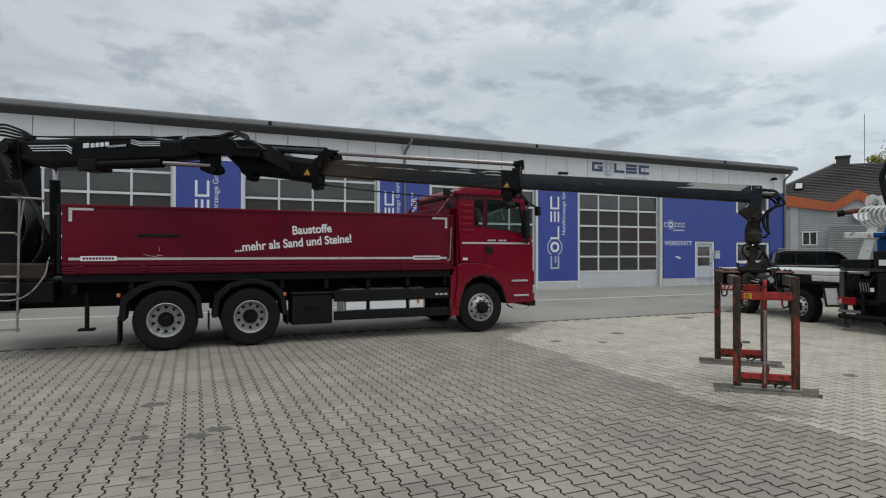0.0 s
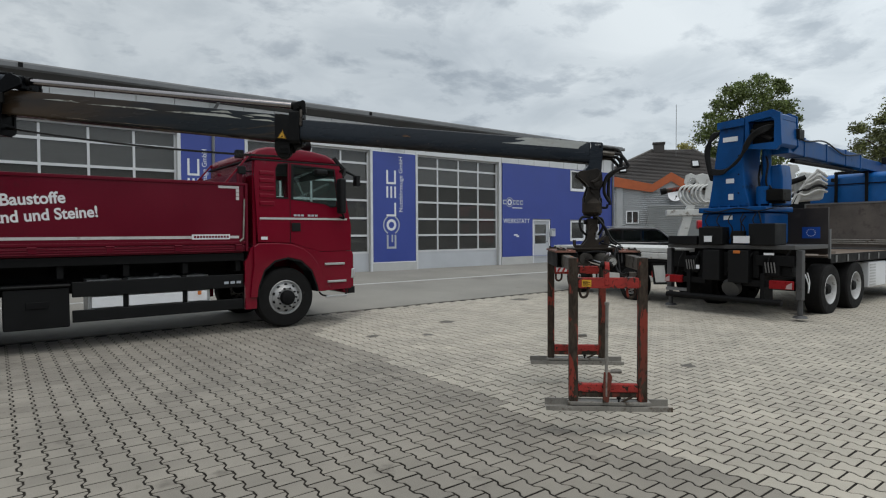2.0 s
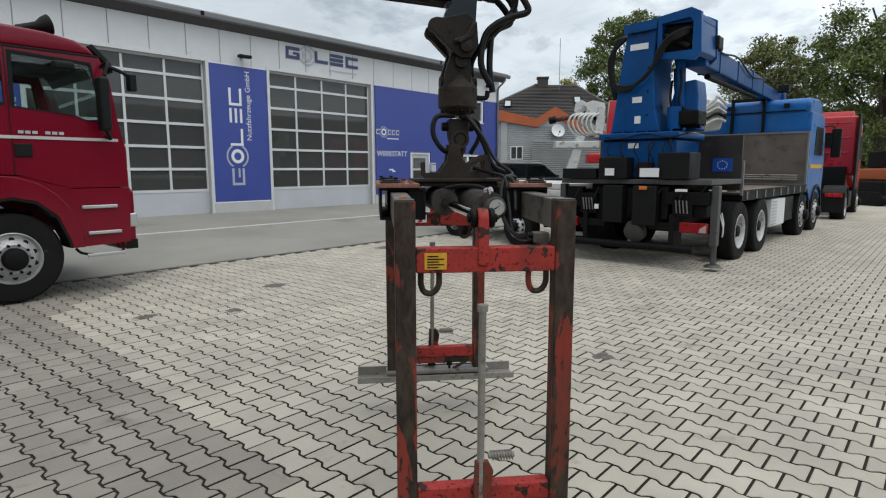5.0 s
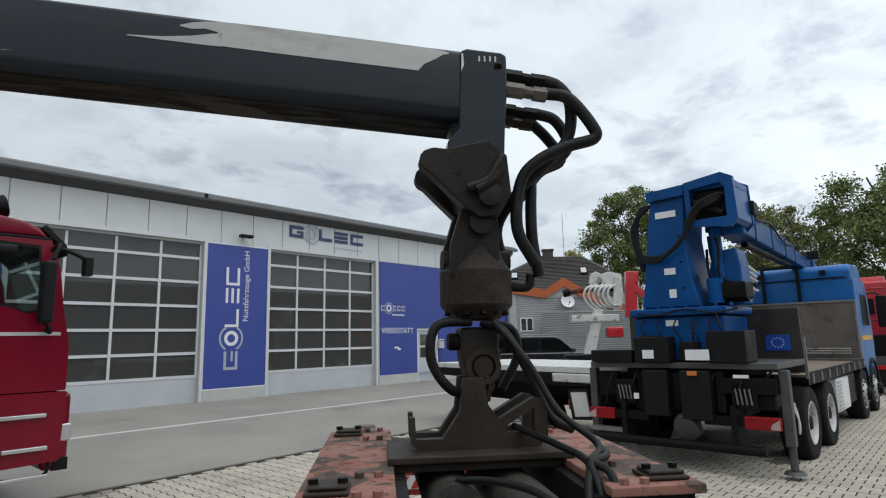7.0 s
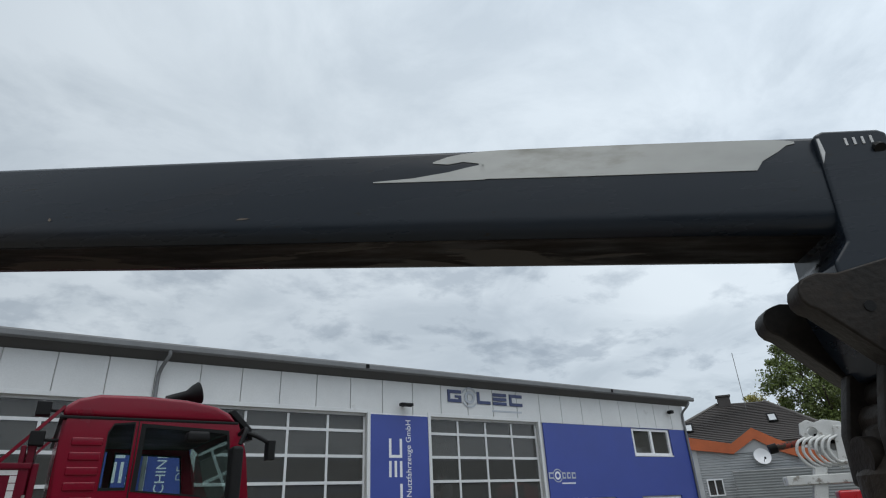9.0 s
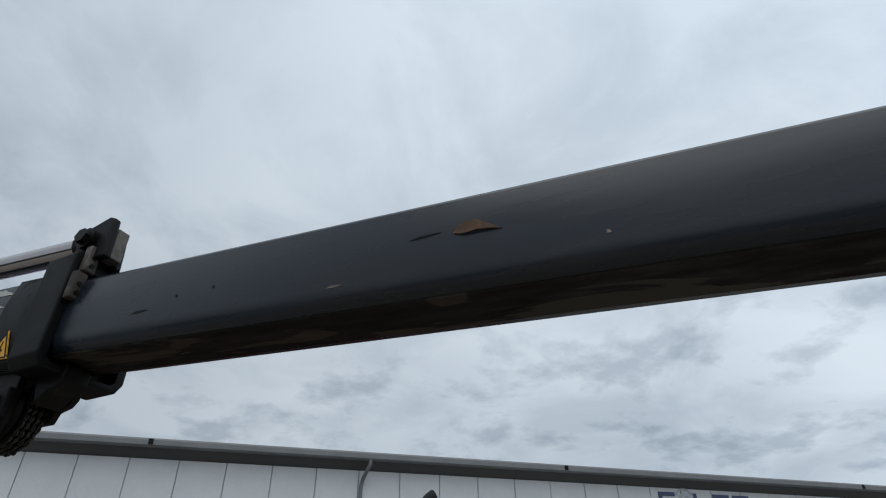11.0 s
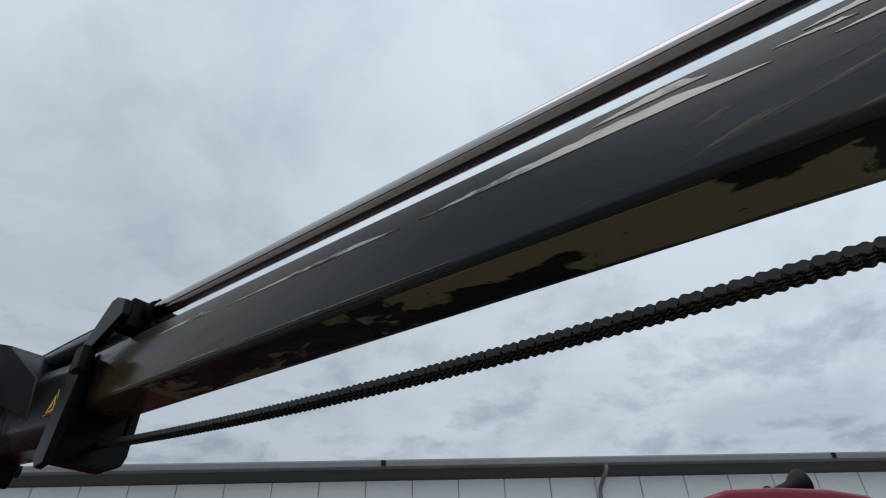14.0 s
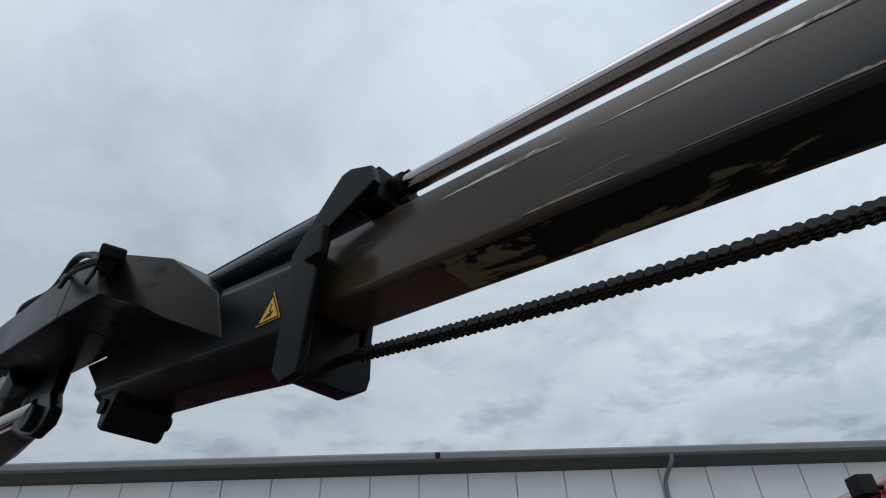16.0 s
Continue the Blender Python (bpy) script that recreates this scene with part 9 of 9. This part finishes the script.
def tree(name, x, y, height, spread, mat, seed, leaves, low=0.25, size=0.16, label="", clusters=60):
    rng = np.random.RandomState(seed)
    leaves, size, clusters = int(leaves * 2.2), size * 0.6, int(clusters * 1.9)
    t = thing(name, pose(x, y, 0), label, "tree", "trees beyond the yard")
    g = Geo()
    g.tube([(0, 0, -0.2), (0.05, 0.05, height * 0.2), (-0.1, 0.1, height * 0.42), (0.1, -0.05, height * 0.62)], 0.02 * height, 8)
    tips = []
    for k in range(11):
        a = 2.4 * k + rng.rand()
        z0 = height * (0.2 + 0.04 * k)
        r = spread * (0.55 + 0.4 * rng.rand())
        z1 = min(height * 0.93, z0 + height * (0.22 + 0.2 * rng.rand()))
        tip_ = (r * math.cos(a), r * math.sin(a), z1)
        mid = (tip_[0] * 0.45, tip_[1] * 0.45, z0 + (z1 - z0) * 0.6)
        g.tube([(0, 0, z0), mid, tip_], 0.006 * height * (1 - 0.04 * k), 6, 4)
        tips += [tip_, mid]
    part("trunk", g, BARK, t, "branching trunk")
    centres = []
    while len(centres) < clusters:
        p = rng.randn(3)
        p /= np.linalg.norm(p)
        rr = rng.rand() ** 0.4
        c = np.array([p[0] * spread * rr, p[1] * spread * rr, height * (0.5 + low) / 1.0 * 0.5 + height * 0.25 + p[2] * height * (1 - low) * 0.5 * rr])
        c[2] = height * low + (height * (1 - low)) * (0.5 + 0.5 * p[2] * rr)
        centres.append(c)
    centres = np.array(centres)
    which = rng.randint(0, clusters, leaves)
    scl = spread * 0.105 * (0.5 + 1.0 * rng.rand(clusters))
    pos = centres[which] + np.clip(rng.randn(leaves, 3), -1.7, 1.7) * scl[which][:, None] * np.array([1, 1, 0.7])
    d1 = rng.randn(leaves, 3)
    d1 /= np.linalg.norm(d1, axis=1)[:, None]
    d2 = np.cross(d1, rng.randn(leaves, 3))
    d2 /= np.linalg.norm(d2, axis=1)[:, None]
    s = size * (0.6 + 0.8 * rng.rand(leaves))[:, None]
    quad = np.stack([pos - d1 * s, pos + d2 * s * 0.55, pos + d1 * s, pos - d2 * s * 0.55], axis=1).reshape(-1, 3)
    me = bpy.data.meshes.new("crown")
    faces = np.arange(leaves * 4).reshape(-1, 4)
    me.from_pydata(quad.tolist(), [], faces.tolist())
    me.materials.append(mat)
    ob = new("crown", me)
    ob.parent = t
    tagged(ob, "leafy crown with gaps", kind="stuff")


tree("broadleaf_tree", 67.5, 34.4, 19.7, 5.2, LEAF_A, 1, 15000, 0.22, 0.24, "tall green broadleaf tree behind the blue crane", 70)
tree("shrub_tree", 68.5, 41.8, 13.0, 3.3, LEAF_C, 2, 7000, 0.3, 0.2, "yellowing small tree beside the house", 45)
tree("broadleaf_tree", 53.34, 16.31, 12.0, 3.5, LEAF_B, 3, 14000, 0.25, 0.17, "olive broadleaf tree with open crown", 60)
tree("broadleaf_tree", 46.71, 8.35, 12.3, 4.0, LEAF_A, 4, 15000, 0.2, 0.17, "tall dark broadleaf tree at the yard's end", 65)
tree("broadleaf_tree", 58.6, 11.72, 6.5, 3.8, LEAF_A, 5, 10000, 0.05, 0.2, "dark broadleaf tree far behind", 60)
tree("broadleaf_tree", 58.73, 21.57, 7.0, 4.5, LEAF_B, 6, 8000, 0.05, 0.2, "low broadleaf tree far behind", 45)
tree("broadleaf_tree", 51.0, 1.6, 12.0, 5.0, LEAF_B, 7, 10000, 0.1, 0.2, "broadleaf tree beyond the yard", 55)

# ---- interlocking concrete pavers ----
PL, PW, WAVE, GAP = 0.2, 0.165, 0.0135, 0.0072
half = [(-PL / 2, 1), (-0.068, 1), (-0.034, -1), (0.034, -1), (0.068, 1), (PL / 2, 1)]
outline = [(PW / 2 + WAVE * w - GAP, max(-PL / 2 + GAP, min(PL / 2 - GAP, y))) for y, w in half]
outline += [(-x, y) for x, y in reversed(outline)]
outline = np.array(outline)
inner = outline * np.array([0.945, 0.952])
base_v = np.vstack([np.column_stack([outline, np.full(12, -0.013)]), np.column_stack([outline, np.full(12, -0.0035)]), np.column_stack([inner, np.zeros(12)])])
base_f = [(i, (i + 1) % 12, 12 + (i + 1) % 12, 12 + i) for i in range(12)] + [(12 + i, 12 + (i + 1) % 12, 24 + (i + 1) % 12, 24 + i) for i in range(12)] + [tuple(range(24, 36))]
base_f = base_f[12:]
rngp = np.random.RandomState(7)


def is_light(x, y):
    return x > 2.8 + 0.065 * max(0.0, y - 6.5) and y < 11.86 + 0.9 * (x - 3.13)


def near_stretch(x, y):
    return 2.3 < x < 5.1 and 4.6 < y < 8.1


singles, groups = [], {True: [], False: []}
cols = int((24.0 + 9.0) / PW)
rows_ = int((13.9 + 3.05) / PL)
for i in range(cols):
    cx = -9.0 + (i + 0.5) * PW
    for j in range(rows_):
        cy = -3.05 + (j + 0.5 + 0.5 * (i % 2)) * PL
        if cy > 13.85:
            continue
        dz = rngp.uniform(-0.0016, 0.0008)
        tx, ty = rngp.uniform(-0.006, 0.006, 2)
        lit = is_light(cx + 0.04 * math.sin(cy * 30), cy)
        if near_stretch(cx, cy) and len(singles) < 300:
            singles.append((cx, cy, dz, tx, ty, lit))
        else:
            groups[lit].append((cx, cy, dz, tx, ty))
paving = thing("pavement", pose(0, 0, 0), "interlocking wavy grey concrete pavers, pale field and darker field", "pavement", kind="structure")
for lit, rows in groups.items():
    a = np.array(rows)
    v = np.repeat(base_v[None, :, :], len(a), axis=0)
    v[:, :, 2] += a[:, 2:3] + v[:, :, 0] * a[:, 3:4] + v[:, :, 1] * a[:, 4:5]
    v[:, :, 0] += a[:, 0:1]
    v[:, :, 1] += a[:, 1:2]
    faces = [tuple(k + 36 * n_ for k in f) for n_ in range(len(a)) for f in base_f]
    me = bpy.data.meshes.new("paver_field")
    me.from_pydata(v.reshape(-1, 3).tolist(), [], faces)
    me.materials.append(PAVE_LIGHT if lit else PAVE_DARK)
    ob = new("paver_field", me)
    ob.parent = paving
    tagged(ob, "pale concrete pavers" if lit else "darker concrete pavers", kind="stuff")
shared = {}
for lit in (True, False):
    me = bpy.data.meshes.new("paver")
    me.from_pydata(base_v.tolist(), [], base_f)
    me.materials.append(PAVE_LIGHT_ONE if lit else PAVE_DARK_ONE)
    shared[lit] = me
for cx, cy, dz, tx, ty, lit in singles:
    ob = new("paver", shared[lit])
    ob.parent, ob.matrix_basis = paving, pose(cx, cy, dz, math.degrees(ty), -math.degrees(tx), 0)
# far plain strip of the same paving
g = Geo()
g.box(24.02, 60.0, -6.0, 13.9, -0.05, -0.004)
part("far_paving", g, PAVE_LIGHT, paving, "pale paving far off", smooth=0)
